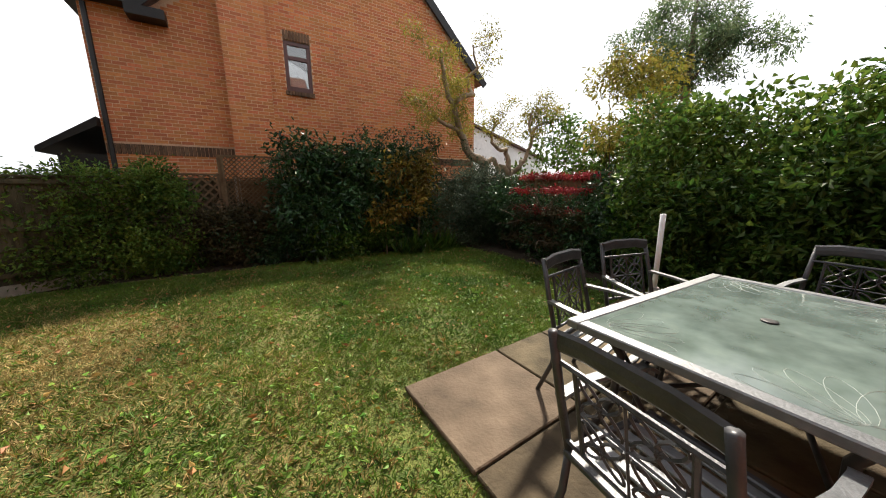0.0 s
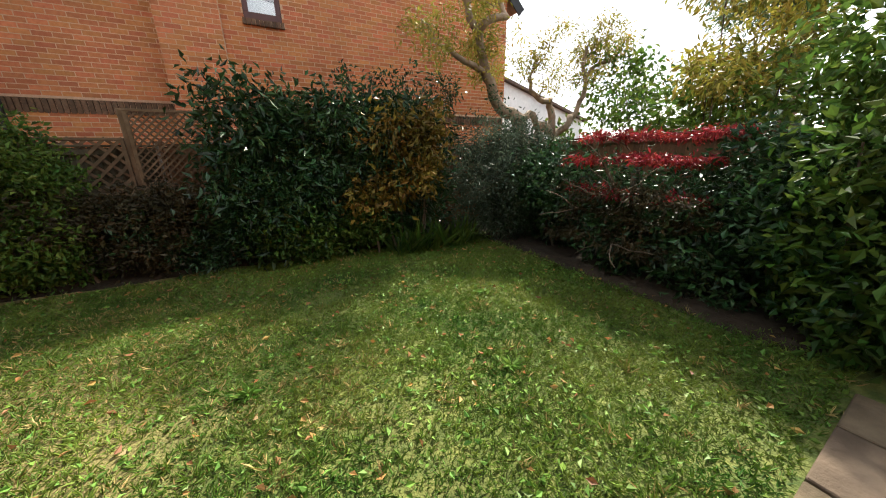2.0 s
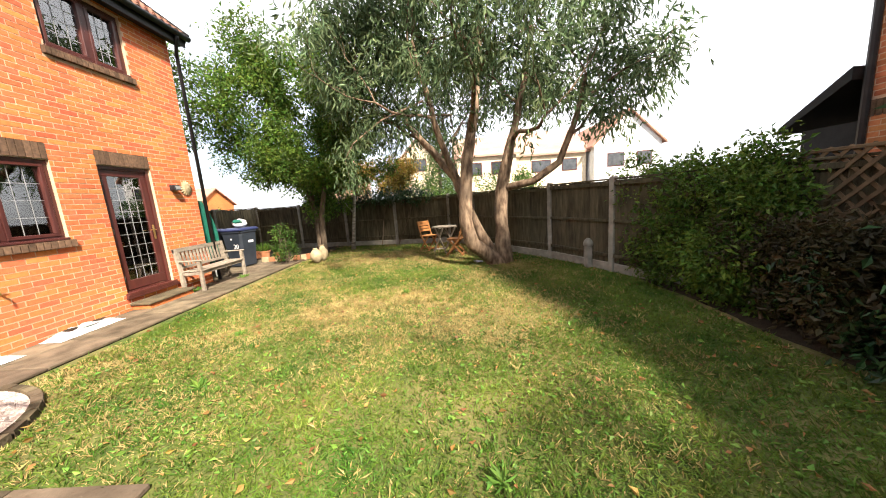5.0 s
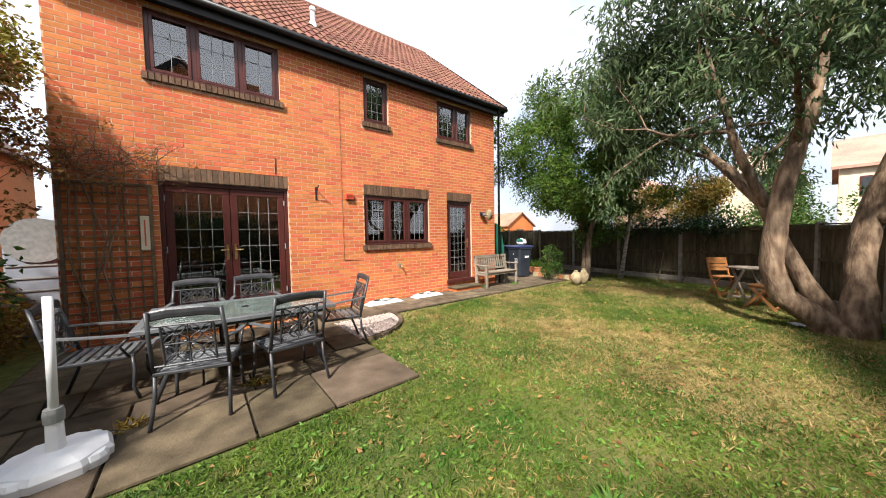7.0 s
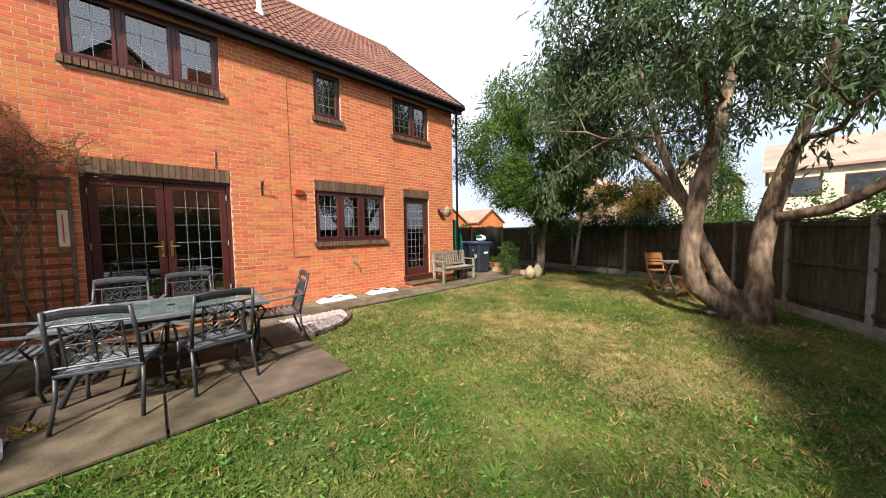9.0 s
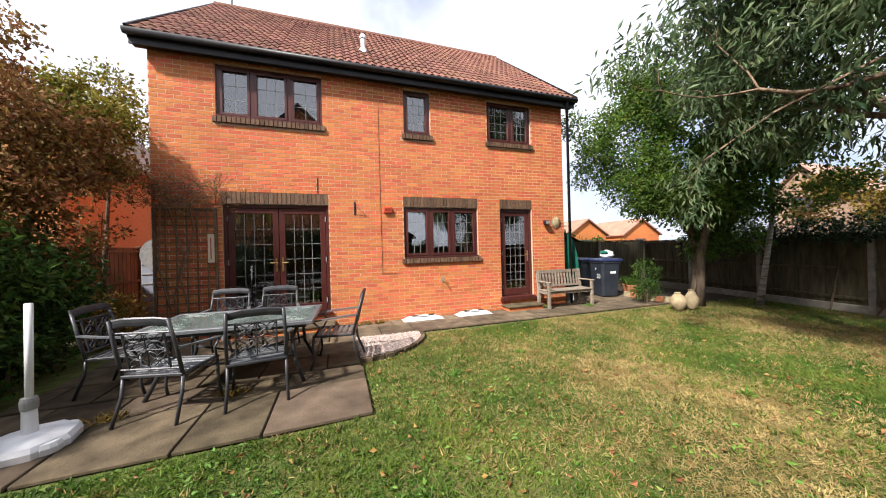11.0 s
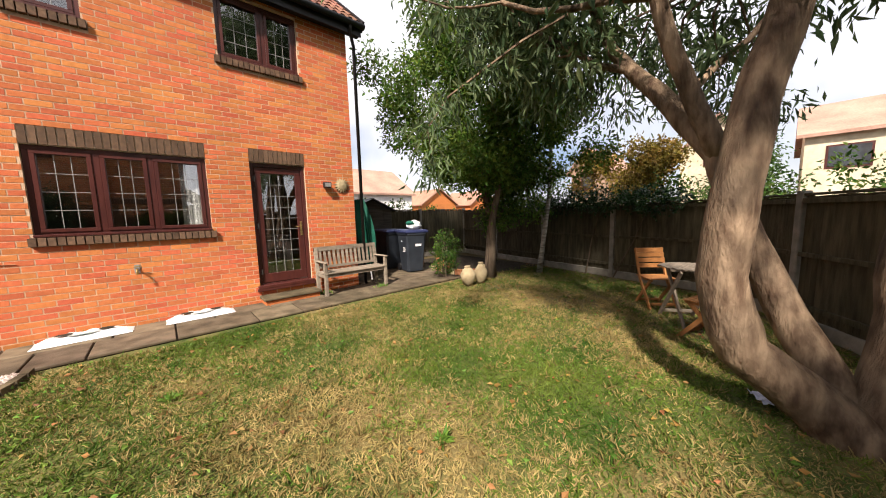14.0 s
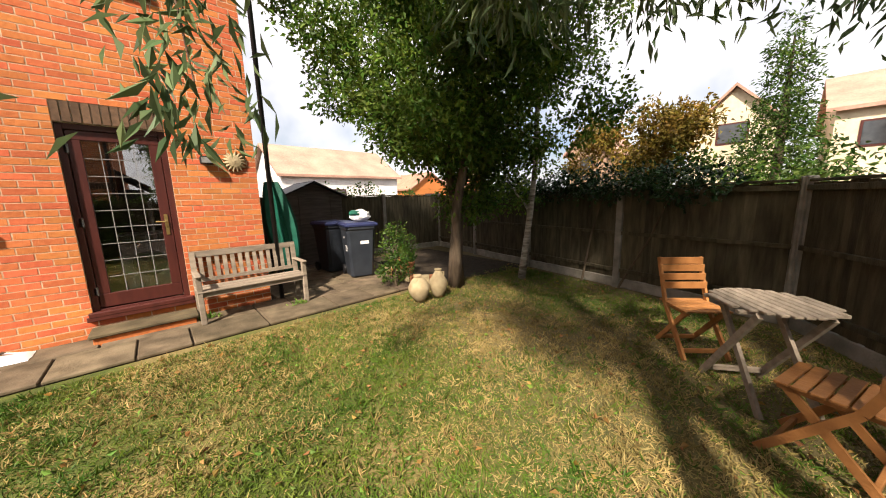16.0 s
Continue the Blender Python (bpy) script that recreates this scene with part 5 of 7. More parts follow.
for k, (z, m, lb) in enumerate(((1.62, LEAF_RED, "crimson layered Japanese maple"),)):
    mp = thing("japanese_maple", "layered crimson Japanese maple in the corner", "tree", pose(9.65, 5.9, 0))
    bpy.context.view_layer.update()
    bm = bmesh.new()
    for j in range(9):
        a = random.uniform(0, 6.28)
        h = random.uniform(0.6, 1.6)
        limbs(bm, (9.65, 5.9, h * 0.5), (math.cos(a) * 0.7 - 0.3, math.sin(a), 0.8), 0.7, 0.022, 1, [], 0.02)
    tube(bm, [(9.65, 5.9, 0), (9.6, 5.85, 0.5), (9.65, 5.9, 1.2)], [0.06, 0.05, 0.03], 8)
    in_place(part("trunk", bm, BARK, None), mp)
    # tiers of leaves, thin and tilted outwards, with dark gaps between them
    red, low = [], []
    for zz, n_cl, bx in ((1.64, 5, 9.75), (1.37, 6, 9.45), (1.0, 3, 9.35)):
        for i in range(n_cl):
            red.append((bx + random.uniform(-0.12, 0.12), 5.05 + 1.6 * (i + 0.5) / n_cl + random.uniform(-0.1, 0.1), zz + random.uniform(-0.03, 0.03), 0.22, 0.26, 0.022))
    for zz, n_cl, bx in ((0.98, 5, 9.35), (0.72, 5, 9.3), (0.45, 4, 9.2)):
        for i in range(n_cl):
            low.append((bx + random.uniform(-0.15, 0.15), 5.0 + 1.6 * (i + 0.5) / n_cl + random.uniform(-0.1, 0.1), zz + random.uniform(-0.05, 0.05), 0.26, 0.3, 0.05))
    in_place(foliage("upper_leaves", None, red, 3600, 0.065, 0.022, LEAF_RED, 0.5, 0.1, "crimson upper leaves", spread=0.4), mp)
    in_place(foliage("lower_leaves", None, low, 3200, 0.085, 0.034, LEAF_PURPLE, 0.5, 0.1, "bronze and green lower leaves", spread=0.5), mp)
shrub("shade_shrub", "low dark shrub in the shaded corner border", hedge_clumps(9.3, 10.5, 4.0, 8.2, 1.5, 60, 0.32, 31), 22000, 0.09, 0.045, LEAF_DARK, 0.2, stems=7)
shrub("hazel_shrub", "tall fresh green shrub overhanging the patio", hedge_clumps(9.85, 10.45, 1.0, 4.6, 2.7, 60, 0.42, 7), 26000, 0.10, 0.06, LEAF_GREEN, 0.2, stems=9)
shrub("laurel_shrub", "dark shrub beside the patio", hedge_clumps(9.2, 10.0, 2.2, 4.3, 1.7, 40, 0.36, 8), 19000, 0.10, 0.05, LEAF_MID, 0.2, stems=8)
shrub("viburnum_shrub", "dense green shrub beside the patio", hedge_clumps(9.05, 10.0, 0.3, 2.4, 2.0, 34, 0.36, 9), 13000, 0.10, 0.05, LEAF_MID, 0.2, stems=8)
shrub("low_bush", "low ochre-tinged plant at the fence foot", hedge_clumps(9.1, 9.5, -0.9, 0.1, 0.7, 8, 0.22, 10), 1500, 0.09, 0.04, LEAF_OCHRE)
shrub("ivy_growth", "ivy growing over the west fence top", [(-4.85 + 0.075 * k, 0.3 + 0.33 * k, 1.62 + 0.1 * random.random(), 0.3, 0.26, 0.16 + 0.1 * (k % 3 == 0)) for k in range(14)], 5200, 0.07, 0.05, LEAF_DARK, category="climber")
shrub("background_shrubs", "light green trees beyond the east fence", hedge_clumps(12.5, 16, 2, 10, 3.6, 34, 0.7, 13), 12000, 0.15, 0.08, LEAF_GREEN, stems=8)
shrub("background_shrubs", "pale green willow beyond the east fence", ball_clumps((13.0, 6.4, 3.4), (1.3, 1.3, 1.1), 14, 0.5, 15), 4800, 0.13, 0.05, LEAF_YELLOW, 0.5)
shrub("background_hedge", "green hedge beyond the south-west fence", hedge_clumps(-9, -2, -6.5, -5, 1.9, 20, 0.6, 16), 6000, 0.12, 0.07, LEAF_MID)
shrub("background_hedge", "trees behind the west fence", hedge_clumps(-8.5, -6.5, 3.5, 9.5, 2.5, 26, 0.5, 17), 8000, 0.12, 0.06, LEAF_MID)
rose = shrub("rose_bush", "leggy rose bush in the border", [(-1.75, 0.75, 0.65, 0.28, 0.28, 0.3), (-1.6, 0.9, 0.4, 0.25, 0.25, 0.2), (-1.85, 0.6, 0.95, 0.2, 0.2, 0.15), (-1.65, 0.7, 0.25, 0.22, 0.22, 0.15)], 1500, 0.055, 0.035, LEAF_MID, stems=7)

# strap leaves at the foot of the hedge
iris = thing("iris_clump", "arching strap-leaved plants under the shrubs", "plant", pose(7.9, 7.95, 0))
bpy.context.view_layer.update()
k = 170
pos = np.stack([rng.uniform(7.2, 8.6, k), 8.0 - 0.25 * rng.uniform(0, 1, k), np.zeros(k)], 1)
aim = rng.normal(size=(k, 3)) * [0.5, 0.4, 0.1] + [0, -0.3, 1]
ir = new("leaves", leaves_mesh("leaves", pos, aim, 0.5, 0.03, LEAF_MID))
in_place(tagged(ir, kind="stuff"), iris)

# wisteria: twisted pale stems with thin yellow-green leaves
random.seed(21)
wis = thing("wisteria", "old wisteria with twisted pale stems", "climber", pose(10.5, 8.9, 0))
bpy.context.view_layer.update()
wis_tips = []


def twisted(path, r0, r1, wob):
    fine = []
    for i in range(len(path) - 1):
        for q in range(5):
            p = Vector(path[i]).lerp(Vector(path[i + 1]), q / 5)
            p += wob * Vector((noise.noise(p * 2.7), noise.noise(p * 2.7 + Vector((5, 5, 5))), noise.noise(p * 2.7 + Vector((0, 9, 0)))))
            fine.append(p)
    fine.append(Vector(path[-1]))
    n = len(fine)
    return tube(bmesh.new(), fine, [r0 + (r1 - r0) * i / (n - 1) for i in range(n)], 8), fine


for path, r0, r1, wob in (
        ([(10.6, 8.95, 0), (10.55, 8.9, 1.7), (10.0, 8.9, 2.3), (9.5, 8.95, 2.9), (9.45, 9.0, 3.5), (9.1, 9.0, 4.1), (9.0, 9.0, 4.8)], 0.085, 0.02, 0.16),
        ([(9.45, 9.0, 3.5), (9.9, 9.0, 3.9), (10.1, 9.0, 4.5), (10.0, 9.0, 5.1)], 0.04, 0.012, 0.2),
        ([(9.5, 8.95, 2.9), (8.9, 8.95, 3.2), (8.4, 8.9, 3.3)], 0.035, 0.012, 0.18),
        ([(10.6, 8.95, 1.7), (11.1, 8.9, 1.95), (11.4, 8.9, 1.8), (11.9, 8.9, 2.2), (12.4, 9.0, 3.1), (12.3, 9.0, 3.7)], 0.06, 0.018, 0.22),
        ([(12.4, 9.0, 3.1), (13.0, 9.0, 3.5), (13.6, 9.0, 3.7)], 0.03, 0.01, 0.2),
        ([(11.4, 8.9, 1.8), (11.2, 8.9, 2.5), (10.7, 8.95, 2.7), (10.9, 9.0, 3.3)], 0.045, 0.012, 0.25),
        ([(10.55, 8.9, 1.7), (10.2, 8.8, 2.0), (10.6, 8.8, 2.2), (10.9, 8.85, 1.9), (11.0, 8.85, 1.6)], 0.05, 0.03, 0.2)):
    bm, fine = twisted(path, r0 * 1.9, r1 * 1.7, wob)
    in_place(part("stem", bm, STEM_WIS, None, smooth=True), wis)
    tw = bmesh.new()
    for q in range(len(fine) // 2, len(fine), 3):
        if fine[q].z > 2.4:
            limbs(tw, fine[q], (random.gauss(0, 1), random.gauss(0, 0.6), 0.4), 0.55, 0.012, 1, wis_tips, 0.05, 0.8, 0.5)
    in_place(tagged(part("brushwood", tw, STEM_WIS, None), kind="stuff"), wis)
in_place(foliage("leaves", None, spray_clumps(wis_tips, 0.24, 0.7, test=lambda t: t.z > 2.6) + ball_clumps((9.1, 8.85, 3.7), (0.9, 0.35, 0.95), 12, 0.2, 31) + ball_clumps((12.6, 8.9, 3.7), (1.1, 0.3, 0.4), 7, 0.2, 32), 8500, 0.085, 0.03, LEAF_YELLOW, 0.6, 0.2), wis)
# slender dark shoots above the hedge in front of the brick gable
shoots = thing("tall_shoots", "slender leafy shoots above the hedge", "shrub", pose(7.9, 9.0, 0))
bpy.context.view_layer.update()
tw, tips = bmesh.new(), []
for j in range(10):
    limbs(tw, (random.uniform(7.0, 9.2), 9.0, 1.3), (random.gauss(0, 0.35), 0, 1), 0.9, 0.016, 1, tips, 0.2)
in_place(tagged(part("shoots", tw, TWIG, None), kind="stuff"), shoots)
in_place(foliage("leaves", None, spray_clumps(tips, 0.16), 1500, 0.075, 0.035, LEAF_DARK, 0.2, 0.2), shoots)

# dry climber above the French doors
vine = thing("dry_climber", "dry brown climber matted on the brick wall", "climber", pose(8.3, 0.1, 0))
bpy.context.view_layer.update()
tw, tips = bmesh.new(), []
for pts in ([(8.2, 0.06, 0), (8.25, 0.07, 0.8), (8.1, 0.08, 1.5), (8.3, 0.08, 2.3)], [(8.35, 0.06, 0), (8.3, 0.09, 0.6), (8.45, 0.08, 1.3), (8.4, 0.1, 2.4)], [(8.0, 0.07, 0.3), (8.15, 0.09, 1.1), (7.95, 0.08, 1.9), (8.0, 0.09, 2.4)]):
    tube(tw, pts, 0.013, 6)
for j in range(120):
    limbs(tw, (random.uniform(7.5, 8.75), random.uniform(0.05, 0.28), random.uniform(2.3, 2.75)), (random.gauss(0, 1), random.gauss(0.2, 0.3), random.gauss(0.35, 0.5)), random.uniform(0.25, 0.5), 0.006, 1, tips, 0.0, 0.9, 0.5)
in_place(tagged(part("brushwood", tw, TWIG, None), kind="stuff"), vine)
in_place(foliage("dry_leaves", None, spray_clumps(tips[::3], 0.08), 900, 0.035, 0.02, LEAF_ORANGE, 0.3, 0.1), vine)

# ---- lawn growth ----
def lawn_points(n):
    x, y = rng.uniform(-4.6, 9.15, n), rng.uniform(1.2, 8.7, n)
    paved = ((x > 5.30) & (y < 3.65 + 0.04 * (x - 5.32))) | (y < 1.08) | ((x > 4.2) & (y < 2.4) & ((5.34 - x) ** 2 + (y - 1.08) ** 2 < 1.34))
    ok = ~paved & (y < 8.35) & ~((x < 0.25) & (y > 7.7 + 0.56 * (x - 0.25))) & (x > -4.8 + 0.23 * y)
    return x[ok], y[ok]


def patch(x, y):
    """0 to 1: where the turf is dry."""
    s = np.sin(1.3 * x + 0.7 * y + 1) + np.sin(0.9 * y - 1.7 * x + 2) + 0.8 * np.sin(2.9 * x + 1.9 * y) + 0.6 * np.sin(4.3 * y - 2.2 * x + 4) + 0.5 * np.sin(7.1 * x + 3) * np.sin(6.3 * y)
    lean = np.clip((6.4 - x) / 3.2, 0, 1) * np.clip((8.0 - y) / 1.6, 0.15, 1)
    return np.clip(0.5 + 0.22 * s, 0, 1) * lean


x, y = lawn_points(560000)
dry = rng.uniform(0, 1, len(x)) < patch(x, y) * 1.1
thin_out = rng.uniform(0, 1, len(x)) < np.clip(0.45 + (x + 1.6) / 2.2, 0.45, 1.0)
for nm, sel, ln, wd, m, lb in (("grass", ~dry & thin_out, 0.045, 0.0075, GRASS_LEAF, "short green lawn grass"), ("dry_grass", dry & thin_out, 0.038, 0.0075, GRASS_DRY, "dry straw-coloured lawn grass")):
    p = np.stack([x[sel], y[sel], np.full(sel.sum(), -0.012)], 1)
    a = rng.normal(size=p.shape) * [0.8, 0.8, 0.2] + [0, 0, 0.5]
    ob = new(nm, leaves_mesh(nm, p, a, ln, wd, m))
    tagged(ob, lb, "grass", kind="stuff")
# longer tufts that the mower left, green and straw-coloured
tx, ty = lawn_points(9000)
for nm, sel, m, lb in (("grass_tufts", rng.uniform(0, 1, len(tx)) > 0.25 + 0.6 * patch(tx, ty), GRASS_LEAF, "ragged green tufts in the lawn"), ("straw_tufts", rng.uniform(0, 1, len(tx)) < 0.12 + 0.7 * patch(tx, ty), GRASS_DRY, "ragged straw-coloured tufts in the lawn")):
    c = np.stack([tx[sel], ty[sel], np.full(sel.sum(), -0.01)], 1)
    p = np.repeat(c, 10, 0) + rng.normal(size=(10 * len(c), 3)) * [0.02, 0.02, 0.0]
    a = rng.normal(size=p.shape) * [0.75, 0.75, 0.2] + [0, 0, 0.6]
    tagged(new(nm, leaves_mesh(nm, p, a, 0.07, 0.0085, m)), lb, "grass", kind="stuff")
x, y = lawn_points(26000)
sel = rng.uniform(0, 1, len(x)) < np.clip((x - 1.5) / 5, 0.08, 1) * np.clip(0.5 + 0.5 * np.sin(2.3 * x + 1.1 * y) * np.sin(1.7 * y - x), 0.1, 1)
x, y = x[sel], y[sel]
p = np.stack([x, y, np.full(len(x), 0.012)], 1)
a = rng.normal(size=p.shape) * [1, 1, 0.1] + [0, 0, 0.25]
tagged(new("lawn_weeds", leaves_mesh("lawn_weeds", p, a, 0.045, 0.026, WEED)), "broad-leaved weeds and clover in the lawn", "weeds", kind="stuff")
x, y = lawn_points(1500)
p = np.stack([x, y, np.full(len(x), 0.025)], 1)
tagged(new("fallen_leaves", leaves_mesh("fallen_leaves", p, rng.normal(size=p.shape) * [1, 1, 0.12], 0.05, 0.03, LEAF_ORANGE)), "scattered fallen leaves on the lawn", "leaf litter", kind="stuff")
random.seed(31)
for cx, cy in ((7.6, 6.1), (4.35, 3.1), (5.4, 5.6), (7.05, 5.0), (3.2, 2.7), (1.9, 4.6)):
    d = thing("dandelion", "leafy dandelion rosette in the lawn", "plant", pose(cx, cy, 0))
    k = 26
    a = rng.normal(size=(k, 3)) * [1, 1, 0.15] + [0, 0, 0.45]
    o = new("leaves", leaves_mesh("leaves", np.zeros((k, 3)) + [0, 0, 0.0], a, 0.10, 0.026, WEED))
    o.parent = d
# ---- patio set ----
def ring_pts(c, rx, rz, n, y=0.0, turn=0.0):
    out = []
    for i in range(n + 1):
        a = 2 * math.pi * i / n
        u, w = rx * math.cos(a), rz * math.sin(a)
        out.append((c[0] + u * math.cos(turn) - w * math.sin(turn), y, c[1] + u * math.sin(turn) + w * math.cos(turn)))
    return out


def patio_chair(m):
    """Cast metal armchair facing +y, its back leaning towards -y."""
    ch = thing("patio_chair", "dark grey cast metal patio armchair with slatted seat", "chair", m, "chairs round the patio table")
    lean = 0.20

    def back_y(z):
        return -0.24 - (z - 0.42) * lean

    for sx in (-1, 1):
        part("leg", tubes(([(sx * 0.25, 0.24, 0.43), (sx * 0.25, 0.25, 0.3), (sx * 0.26, 0.24, 0.12), (sx * 0.27, 0.28, 0.0)], 0.015), sides=8), METAL, ch, smooth=True)
        part("leg", tubes(([(sx * 0.25, -0.23, 0.44), (sx * 0.25, -0.25, 0.25), (sx * 0.26, -0.34, 0.0)], 0.015), sides=8), METAL, ch, smooth=True)
        bm = bmesh.new()
        arm = [(sx * 0.25, back_y(0.70), 0.70), (sx * 0.29, -0.12, 0.685), (sx * 0.30, 0.08, 0.665), (sx * 0.29, 0.25, 0.645), (sx * 0.28, 0.30, 0.615)]
        for a, b in zip(arm, arm[1:]):
            plank_between(bm, a, b, 0.042, 0.018)
        part("armrest", bm, METAL_TOP, ch)
        part("arm_support", tubes(([(sx * 0.285, 0.24, 0.64), (sx * 0.28, 0.16, 0.55), (sx * 0.26, 0.22, 0.43)], 0.012)), METAL, ch, smooth=True)
        part("back_post", tubes(([(sx * 0.25, -0.23, 0.42), (sx * 0.25, back_y(0.7), 0.7), (sx * 0.235, back_y(1.0) - 0.01, 0.985)], 0.016)), METAL, ch, smooth=True)
    part("seat_frame", boxes((-0.26, 0.26, 0.22, 0.255, 0.415, 0.445), (-0.26, 0.26, -0.255, -0.22, 0.415, 0.445), (-0.265, -0.235, -0.22, 0.22, 0.415, 0.445), (0.235, 0.265, -0.22, 0.22, 0.415, 0.445), bevel=0.006), METAL, ch)
    for i in range(6):
        y = -0.18 + i * 0.072
        part("seat_slat", boxes((-0.234, 0.234, y - 0.024, y + 0.024, 0.425, 0.44), bevel=0.004), METAL_TOP, ch)
    bm = bmesh.new()
    pts = [(-0.24, back_y(0.96), 0.945), (-0.12, back_y(0.97) - 0.012, 0.965), (0.12, back_y(0.97) - 0.012, 0.965), (0.24, back_y(0.96), 0.945)]
    tube(bm, pts, 0.042, 8)
    for v in bm.verts:
        v.co.y = back_y(v.co.z) + (v.co.y - back_y(v.co.z)) * 0.32
    part("top_rail", bm, METAL, ch)

    def tilt(p):
        return (p[0], back_y(p[2]), p[2])

    part("back_bar", tubes(([tilt((-0.24, 0, 0.86)), tilt((0.24, 0, 0.86))], 0.010), ([tilt((-0.24, 0, 0.50)), tilt((0.24, 0, 0.50))], 0.010), ([tilt((-0.17, 0, 0.50)), tilt((-0.17, 0, 0.86))], 0.009), ([tilt((0.17, 0, 0.50)), tilt((0.17, 0, 0.86))], 0.009), sides=6), METAL, ch)
    for cx, cz in ((-0.085, 0.775), (0.085, 0.775), (-0.085, 0.60), (0.085, 0.60)):
        for k in range(4):
            a = math.pi / 4 + k * math.pi / 2
            part("petal", tube(bmesh.new(), [tilt(p) for p in ring_pts((cx + 0.046 * math.cos(a), cz + 0.046 * math.sin(a)), 0.052, 0.022, 10, 0, a)], 0.006, 4), METAL, ch)
    part("centre_bar", tubes(([tilt((0, 0, 0.5)), tilt((0, 0, 0.86))], 0.006), sides=4), METAL, ch)
    part("cross_bar", tubes(([tilt((-0.17, 0, 0.69)), tilt((0.17, 0, 0.69))], 0.006), sides=4), METAL, ch)
    ch.scale = (1, 1, 0.94)
    return ch


first_chair = patio_chair(pose(6.41, 2.80, 0.034, 0, 0, 189))
for x, y, a in ((7.13, 2.84, 166), (6.50, 1.36, -3), (7.17, 1.38, -4), (5.64, 2.12, -98), (7.85, 2.05, 85)):
    copy_thing(first_chair, pose(x, y, 0.034, 0, 0, a))

tbl = thing("patio_table", "rectangular grey metal patio table with patterned glass top", "table", pose(6.72, 2.17, 0.034, 0, 0, -2.5))
TX, TY, TZ = 0.86, 0.55, 0.69
part("table_rim", boxes((-TX, TX, -TY, -TY + 0.07, TZ - 0.03, TZ + 0.012), (-TX, TX, TY - 0.07, TY, TZ - 0.03, TZ + 0.012), (-TX, -TX + 0.07, -TY + 0.07, TY - 0.07, TZ - 0.03, TZ + 0.012), (TX - 0.07, TX, -TY + 0.07, TY - 0.07, TZ - 0.03, TZ + 0.012), bevel=0.006), METAL_TOP, tbl)
glass_top = part("glass_top", boxes((-TX + 0.068, TX - 0.068, -TY + 0.068, TY - 0.068, TZ - 0.004, TZ + 0.006)), TABLE_GLASS, tbl, "translucent grey-green glass with leaf pattern")
for sx in (-1, 1):
    for sy in (-1, 1):
        for k in range(5):
            a = k * math.pi / 8
            pts = [(sx * (0.74 - 0.16 * math.cos(a) + p[0]), sy * (0.40 - 0.16 * math.sin(a) + p[2]), TZ + 0.0065) for p in ring_pts((0, 0), 0.15, 0.045, 14, 0, a)]
            part("etched_leaf", tube(bmesh.new(), pts, 0.0008, 4), ETCH, tbl, "pale etched leaf outline")
hole = lathe([(0.022, TZ + 0.007), (0.034, TZ + 0.008), (0.034, TZ + 0.014), (0.024, TZ + 0.016)], 16)
part("parasol_collar", hole, BLACK_PAINT, tbl)
for sx in (-1, 1):
    for sy in (-1, 1):
        part("leg", tubes(([(sx * 0.70, sy * 0.44, TZ - 0.03), (sx * 0.62, sy * 0.38, 0.5), (sx * 0.64, sy * 0.39, 0.25), (sx * 0.74, sy * 0.46, 0.0)], 0.022)), METAL, tbl, smooth=True)
for sy in (-1, 1):
    part("stretcher", tubes(([(-0.63, sy * 0.39, 0.3), (0, sy * 0.2, 0.22), (0.63, sy * 0.39, 0.3)], 0.014)), METAL, tbl, smooth=True)
for sy in (-1, 1):
    part("apron", boxes((-0.78, 0.78, sy * 0.47 - 0.01, sy * 0.47 + 0.01, TZ - 0.07, TZ - 0.031), bevel=0.004), METAL, tbl)

par = thing("parasol_base", "white plastic parasol base with a bare pole", "parasol base", pose(7.90, 3.20, 0.036, 0, 0, 12))
bm = lathe([(0.27, 0.0), (0.275, 0.05), (0.25, 0.085), (0.14, 0.11), (0.06, 0.12)], 8)
part("foot", bm, WHITE, par).rotation_euler = (0, 0, math.pi / 8)
for k in range(4):
    a = k * math.pi / 2 + math.pi / 4
    part("foot_lobe", lathe([(0.085, 0), (0.088, 0.045), (0.07, 0.075), (0.02, 0.08)], 12), WHITE, par).location = (0.2 * math.cos(a), 0.2 * math.sin(a), 0)
part("socket", lathe([(0.045, 0.115), (0.042, 0.22), (0.04, 0.36)], 14), WHITE, par)
part("collar", lathe([(0.048, 0.30), (0.05, 0.36), (0.044, 0.39)], 14), LEAD, par, "grey locking collar")
part("pole", tubes(([(0, 0, 0.3), (-0.01, 0.0, 1.12)], 0.024), sides=12), WHITE, par, smooth=True)

# ---- bench ----
bench = thing("garden_bench", "weathered grey teak garden bench against the wall", "bench", pose(0.38, 0.30, 0.034))
for sx in (-1, 1):
    part("leg", boxes((sx * 0.62 - 0.03, sx * 0.62 + 0.03, 0.17, 0.23, 0, 0.60), bevel=0.006), TEAK_GREY, bench)
    bm = bmesh.new()
    plank_between(bm, (sx * 0.62, -0.19, 0), (sx * 0.62, -0.19, 0.42), 0.06, 0.06, (0, 1, 0))
    plank_between(bm, (sx * 0.62, -0.19, 0.42), (sx * 0.62, -0.25, 0.86), 0.06, 0.05, (0, 1, 0))
    part("back_post", bm, TEAK_GREY, bench)
    part("armrest", boxes((sx * 0.62 - 0.035, sx * 0.62 + 0.035, -0.22, 0.27, 0.60, 0.628), bevel=0.01), TEAK_GREY, bench)
    part("side_rail", boxes((sx * 0.62 - 0.02, sx * 0.62 + 0.02, -0.16, 0.17, 0.33, 0.39), bevel=0.005), TEAK_GREY, bench)
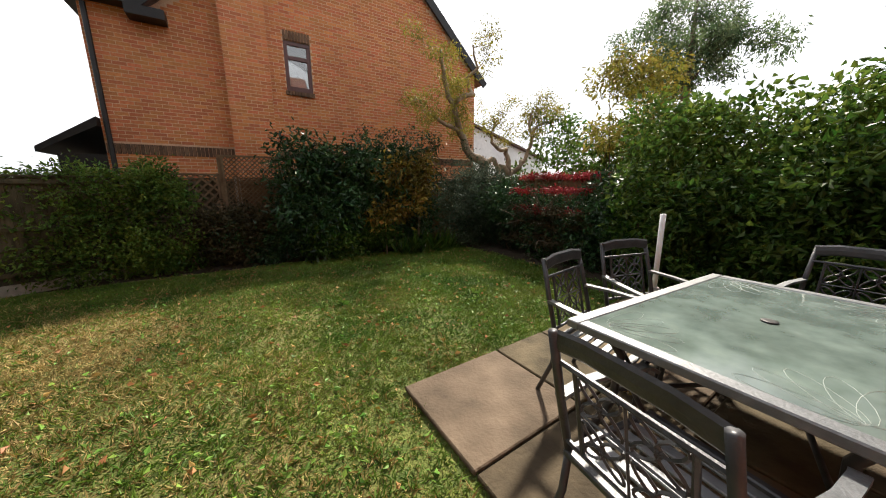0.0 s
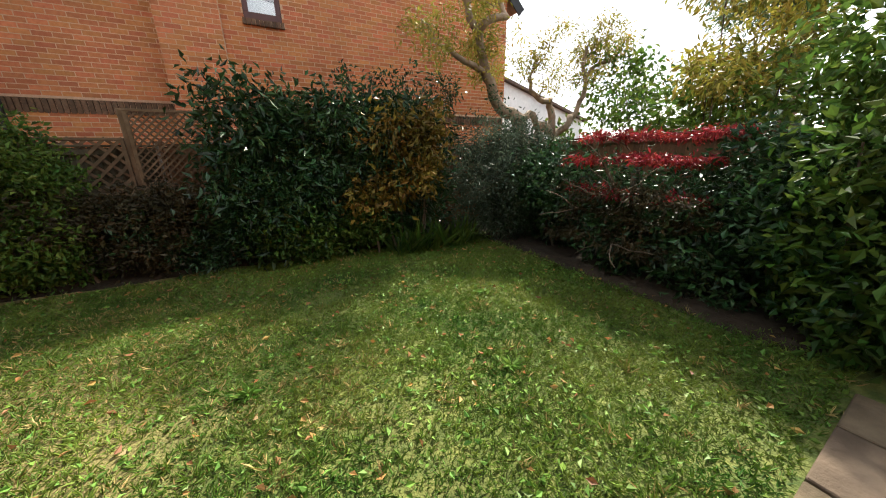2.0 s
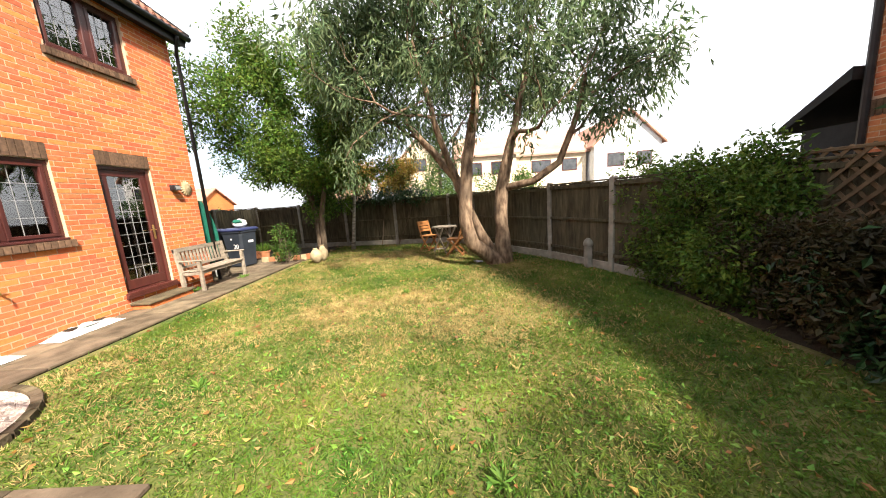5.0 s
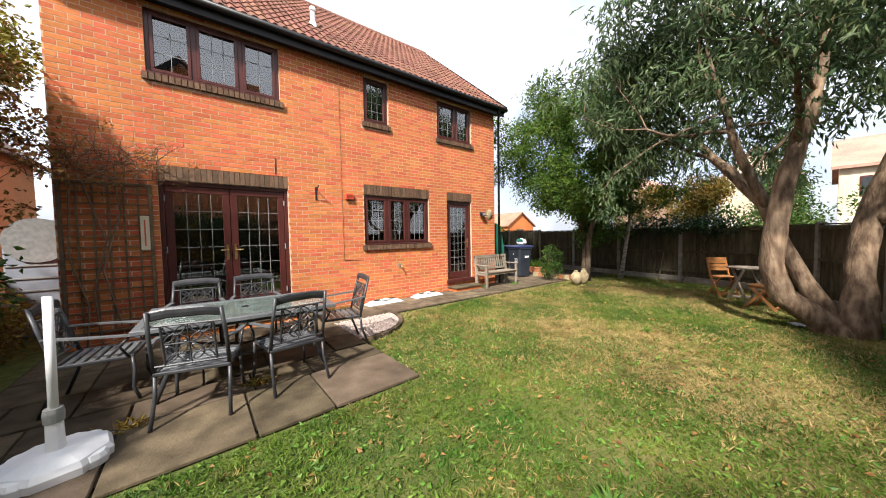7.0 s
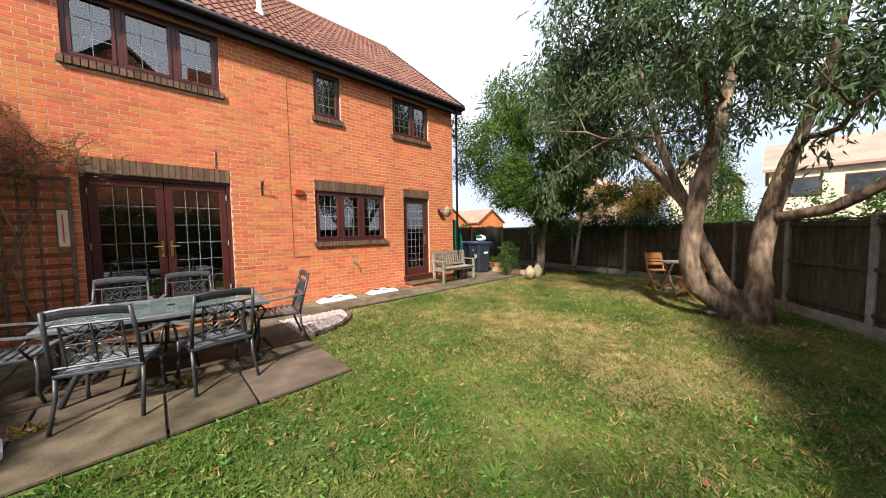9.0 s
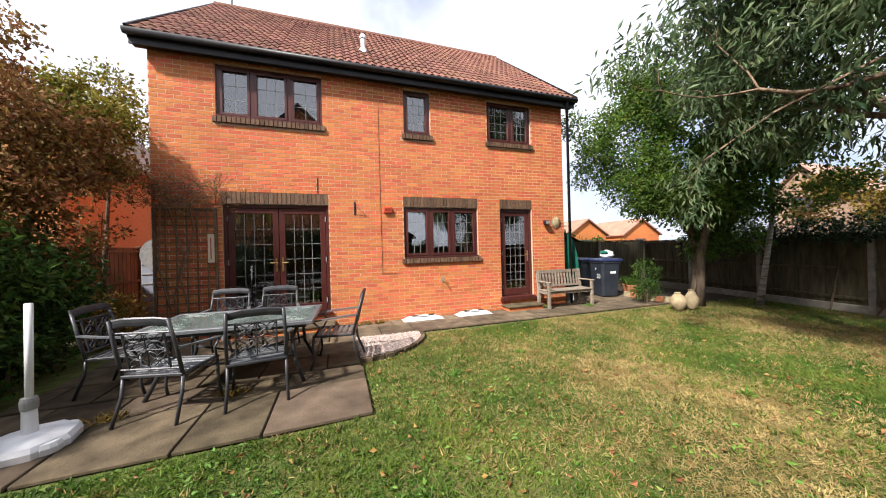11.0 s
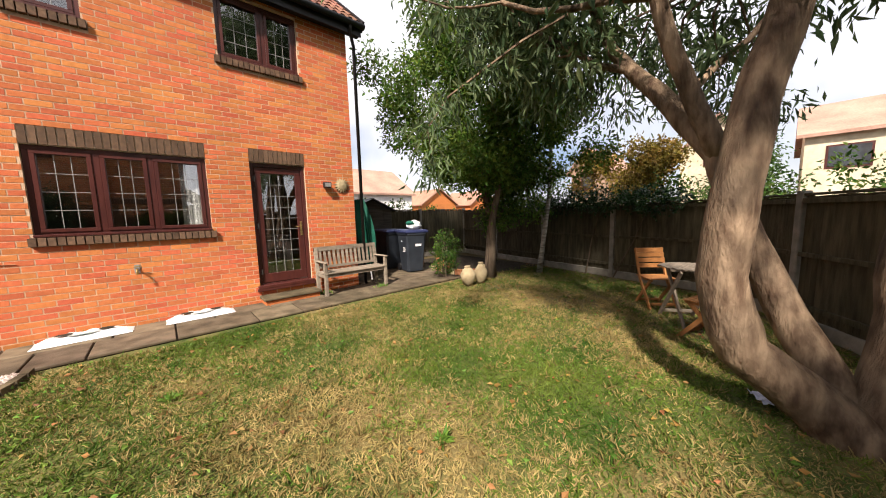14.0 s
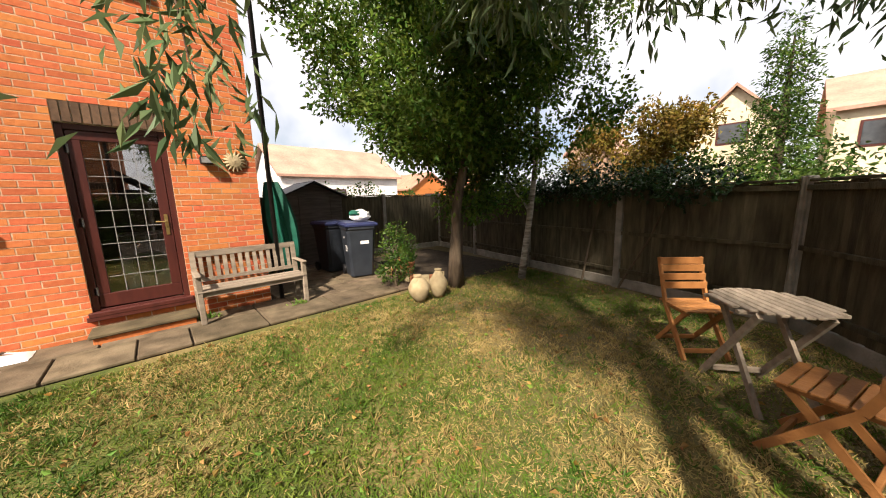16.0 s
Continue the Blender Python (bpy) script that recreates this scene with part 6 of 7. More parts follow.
for i in range(5):
    y = -0.13 + 0.083 * i
    part("seat_slat", boxes((-0.65, 0.65, y - 0.034, y + 0.034, 0.40, 0.422), bevel=0.005), TEAK_GREY, bench)
bm = bmesh.new()
plank_between(bm, (-0.65, -0.247, 0.83), (0.65, -0.247, 0.83), 0.035, 0.075)
part("top_rail", bm, TEAK_GREY, bench)
bm = bmesh.new()
plank_between(bm, (-0.59, -0.205, 0.485), (0.59, -0.205, 0.485), 0.03, 0.05)
part("lower_rail", bm, TEAK_GREY, bench)
for i in range(13):
    x = -0.54 + 0.09 * i
    bm = bmesh.new()
    plank_between(bm, (x, -0.208, 0.505), (x, -0.244, 0.80), 0.048, 0.012, (0, 1, 0))
    part("back_slat", bm, TEAK_GREY, bench)
part("front_rail", boxes((-0.59, 0.59, 0.18, 0.205, 0.335, 0.395), bevel=0.005), TEAK_GREY, bench)


# ---- bins, shed and odds beside the house ----
def digits(text, size, m, parent, material, name="number"):
    cu = bpy.data.curves.new(name, "FONT")
    cu.body, cu.size, cu.extrude, cu.align_x = text, size, 0.001, "CENTER"
    tmp = bpy.data.objects.new(name + "_text", cu)
    scene.collection.objects.link(tmp)
    bpy.context.view_layer.update()
    me = bpy.data.meshes.new_from_object(tmp.evaluated_get(bpy.context.evaluated_depsgraph_get()))
    bpy.data.objects.remove(tmp)
    me.materials.clear()
    me.materials.append(material)
    ob = new(name, me)
    ob.parent, ob.matrix_local = parent, m
    return ob


def wheelie_bin(m, label, numbered):
    b = thing("wheelie_bin", label, "bin", m)
    bm = bmesh.new()
    prof = [(0.22, 0.25, 0.03), (0.225, 0.26, 0.1), (0.27, 0.33, 0.92), (0.29, 0.35, 0.95), (0.29, 0.35, 1.0)]
    rings = []
    for hx, hy, z in prof:
        c = 0.05
        rings.append([bm.verts.new(p) for p in ((-hx + c, -hy, z), (hx - c, -hy, z), (hx, -hy + c, z), (hx, hy - c, z), (hx - c, hy, z), (-hx + c, hy, z), (-hx, hy - c, z), (-hx, -hy + c, z))])
    for a, c in zip(rings, rings[1:]):
        for k in range(8):
            bm.faces.new((a[k], a[(k + 1) % 8], c[(k + 1) % 8], c[k]))
    bm.faces.new(rings[0][::-1])
    bm.faces.new(rings[-1])
    part("body", bm, BIN, b)
    bm = bmesh.new()
    res = []
    for hx, hy, z in ((0.305, 0.365, 1.0), (0.31, 0.37, 1.03), (0.27, 0.33, 1.07)):
        res.append([bm.verts.new(p) for p in ((-hx, -hy, z), (hx, -hy, z), (hx, hy, z), (-hx, hy, z))])
    for a, c in zip(res, res[1:]):
        for k in range(4):
            bm.faces.new((a[k], a[(k + 1) % 4], c[(k + 1) % 4], c[k]))
    bm.faces.new(res[0][::-1])
    bm.faces.new(res[-1])
    part("lid", bm, BIN_LID, b, "dark blue lid")
    part("handle", tubes(([(-0.22, -0.38, 0.98), (0.22, -0.38, 0.98)], 0.015)), BIN, b)
    for sx in (-1, 1):
        w = part("wheel", lathe([(0.06, -0.025), (0.1, -0.02), (0.1, 0.02), (0.06, 0.025)], 16), BLACK_PAINT, b)
        w.matrix_local = pose(sx * 0.25, -0.27, 0.1, 0, 90, 0)
    if numbered:
        # number and mark on one side, paper label on the front
        digits("20", 0.17, pose(0.258, 0.12, 0.52, 90, 0, 90), b, WHITE)
        part("mark", lathe([(0.025, 0), (0.025, 0.002)], 12), WHITE, b).matrix_local = pose(0.268, 0.0, 0.78, 0, 86, 0)
        part("label", boxes((-0.13, 0.03, 0.309, 0.313, 0.66, 0.86)), WHITE, b, "white paper label")
    return b


wheelie_bin(pose(-1.62, -0.43, 0.034, 0, 0, -14), "dark blue-grey wheelie bin numbered 20", True)
wheelie_bin(pose(-1.45, -1.25, 0.034, 0, 0, 3), "dark wheelie bin standing behind another bin", False)
sack = thing("plastic_sack", "crumpled white and green plastic sack on the bin", "sack", pose(-1.68, -0.40, 1.108))
bm = bmesh.new()
bmesh.ops.create_icosphere(bm, subdivisions=3, radius=1)
for v in bm.verts:
    k = 1 + 0.25 * noise.noise(v.co * 2.3) + 0.1 * noise.noise(v.co * 6)
    v.co = Vector((v.co.x * 0.2 * k, v.co.y * 0.15 * k, max(0, (v.co.z + 0.85) * 0.12 * k)))
part("sack_body", bm, WHITE, sack)
bm = bmesh.new()
bmesh.ops.create_icosphere(bm, subdivisions=2, radius=1)
for v in bm.verts:
    k = 1 + 0.3 * noise.noise(v.co * 3)
    v.co = Vector((0.12 + v.co.x * 0.1 * k, 0.02 + v.co.y * 0.12 * k, 0.16 + v.co.z * 0.06 * k))
part("sack_fold", bm, GREEN_CLOTH, sack, "green printed fold")

shed = thing("garden_shed", "small dark timber shed with a pitched felt roof", "shed", pose(-1.42, -2.0, 0))
part("shed_floor", boxes((-0.66, 0.66, -1.25, 0.0, 0.0, 0.06)), CONCRETE, shed)
for i in range(12):
    z = 0.06 + 0.132 * i
    part("side_board", boxes((0.63, 0.655, -1.22, -0.02, z, z + 0.138), bevel=0.004), SHED_WOOD, shed)
    part("side_board", boxes((-0.655, -0.63, -1.22, -0.02, z, z + 0.138), bevel=0.004), SHED_WOOD, shed)
    for a, b in ((-0.63, -0.36), (0.36, 0.63)):
        part("front_board", boxes((a, b, -0.022, 0.004 * (i % 2), z, z + 0.138), bevel=0.004), SHED_WOOD, shed)
part("back", boxes((-0.63, 0.63, -1.24, -1.22, 0.06, 1.64)), SHED_WOOD, shed)
part("shed_door", boxes((-0.355, 0.355, -0.02, 0.006, 0.08, 1.66), bevel=0.004), SHED_WOOD, shed, "plain dark shed door")
part("door_latch", boxes((-0.32, -0.27, 0.007, 0.03, 0.9, 1.0), bevel=0.004), BLACK_PAINT, shed)
bm = bmesh.new()
v = [bm.verts.new(p) for p in ((-0.655, -0.005, 1.645), (0.655, -0.005, 1.645), (0, -0.005, 1.93), (-0.655, -0.03, 1.645), (0.655, -0.03, 1.645), (0, -0.03, 1.93))]
for f in ((0, 1, 2), (5, 4, 3), (0, 3, 4, 1), (1, 4, 5, 2), (2, 5, 3, 0)):
    bm.faces.new([v[i] for i in f])
part("shed_gable", bm, SHED_WOOD, shed)
bm = bmesh.new()
plank_between(bm, (-0.75, -0.6, 1.62), (0.02, -0.6, 1.965), 1.4, 0.03)
plank_between(bm, (0.75, -0.6, 1.62), (-0.02, -0.6, 1.965), 1.4, 0.03)
part("shed_roof", bm, BLACK_PAINT, shed, "black felt roof")

tarp = thing("green_parasol", "folded dark green parasol leaning at the house corner", "parasol", pose(-0.12, -0.25, 0.034))
bm = bmesh.new()
sec, rings = 14, []
for i in range(9):
    z = 0.25 + 1.55 * i / 8
    r = 0.17 * math.sin(math.pi * (0.12 + 0.8 * (1 - i / 8))) + 0.02
    rings.append([bm.verts.new((0.15 * (1 - i / 8) * -1.2 + (r * (1 + 0.3 * ((k % 2) * 2 - 1))) * math.cos(2 * math.pi * k / sec), (r * (1 + 0.3 * ((k % 2) * 2 - 1))) * math.sin(2 * math.pi * k / sec), z)) for k in range(sec)])
for a, b in zip(rings, rings[1:]):
    for k in range(sec):
        bm.faces.new((a[k], a[(k + 1) % sec], b[(k + 1) % sec], b[k]))
part("canopy", bm, GREEN_CLOTH, tarp)
part("pole", tubes(([(-0.22, 0, 0), (0.0, 0, 1.9)], 0.018)), WHITE, tarp)


def jar(name, label, prof, m, material):
    t = thing(name, label, "jar", m, "jars by the tree")
    part("body", lathe(prof, 20), material, t, smooth=True)
    n = prof[-1]
    part("rim", lathe([(n[0], n[1]), (n[0] + 0.012, n[1] + 0.01), (n[0] + 0.01, n[1] + 0.03), (n[0] - 0.01, n[1] + 0.03)], 16), material, t)
    part("ear", tubes(([(n[0], 0, n[1] - 0.01), (n[0] + 0.05, 0, n[1] - 0.03), (n[0] + 0.05, 0, n[1] - 0.09), (n[0] + 0.015, 0, n[1] - 0.12)], 0.01)), material, t)
    return t


jar("stone_jar", "rounded buff stoneware jar standing on the lawn edge", [(0.05, 0), (0.10, 0.05), (0.155, 0.16), (0.16, 0.24), (0.11, 0.33), (0.05, 0.38)], pose(-1.47, 1.71, 0, 4, 3, 40), STONE_POT)
jar("stone_jar", "taller pale stoneware jar standing on the lawn edge", [(0.045, 0), (0.09, 0.06), (0.14, 0.18), (0.14, 0.27), (0.08, 0.36), (0.045, 0.42)], pose(-1.78, 1.76, 0, -3, 2, 160), STONE_POT)

bed = thing("raised_border", "low sandy brick edging round the soil border", "edging", kind="structure")
bpts = [(-2.1, -0.2), (-2.05, 0.25), (-1.95, 0.6), (-2.05, 0.95), (-2.35, 1.15)]
for a, b in zip(bpts, bpts[1:]):
    for k in range(2):
        p, q = Vector((*a, 0.08)).lerp(Vector((*b, 0.08)), k / 2 + 0.02), Vector((*a, 0.08)).lerp(Vector((*b, 0.08)), k / 2 + 0.48)
        bm = bmesh.new()
        plank_between(bm, p, q, 0.1, 0.16)
        part("edging_block", bm, TERRACOTTA if k else STONE_POT, bed)
soil = bmesh.new()
soil_poly = [soil.verts.new((x, y, 0.012)) for x, y in ((-2.12, -1.9), (-2.1, -0.2), (-2.05, 0.25), (-1.97, 0.6), (-2.07, 0.95), (-2.4, 1.15), (-2.9, 1.3), (-4.6, 1.6), (-4.7, -2.0))]
soil.faces.new(soil_poly[::-1])
part("soil", soil, SOIL, bed)
for x, y, r, h in ((-2.6, -0.4, 0.15, 0.24), (-3.0, -0.9, 0.13, 0.2), (-2.45, 0.1, 0.12, 0.2)):
    pt = thing("plant_pot", "terracotta pot with a small plant in the border", "plant pot", pose(x, y, 0.012))
    part("pot", lathe([(r * 0.7, 0), (r, h), (r * 1.1, h), (r * 1.1, h + 0.03), (r * 0.9, h + 0.03)], 16), TERRACOTTA, pt)
    k = 60
    o = new("leaves", leaves_mesh("leaves", np.tile([0, 0, h + 0.01], (k, 1)) + rng.normal(size=(k, 3)) * [r * 0.4, r * 0.4, 0.0], rng.normal(size=(k, 3)) * [0.5, 0.5, 0.2] + [0, 0, 1], 0.3, 0.04, LEAF_MID))
    o.parent = pt
    tagged(o, kind="stuff")


# ---- folding table and chairs under the tree ----
def folding_chair(m, label):
    c = thing("folding_chair", label, "chair", m, "folding garden chairs")
    for sx in (-1, 1):
        bm = bmesh.new()
        plank_between(bm, (sx * 0.19, 0.24, 0.0), (sx * 0.19, -0.1, 0.43), 0.022, 0.045)
        plank_between(bm, (sx * 0.19, -0.1, 0.43), (sx * 0.19, -0.26, 0.86), 0.022, 0.042)
        part("back_leg", bm, TEAK, c)
        bm = bmesh.new()
        plank_between(bm, (sx * 0.165, -0.22, 0.0), (sx * 0.165, 0.17, 0.43), 0.022, 0.042)
        part("front_leg", bm, TEAK, c)
        part("seat_rail", boxes((sx * 0.165 - 0.011, sx * 0.165 + 0.011, -0.18, 0.2, 0.405, 0.435), bevel=0.003), TEAK, c)
    for i in range(6):
        y = -0.16 + i * 0.068
        part("seat_slat", boxes((-0.2, 0.2, y - 0.029, y + 0.029, 0.436, 0.452), bevel=0.003), TEAK, c)
    for z in (0.60, 0.68, 0.76, 0.83):
        y = -0.1 - (z - 0.43) * 0.372 + 0.028
        part("back_slat", boxes((-0.2, 0.2, y - 0.008, y + 0.006, z - 0.034, z + 0.034), bevel=0.003), TEAK, c)
    part("stretcher", boxes((-0.165, 0.165, -0.185, -0.16, 0.03, 0.07), bevel=0.003), TEAK, c)
    part("stretcher", boxes((-0.19, 0.19, 0.17, 0.195, 0.05, 0.09), bevel=0.003), TEAK, c)
    return c


folding_chair(pose(-2.38, 4.75, 0, 0, 0, -48), "orange-brown slatted wooden folding chair facing a round table")
folding_chair(pose(-1.3, 5.55, 0, 0, 0, 165), "orange-brown wooden folding chair beside a round table")
ft = thing("folding_table", "weathered round slatted folding garden table", "table", pose(-1.84, 5.24, 0, 0, 0, 35))
for i in range(11):
    y = -0.29 + i * 0.058
    h = math.sqrt(max(0.001, 0.325 ** 2 - y * y))
    part("top_slat", boxes((-h, h, y - 0.025, y + 0.025, 0.715, 0.733), bevel=0.004), TEAK_GREY, ft)
part("batten", boxes((-0.2, -0.16, -0.3, 0.3, 0.69, 0.714), (0.16, 0.2, -0.3, 0.3, 0.69, 0.714), bevel=0.003), TEAK_GREY, ft)
for sy, off in ((-1, 0.0), (1, 0.0)):
    bm = bmesh.new()
    plank_between(bm, (-0.3, sy * 0.2, 0), (0.22, sy * 0.2, 0.69), 0.025, 0.045)
    part("leg", bm, TEAK_GREY, ft)
    bm = bmesh.new()
    plank_between(bm, (0.3, sy * 0.17, 0), (-0.22, sy * 0.17, 0.69), 0.025, 0.045)
    part("leg", bm, TEAK_GREY, ft)
part("leg_stretcher", boxes((-0.27, -0.24, -0.2, 0.2, 0.05, 0.09), bevel=0.003), TEAK_GREY, ft)

# ---- bags and small things ----
BAG_PRINT = mat("bag_print", (0.10, 0.22, 0.20), (0.75, 0.77, 0.76), 9, 0.45, 0.1, 40)


def grow_bag(x0, x1, y0, y1):
    b = thing("compost_bag", "flat white compost bag lying by the wall", "bag", pose((x0 + x1) / 2, (y0 + y1) / 2, 0.036), "compost bags")
    bm = bmesh.new()
    bmesh.ops.create_grid(bm, x_segments=24, y_segments=10, size=0.5)
    for v in bm.verts:
        ex, ey = abs(v.co.x) * 2, abs(v.co.y) * 2
        z = 0.075 * (1 - ex ** 4) * (1 - ey ** 4) * (1 + 0.5 * noise.noise(v.co * 7)) + 0.004
        v.co = Vector((v.co.x * (x1 - x0) * (1 + 0.04 * noise.noise(v.co * 3)), v.co.y * (y1 - y0), z))
    part("bag_skin", bm, WHITE, b, smooth=True)
    w = (x1 - x0)
    for k in (-0.22, 0.2):
        bm = bmesh.new()
        bmesh.ops.create_circle(bm, cap_ends=True, segments=14, radius=0.08)
        for v in bm.verts:
            v.co = Vector((v.co.x + k * w, v.co.y * 0.7, 0.088 + 0.006 * noise.noise(v.co * 20)))
        part("planting_hole", bm, SOIL, b)
    bm = bmesh.new()
    bmesh.ops.create_circle(bm, cap_ends=True, segments=12, radius=0.1)
    for v in bm.verts:
        v.co = Vector((v.co.x * 1.4, v.co.y * 0.5 + 0.07, 0.083))
    part("print", bm, BAG_PRINT, b, "faded green print")
    return b


grow_bag(3.52, 4.38, 0.06, 0.36)
grow_bag(2.38, 3.2, 0.06, 0.36)
litter = thing("litter_wrapper", "crumpled pale blue plastic wrapper on the ground", "litter", pose(-0.13, 6.0, 0.012, 0, 0, 30))
bm = bmesh.new()
bmesh.ops.create_grid(bm, x_segments=8, y_segments=6, size=0.5)
for v in bm.verts:
    v.co = Vector((v.co.x * 0.2, v.co.y * 0.12, 0.02 + 0.035 * noise.noise(v.co * 5)))
part("film", bm, mat("pale_blue_film", (0.45, 0.5, 0.65), (0.65, 0.68, 0.78), 12, 0.35, 0.2, 40), litter)
random.seed(44)
for x, y in ((5.35, 0.25), (5.1, 0.15), (4.85, 0.2), (3.95, 0.12), (0.95, 0.25), (-0.1, 0.55), (7.6, 2.9), (6.7, 2.75)):
    wd = thing("path_weed", "small weed growing in a paving joint", "weed", pose(x, y, 0.03))
    k = 40
    o = new("leaves", leaves_mesh("leaves", rng.normal(size=(k, 3)) * [0.06, 0.04, 0], rng.normal(size=(k, 3)) * [0.8, 0.8, 0.2] + [0, 0, 0.8], 0.09, 0.02, LEAF_OCHRE if x > 4 else WEED))
    o.parent = wd
    tagged(o, kind="stuff")

# ---- fittings on the house wall ----
alarm = thing("alarm_box", "red plastic alarm box on the brick wall", "alarm box", pose(4.6, 0.002, 2.34))
part("case", boxes((-0.085, 0.085, 0, 0.06, -0.065, 0.065), bevel=0.012), RED_PLASTIC, alarm)
part("grille", boxes(*[(-0.06, 0.06, 0.061, 0.064, z, z + 0.006) for z in (-0.03, -0.012, 0.006, 0.024)]), mat("dark_red", (0.22, 0.03, 0.02), (0.28, 0.04, 0.03), 6, 0.6, 0), alarm)
hook = thing("hanging_bracket", "black iron hanging-basket bracket on the wall", "bracket", pose(5.26, 0.002, 2.36))
part("plate", boxes((-0.015, 0.015, 0, 0.012, -0.13, 0.13), bevel=0.003), BLACK_PAINT, hook)
part("arm", tubes(([(0, 0.01, 0.1), (0, 0.16, 0.11), (0, 0.2, 0.14)], 0.008), ([(0, 0.01, -0.1), (0, 0.14, 0.1)], 0.006)), BLACK_PAINT, hook)
tap = thing("garden_tap", "brass garden tap on the brick wall", "tap", pose(3.42, 0.002, 0.82))
part("back_plate", boxes((-0.03, 0.03, 0, 0.012, -0.06, 0.06), bevel=0.006), LEAD, tap)
part("spout", tubes(([(0, 0.01, 0), (0, 0.09, 0), (0, 0.11, -0.02), (0, 0.11, -0.07)], 0.012)), BRASS, tap, smooth=True)
part("tap_handle", boxes((-0.035, 0.035, 0.06, 0.075, 0.03, 0.045), bevel=0.004), BRASS, tap)
cable = thing("wall_cable", "thin brown cable running down the brick wall", "cable")
part("cable_run", tubes(([(4.75, 0.008, 4.96), (4.75, 0.008, 3.0), (4.74, 0.008, 1.02), (4.42, 0.008, 1.01)], 0.006), sides=6), TERRACOTTA, cable)
aerial = thing("wall_cable", "short dark cable above the French doors", "cable")
part("cable_run", tubes(([(5.95, 0.008, 2.95), (5.96, 0.012, 2.66)], 0.007), sides=6), BLACK_PAINT, aerial)
lamp = thing("wall_lamp", "small black outdoor wall lamp", "lamp", pose(0.70, 0.002, 2.09))
part("mount", boxes((-0.05, 0.05, 0, 0.03, -0.05, 0.05), bevel=0.008), BLACK_PAINT, lamp)
part("head", boxes((-0.07, 0.07, 0.04, 0.13, -0.06, 0.04), bevel=0.012), BLACK_PAINT, lamp)
part("lens", boxes((-0.055, 0.055, 0.131, 0.136, -0.045, 0.025)), LEAD, lamp)
face = thing("sun_plaque", "pale stone sun plaque on the brick wall", "plaque", pose(0.38, 0.004, 2.09))
bm = bmesh.new()
n = 32
ctr = bm.verts.new((0, 0.06, 0))
inner = [bm.verts.new((0.075 * math.cos(2 * math.pi * k / n), 0.045, 0.075 * math.sin(2 * math.pi * k / n))) for k in range(n)]
outer = [bm.verts.new(((0.15 if k % 2 else 0.10) * math.cos(2 * math.pi * k / n), 0.02, (0.15 if k % 2 else 0.10) * math.sin(2 * math.pi * k / n))) for k in range(n)]
rim = [bm.verts.new((v.co.x, 0, v.co.z)) for v in outer]
for k in range(n):
    q = (k + 1) % n
    bm.faces.new((ctr, inner[q], inner[k]))
    bm.faces.new((inner[k], inner[q], outer[q], outer[k]))
    bm.faces.new((outer[k], outer[q], rim[q], rim[k]))
part("plaque_body", bm, STONE_POT, face)
thermo = thing("thermometer", "long white garden thermometer on the trellis", "thermometer", pose(7.71, 0.052, 1.62))
part("board", boxes((-0.05, 0.05, 0, 0.015, -0.26, 0.24), bevel=0.006), CREAM, thermo)
part("tube", boxes((-0.008, 0.008, 0.016, 0.02, -0.2, 0.18)), RED_PLASTIC, thermo)

# ---- seen through the panes ----
wm = thing("washing_machine", "white front-loading washing machine inside the back door", "washing machine", pose(1.42, -1.0, 0.272))
part("cabinet", boxes((-0.3, 0.3, -0.55, 0, 0, 0.85), bevel=0.012), WHITE, wm)
pm = part("porthole", lathe([(0.17, 0), (0.19, 0.015), (0.17, 0.03), (0.13, 0.035), (0.05, 0.03)], 20), LEAD, wm)
pm.matrix_local = pose(0, 0.001, 0.42, -90, 0, 0)
part("control_panel", boxes((-0.29, 0.29, 0.001, 0.008, 0.72, 0.83)), LEAD, wm)
# the bedroom sheet is added: its white replaces sky reflected in the panes
for x0, x1, z0, z1, lb in ((2.62, 2.85, 1.34, 2.38, "pale curtain at the kitchen window"), (1.12, 1.3, 4.0, 4.92, "pale curtain at the bathroom window"), (5.89, 7.55, 4.0, 4.91, "added white sheet in place of sky reflection at the bedroom window")):
    cu = thing("curtain", lb, "curtain")
    bm = bmesh.new()
    k = max(6, int((x1 - x0) / 0.035))
    top = [bm.verts.new((x0 + (x1 - x0) * i / k, -0.25 + 0.018 * math.sin(i * 1.9), z1)) for i in range(k + 1)]
    bot = [bm.verts.new((x0 + (x1 - x0) * i / k, -0.25 + 0.022 * math.sin(i * 1.9), z0)) for i in range(k + 1)]
    for i in range(k):
        bm.faces.new((top[i], top[i + 1], bot[i + 1], bot[i]))
    part("cloth", bm, CURTAIN, cu, smooth=True)
east_shed = thing("storage_shed", "grey-blue plastic storage shed beside the house", "shed", pose(9.1, -1.5, 0))
part("shed_body", boxes((-0.35, 0.35, -0.8, 0, 0, 1.55), bevel=0.02), mat("grey_blue_plastic", (0.22, 0.25, 0.30), (0.30, 0.33, 0.38), 4, 0.5, 0.1, 40), east_shed)
for i in range(7):
    part("rib", boxes((-0.34, 0.34, 0.001, 0.015, 0.12 + i * 0.2, 0.15 + i * 0.2), bevel=0.004), LEAD, east_shed)
bm = bmesh.new()
tube(bm, [(0, -0.82, 1.53), (0, 0.03, 1.53)], 0.355, 16)
part("arched_lid", bm, LEAD, east_shed)
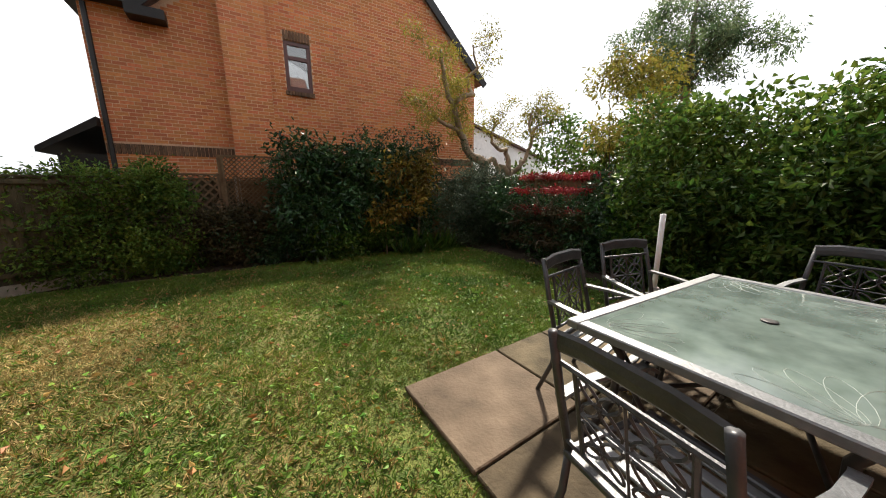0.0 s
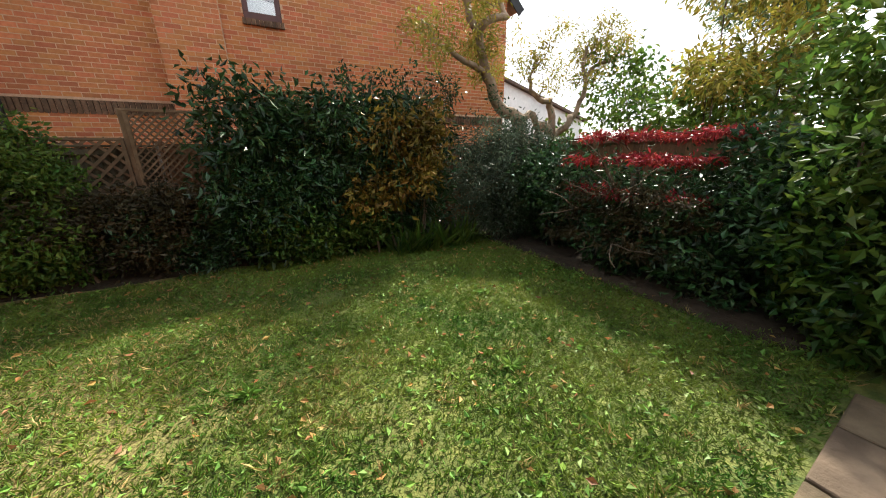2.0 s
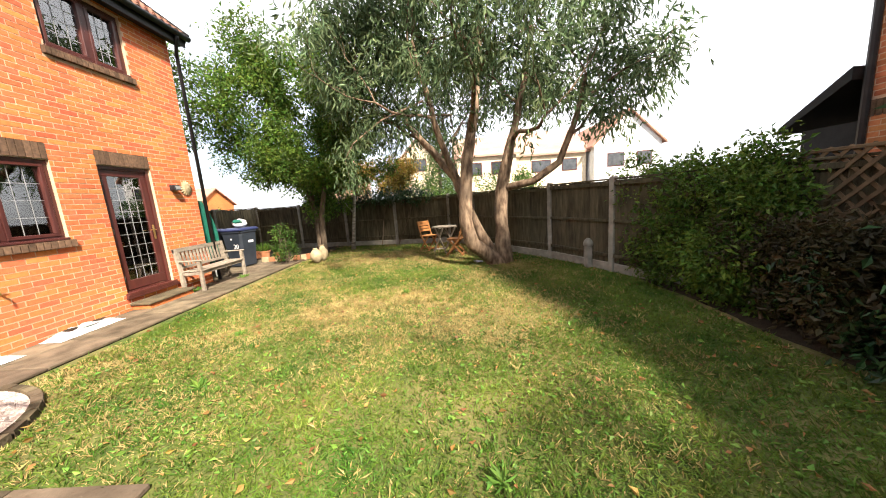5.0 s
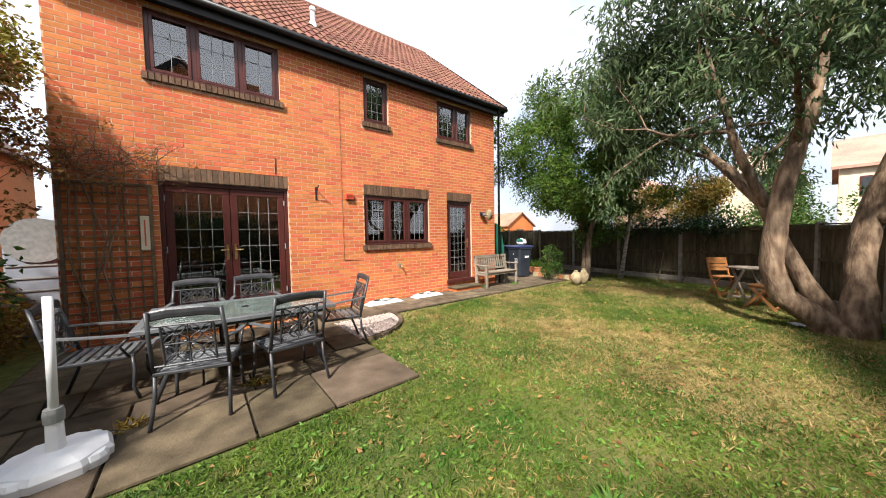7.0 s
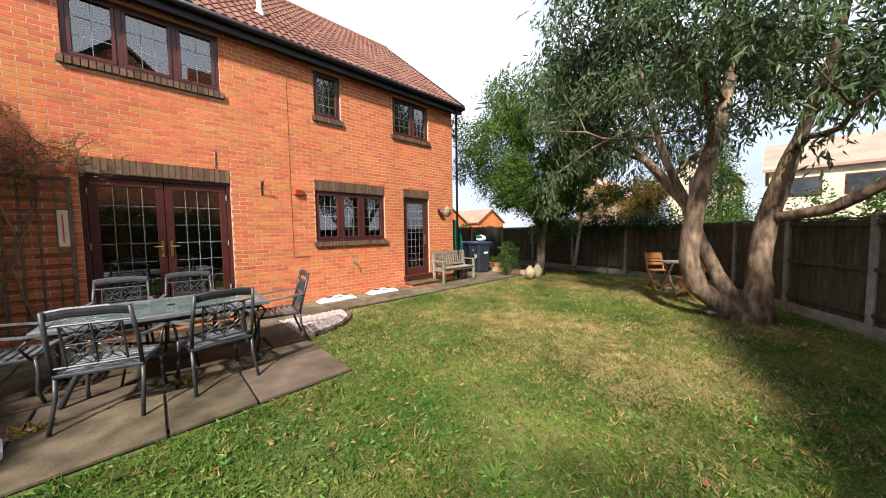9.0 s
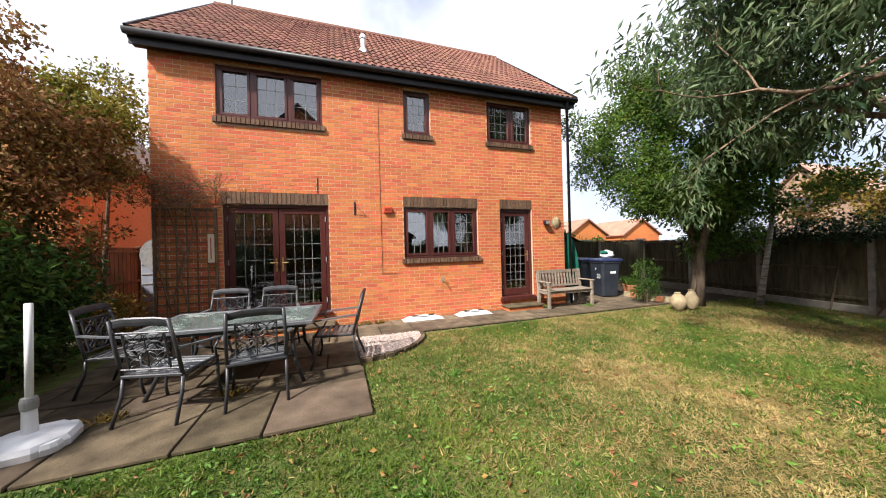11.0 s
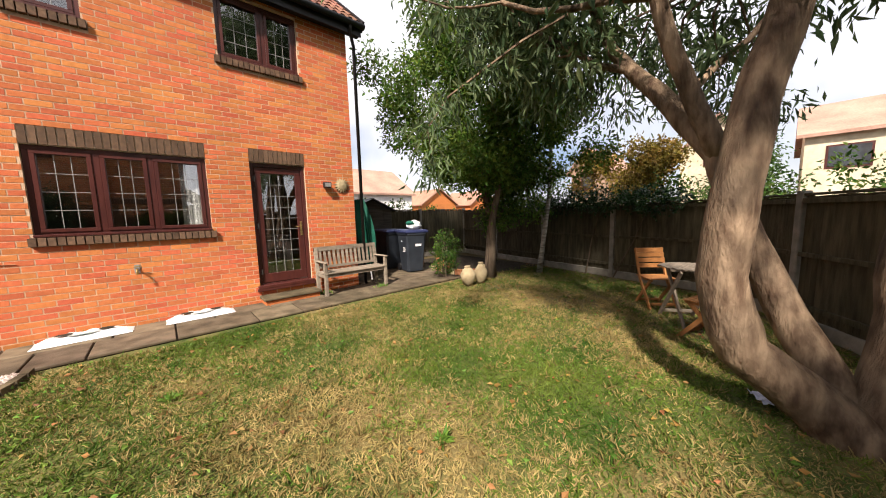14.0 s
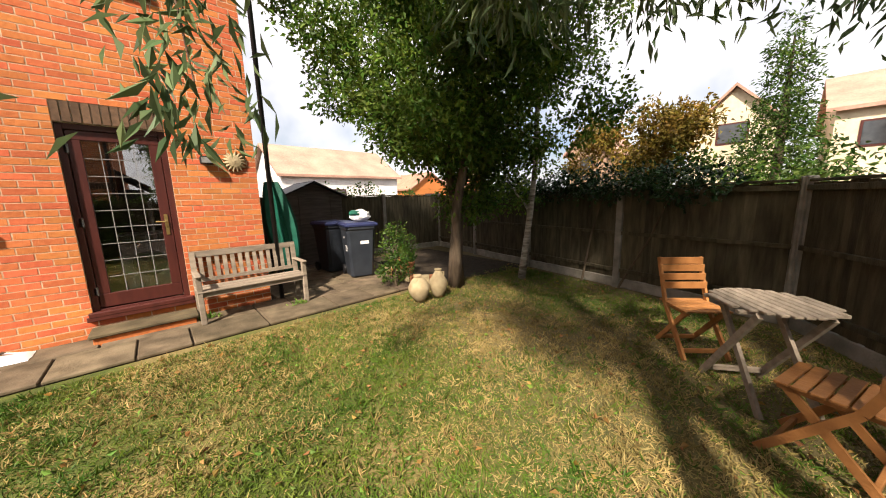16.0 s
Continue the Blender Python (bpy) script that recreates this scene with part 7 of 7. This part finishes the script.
# gravel stones and the curved edging
random.seed(3)
stone = []
for _ in range(900):
    a, r = random.uniform(0, math.pi / 2), 1.06 * math.sqrt(random.random())
    stone.append((5.34 - r * math.cos(a), 1.08 + r * math.sin(a)))
sv, sf = [], []
for x, y in stone:
    s = random.uniform(0.012, 0.024)
    i = len(sv)
    sv += [(x - s, y, 0.034), (x + s, y, 0.034), (x, y - s, 0.034), (x, y + s, 0.034), (x + 0.3 * s, y - 0.2 * s, 0.034 + s * 0.8), (x, y, 0.028)]
    sf += [(i, i + 2, i + 4), (i + 2, i + 1, i + 4), (i + 1, i + 3, i + 4), (i + 3, i, i + 4)]
me = bpy.data.meshes.new("stones")
me.from_pydata(sv, [], sf)
me.materials.append(GRAVEL)
st = new("stones", me)
st.parent = grav
tagged(st, kind="stuff")
for i in range(11):
    a0, a1 = math.pi / 2 * i / 11 + 0.01, math.pi / 2 * (i + 1) / 11 - 0.01
    bm = bmesh.new()
    plank_between(bm, (5.34 - 1.12 * math.cos(a0), 1.08 + 1.12 * math.sin(a0), 0.02), (5.34 - 1.12 * math.cos(a1), 1.08 + 1.12 * math.sin(a1), 0.02), 0.07, 0.07)
    part("edging_stone", bm, SLAB, grav)
# ---- small pieces: bricks, tiles, slabs ----
for wall_ob, single, face, out, material in BRICK_JOBS:
    me = quads_mesh("brick", [(0, 0.215, 0, 0.066, 0.0, -out * 0.012)], material)
    for x, z, lift in single:
        ob = new("brick", me)
        ob.location = (x, face + out * lift, z)
        ob.parent = wall_ob
joined_tiles = []
for p, j in TILE_JOBS:
    if j < 10:
        ob = new("tile", tile_me)
        ob.matrix_world = Matrix.Translation(p) @ TILE_M
        ob.parent = roof
    else:
        joined_tiles.append(p)
tv = np.array([v.co[:] for v in tile_me.vertices]) @ np.array(TILE_M.to_3x3()).T
tf = np.array([pl.vertices[:] for pl in tile_me.polygons])
allv = np.concatenate([tv + np.array(p) for p in joined_tiles])
allf = np.concatenate([tf + i * len(tv) for i in range(len(joined_tiles))])
me = bpy.data.meshes.new("upper_tiles")
me.from_pydata(allv.tolist(), [], allf.tolist())
me.materials.append(TILE)
up_tiles = new("upper_tiles", me)
up_tiles.parent = roof
tagged(up_tiles, kind="stuff")
for x0, x1, y0, y1, m in SLAB_JOBS:
    bm = bmesh.new()
    box(bm, 0, x1 - x0, 0, y1 - y0, 0.0, 0.034 + 0.004 * noise.noise(Vector((x0 * 3, y0 * 3, 0))), bevel=0.007)
    if x0 > 5.3:
        # the terrace widens slowly away from the path
        for v in bm.verts:
            v.co.y += 0.04 * (x0 + v.co.x - 5.32) * (y0 + v.co.y) / 3.7
    ob = part("slab", bm, m, patio)
    ob.location = (x0, y0, 0.0)
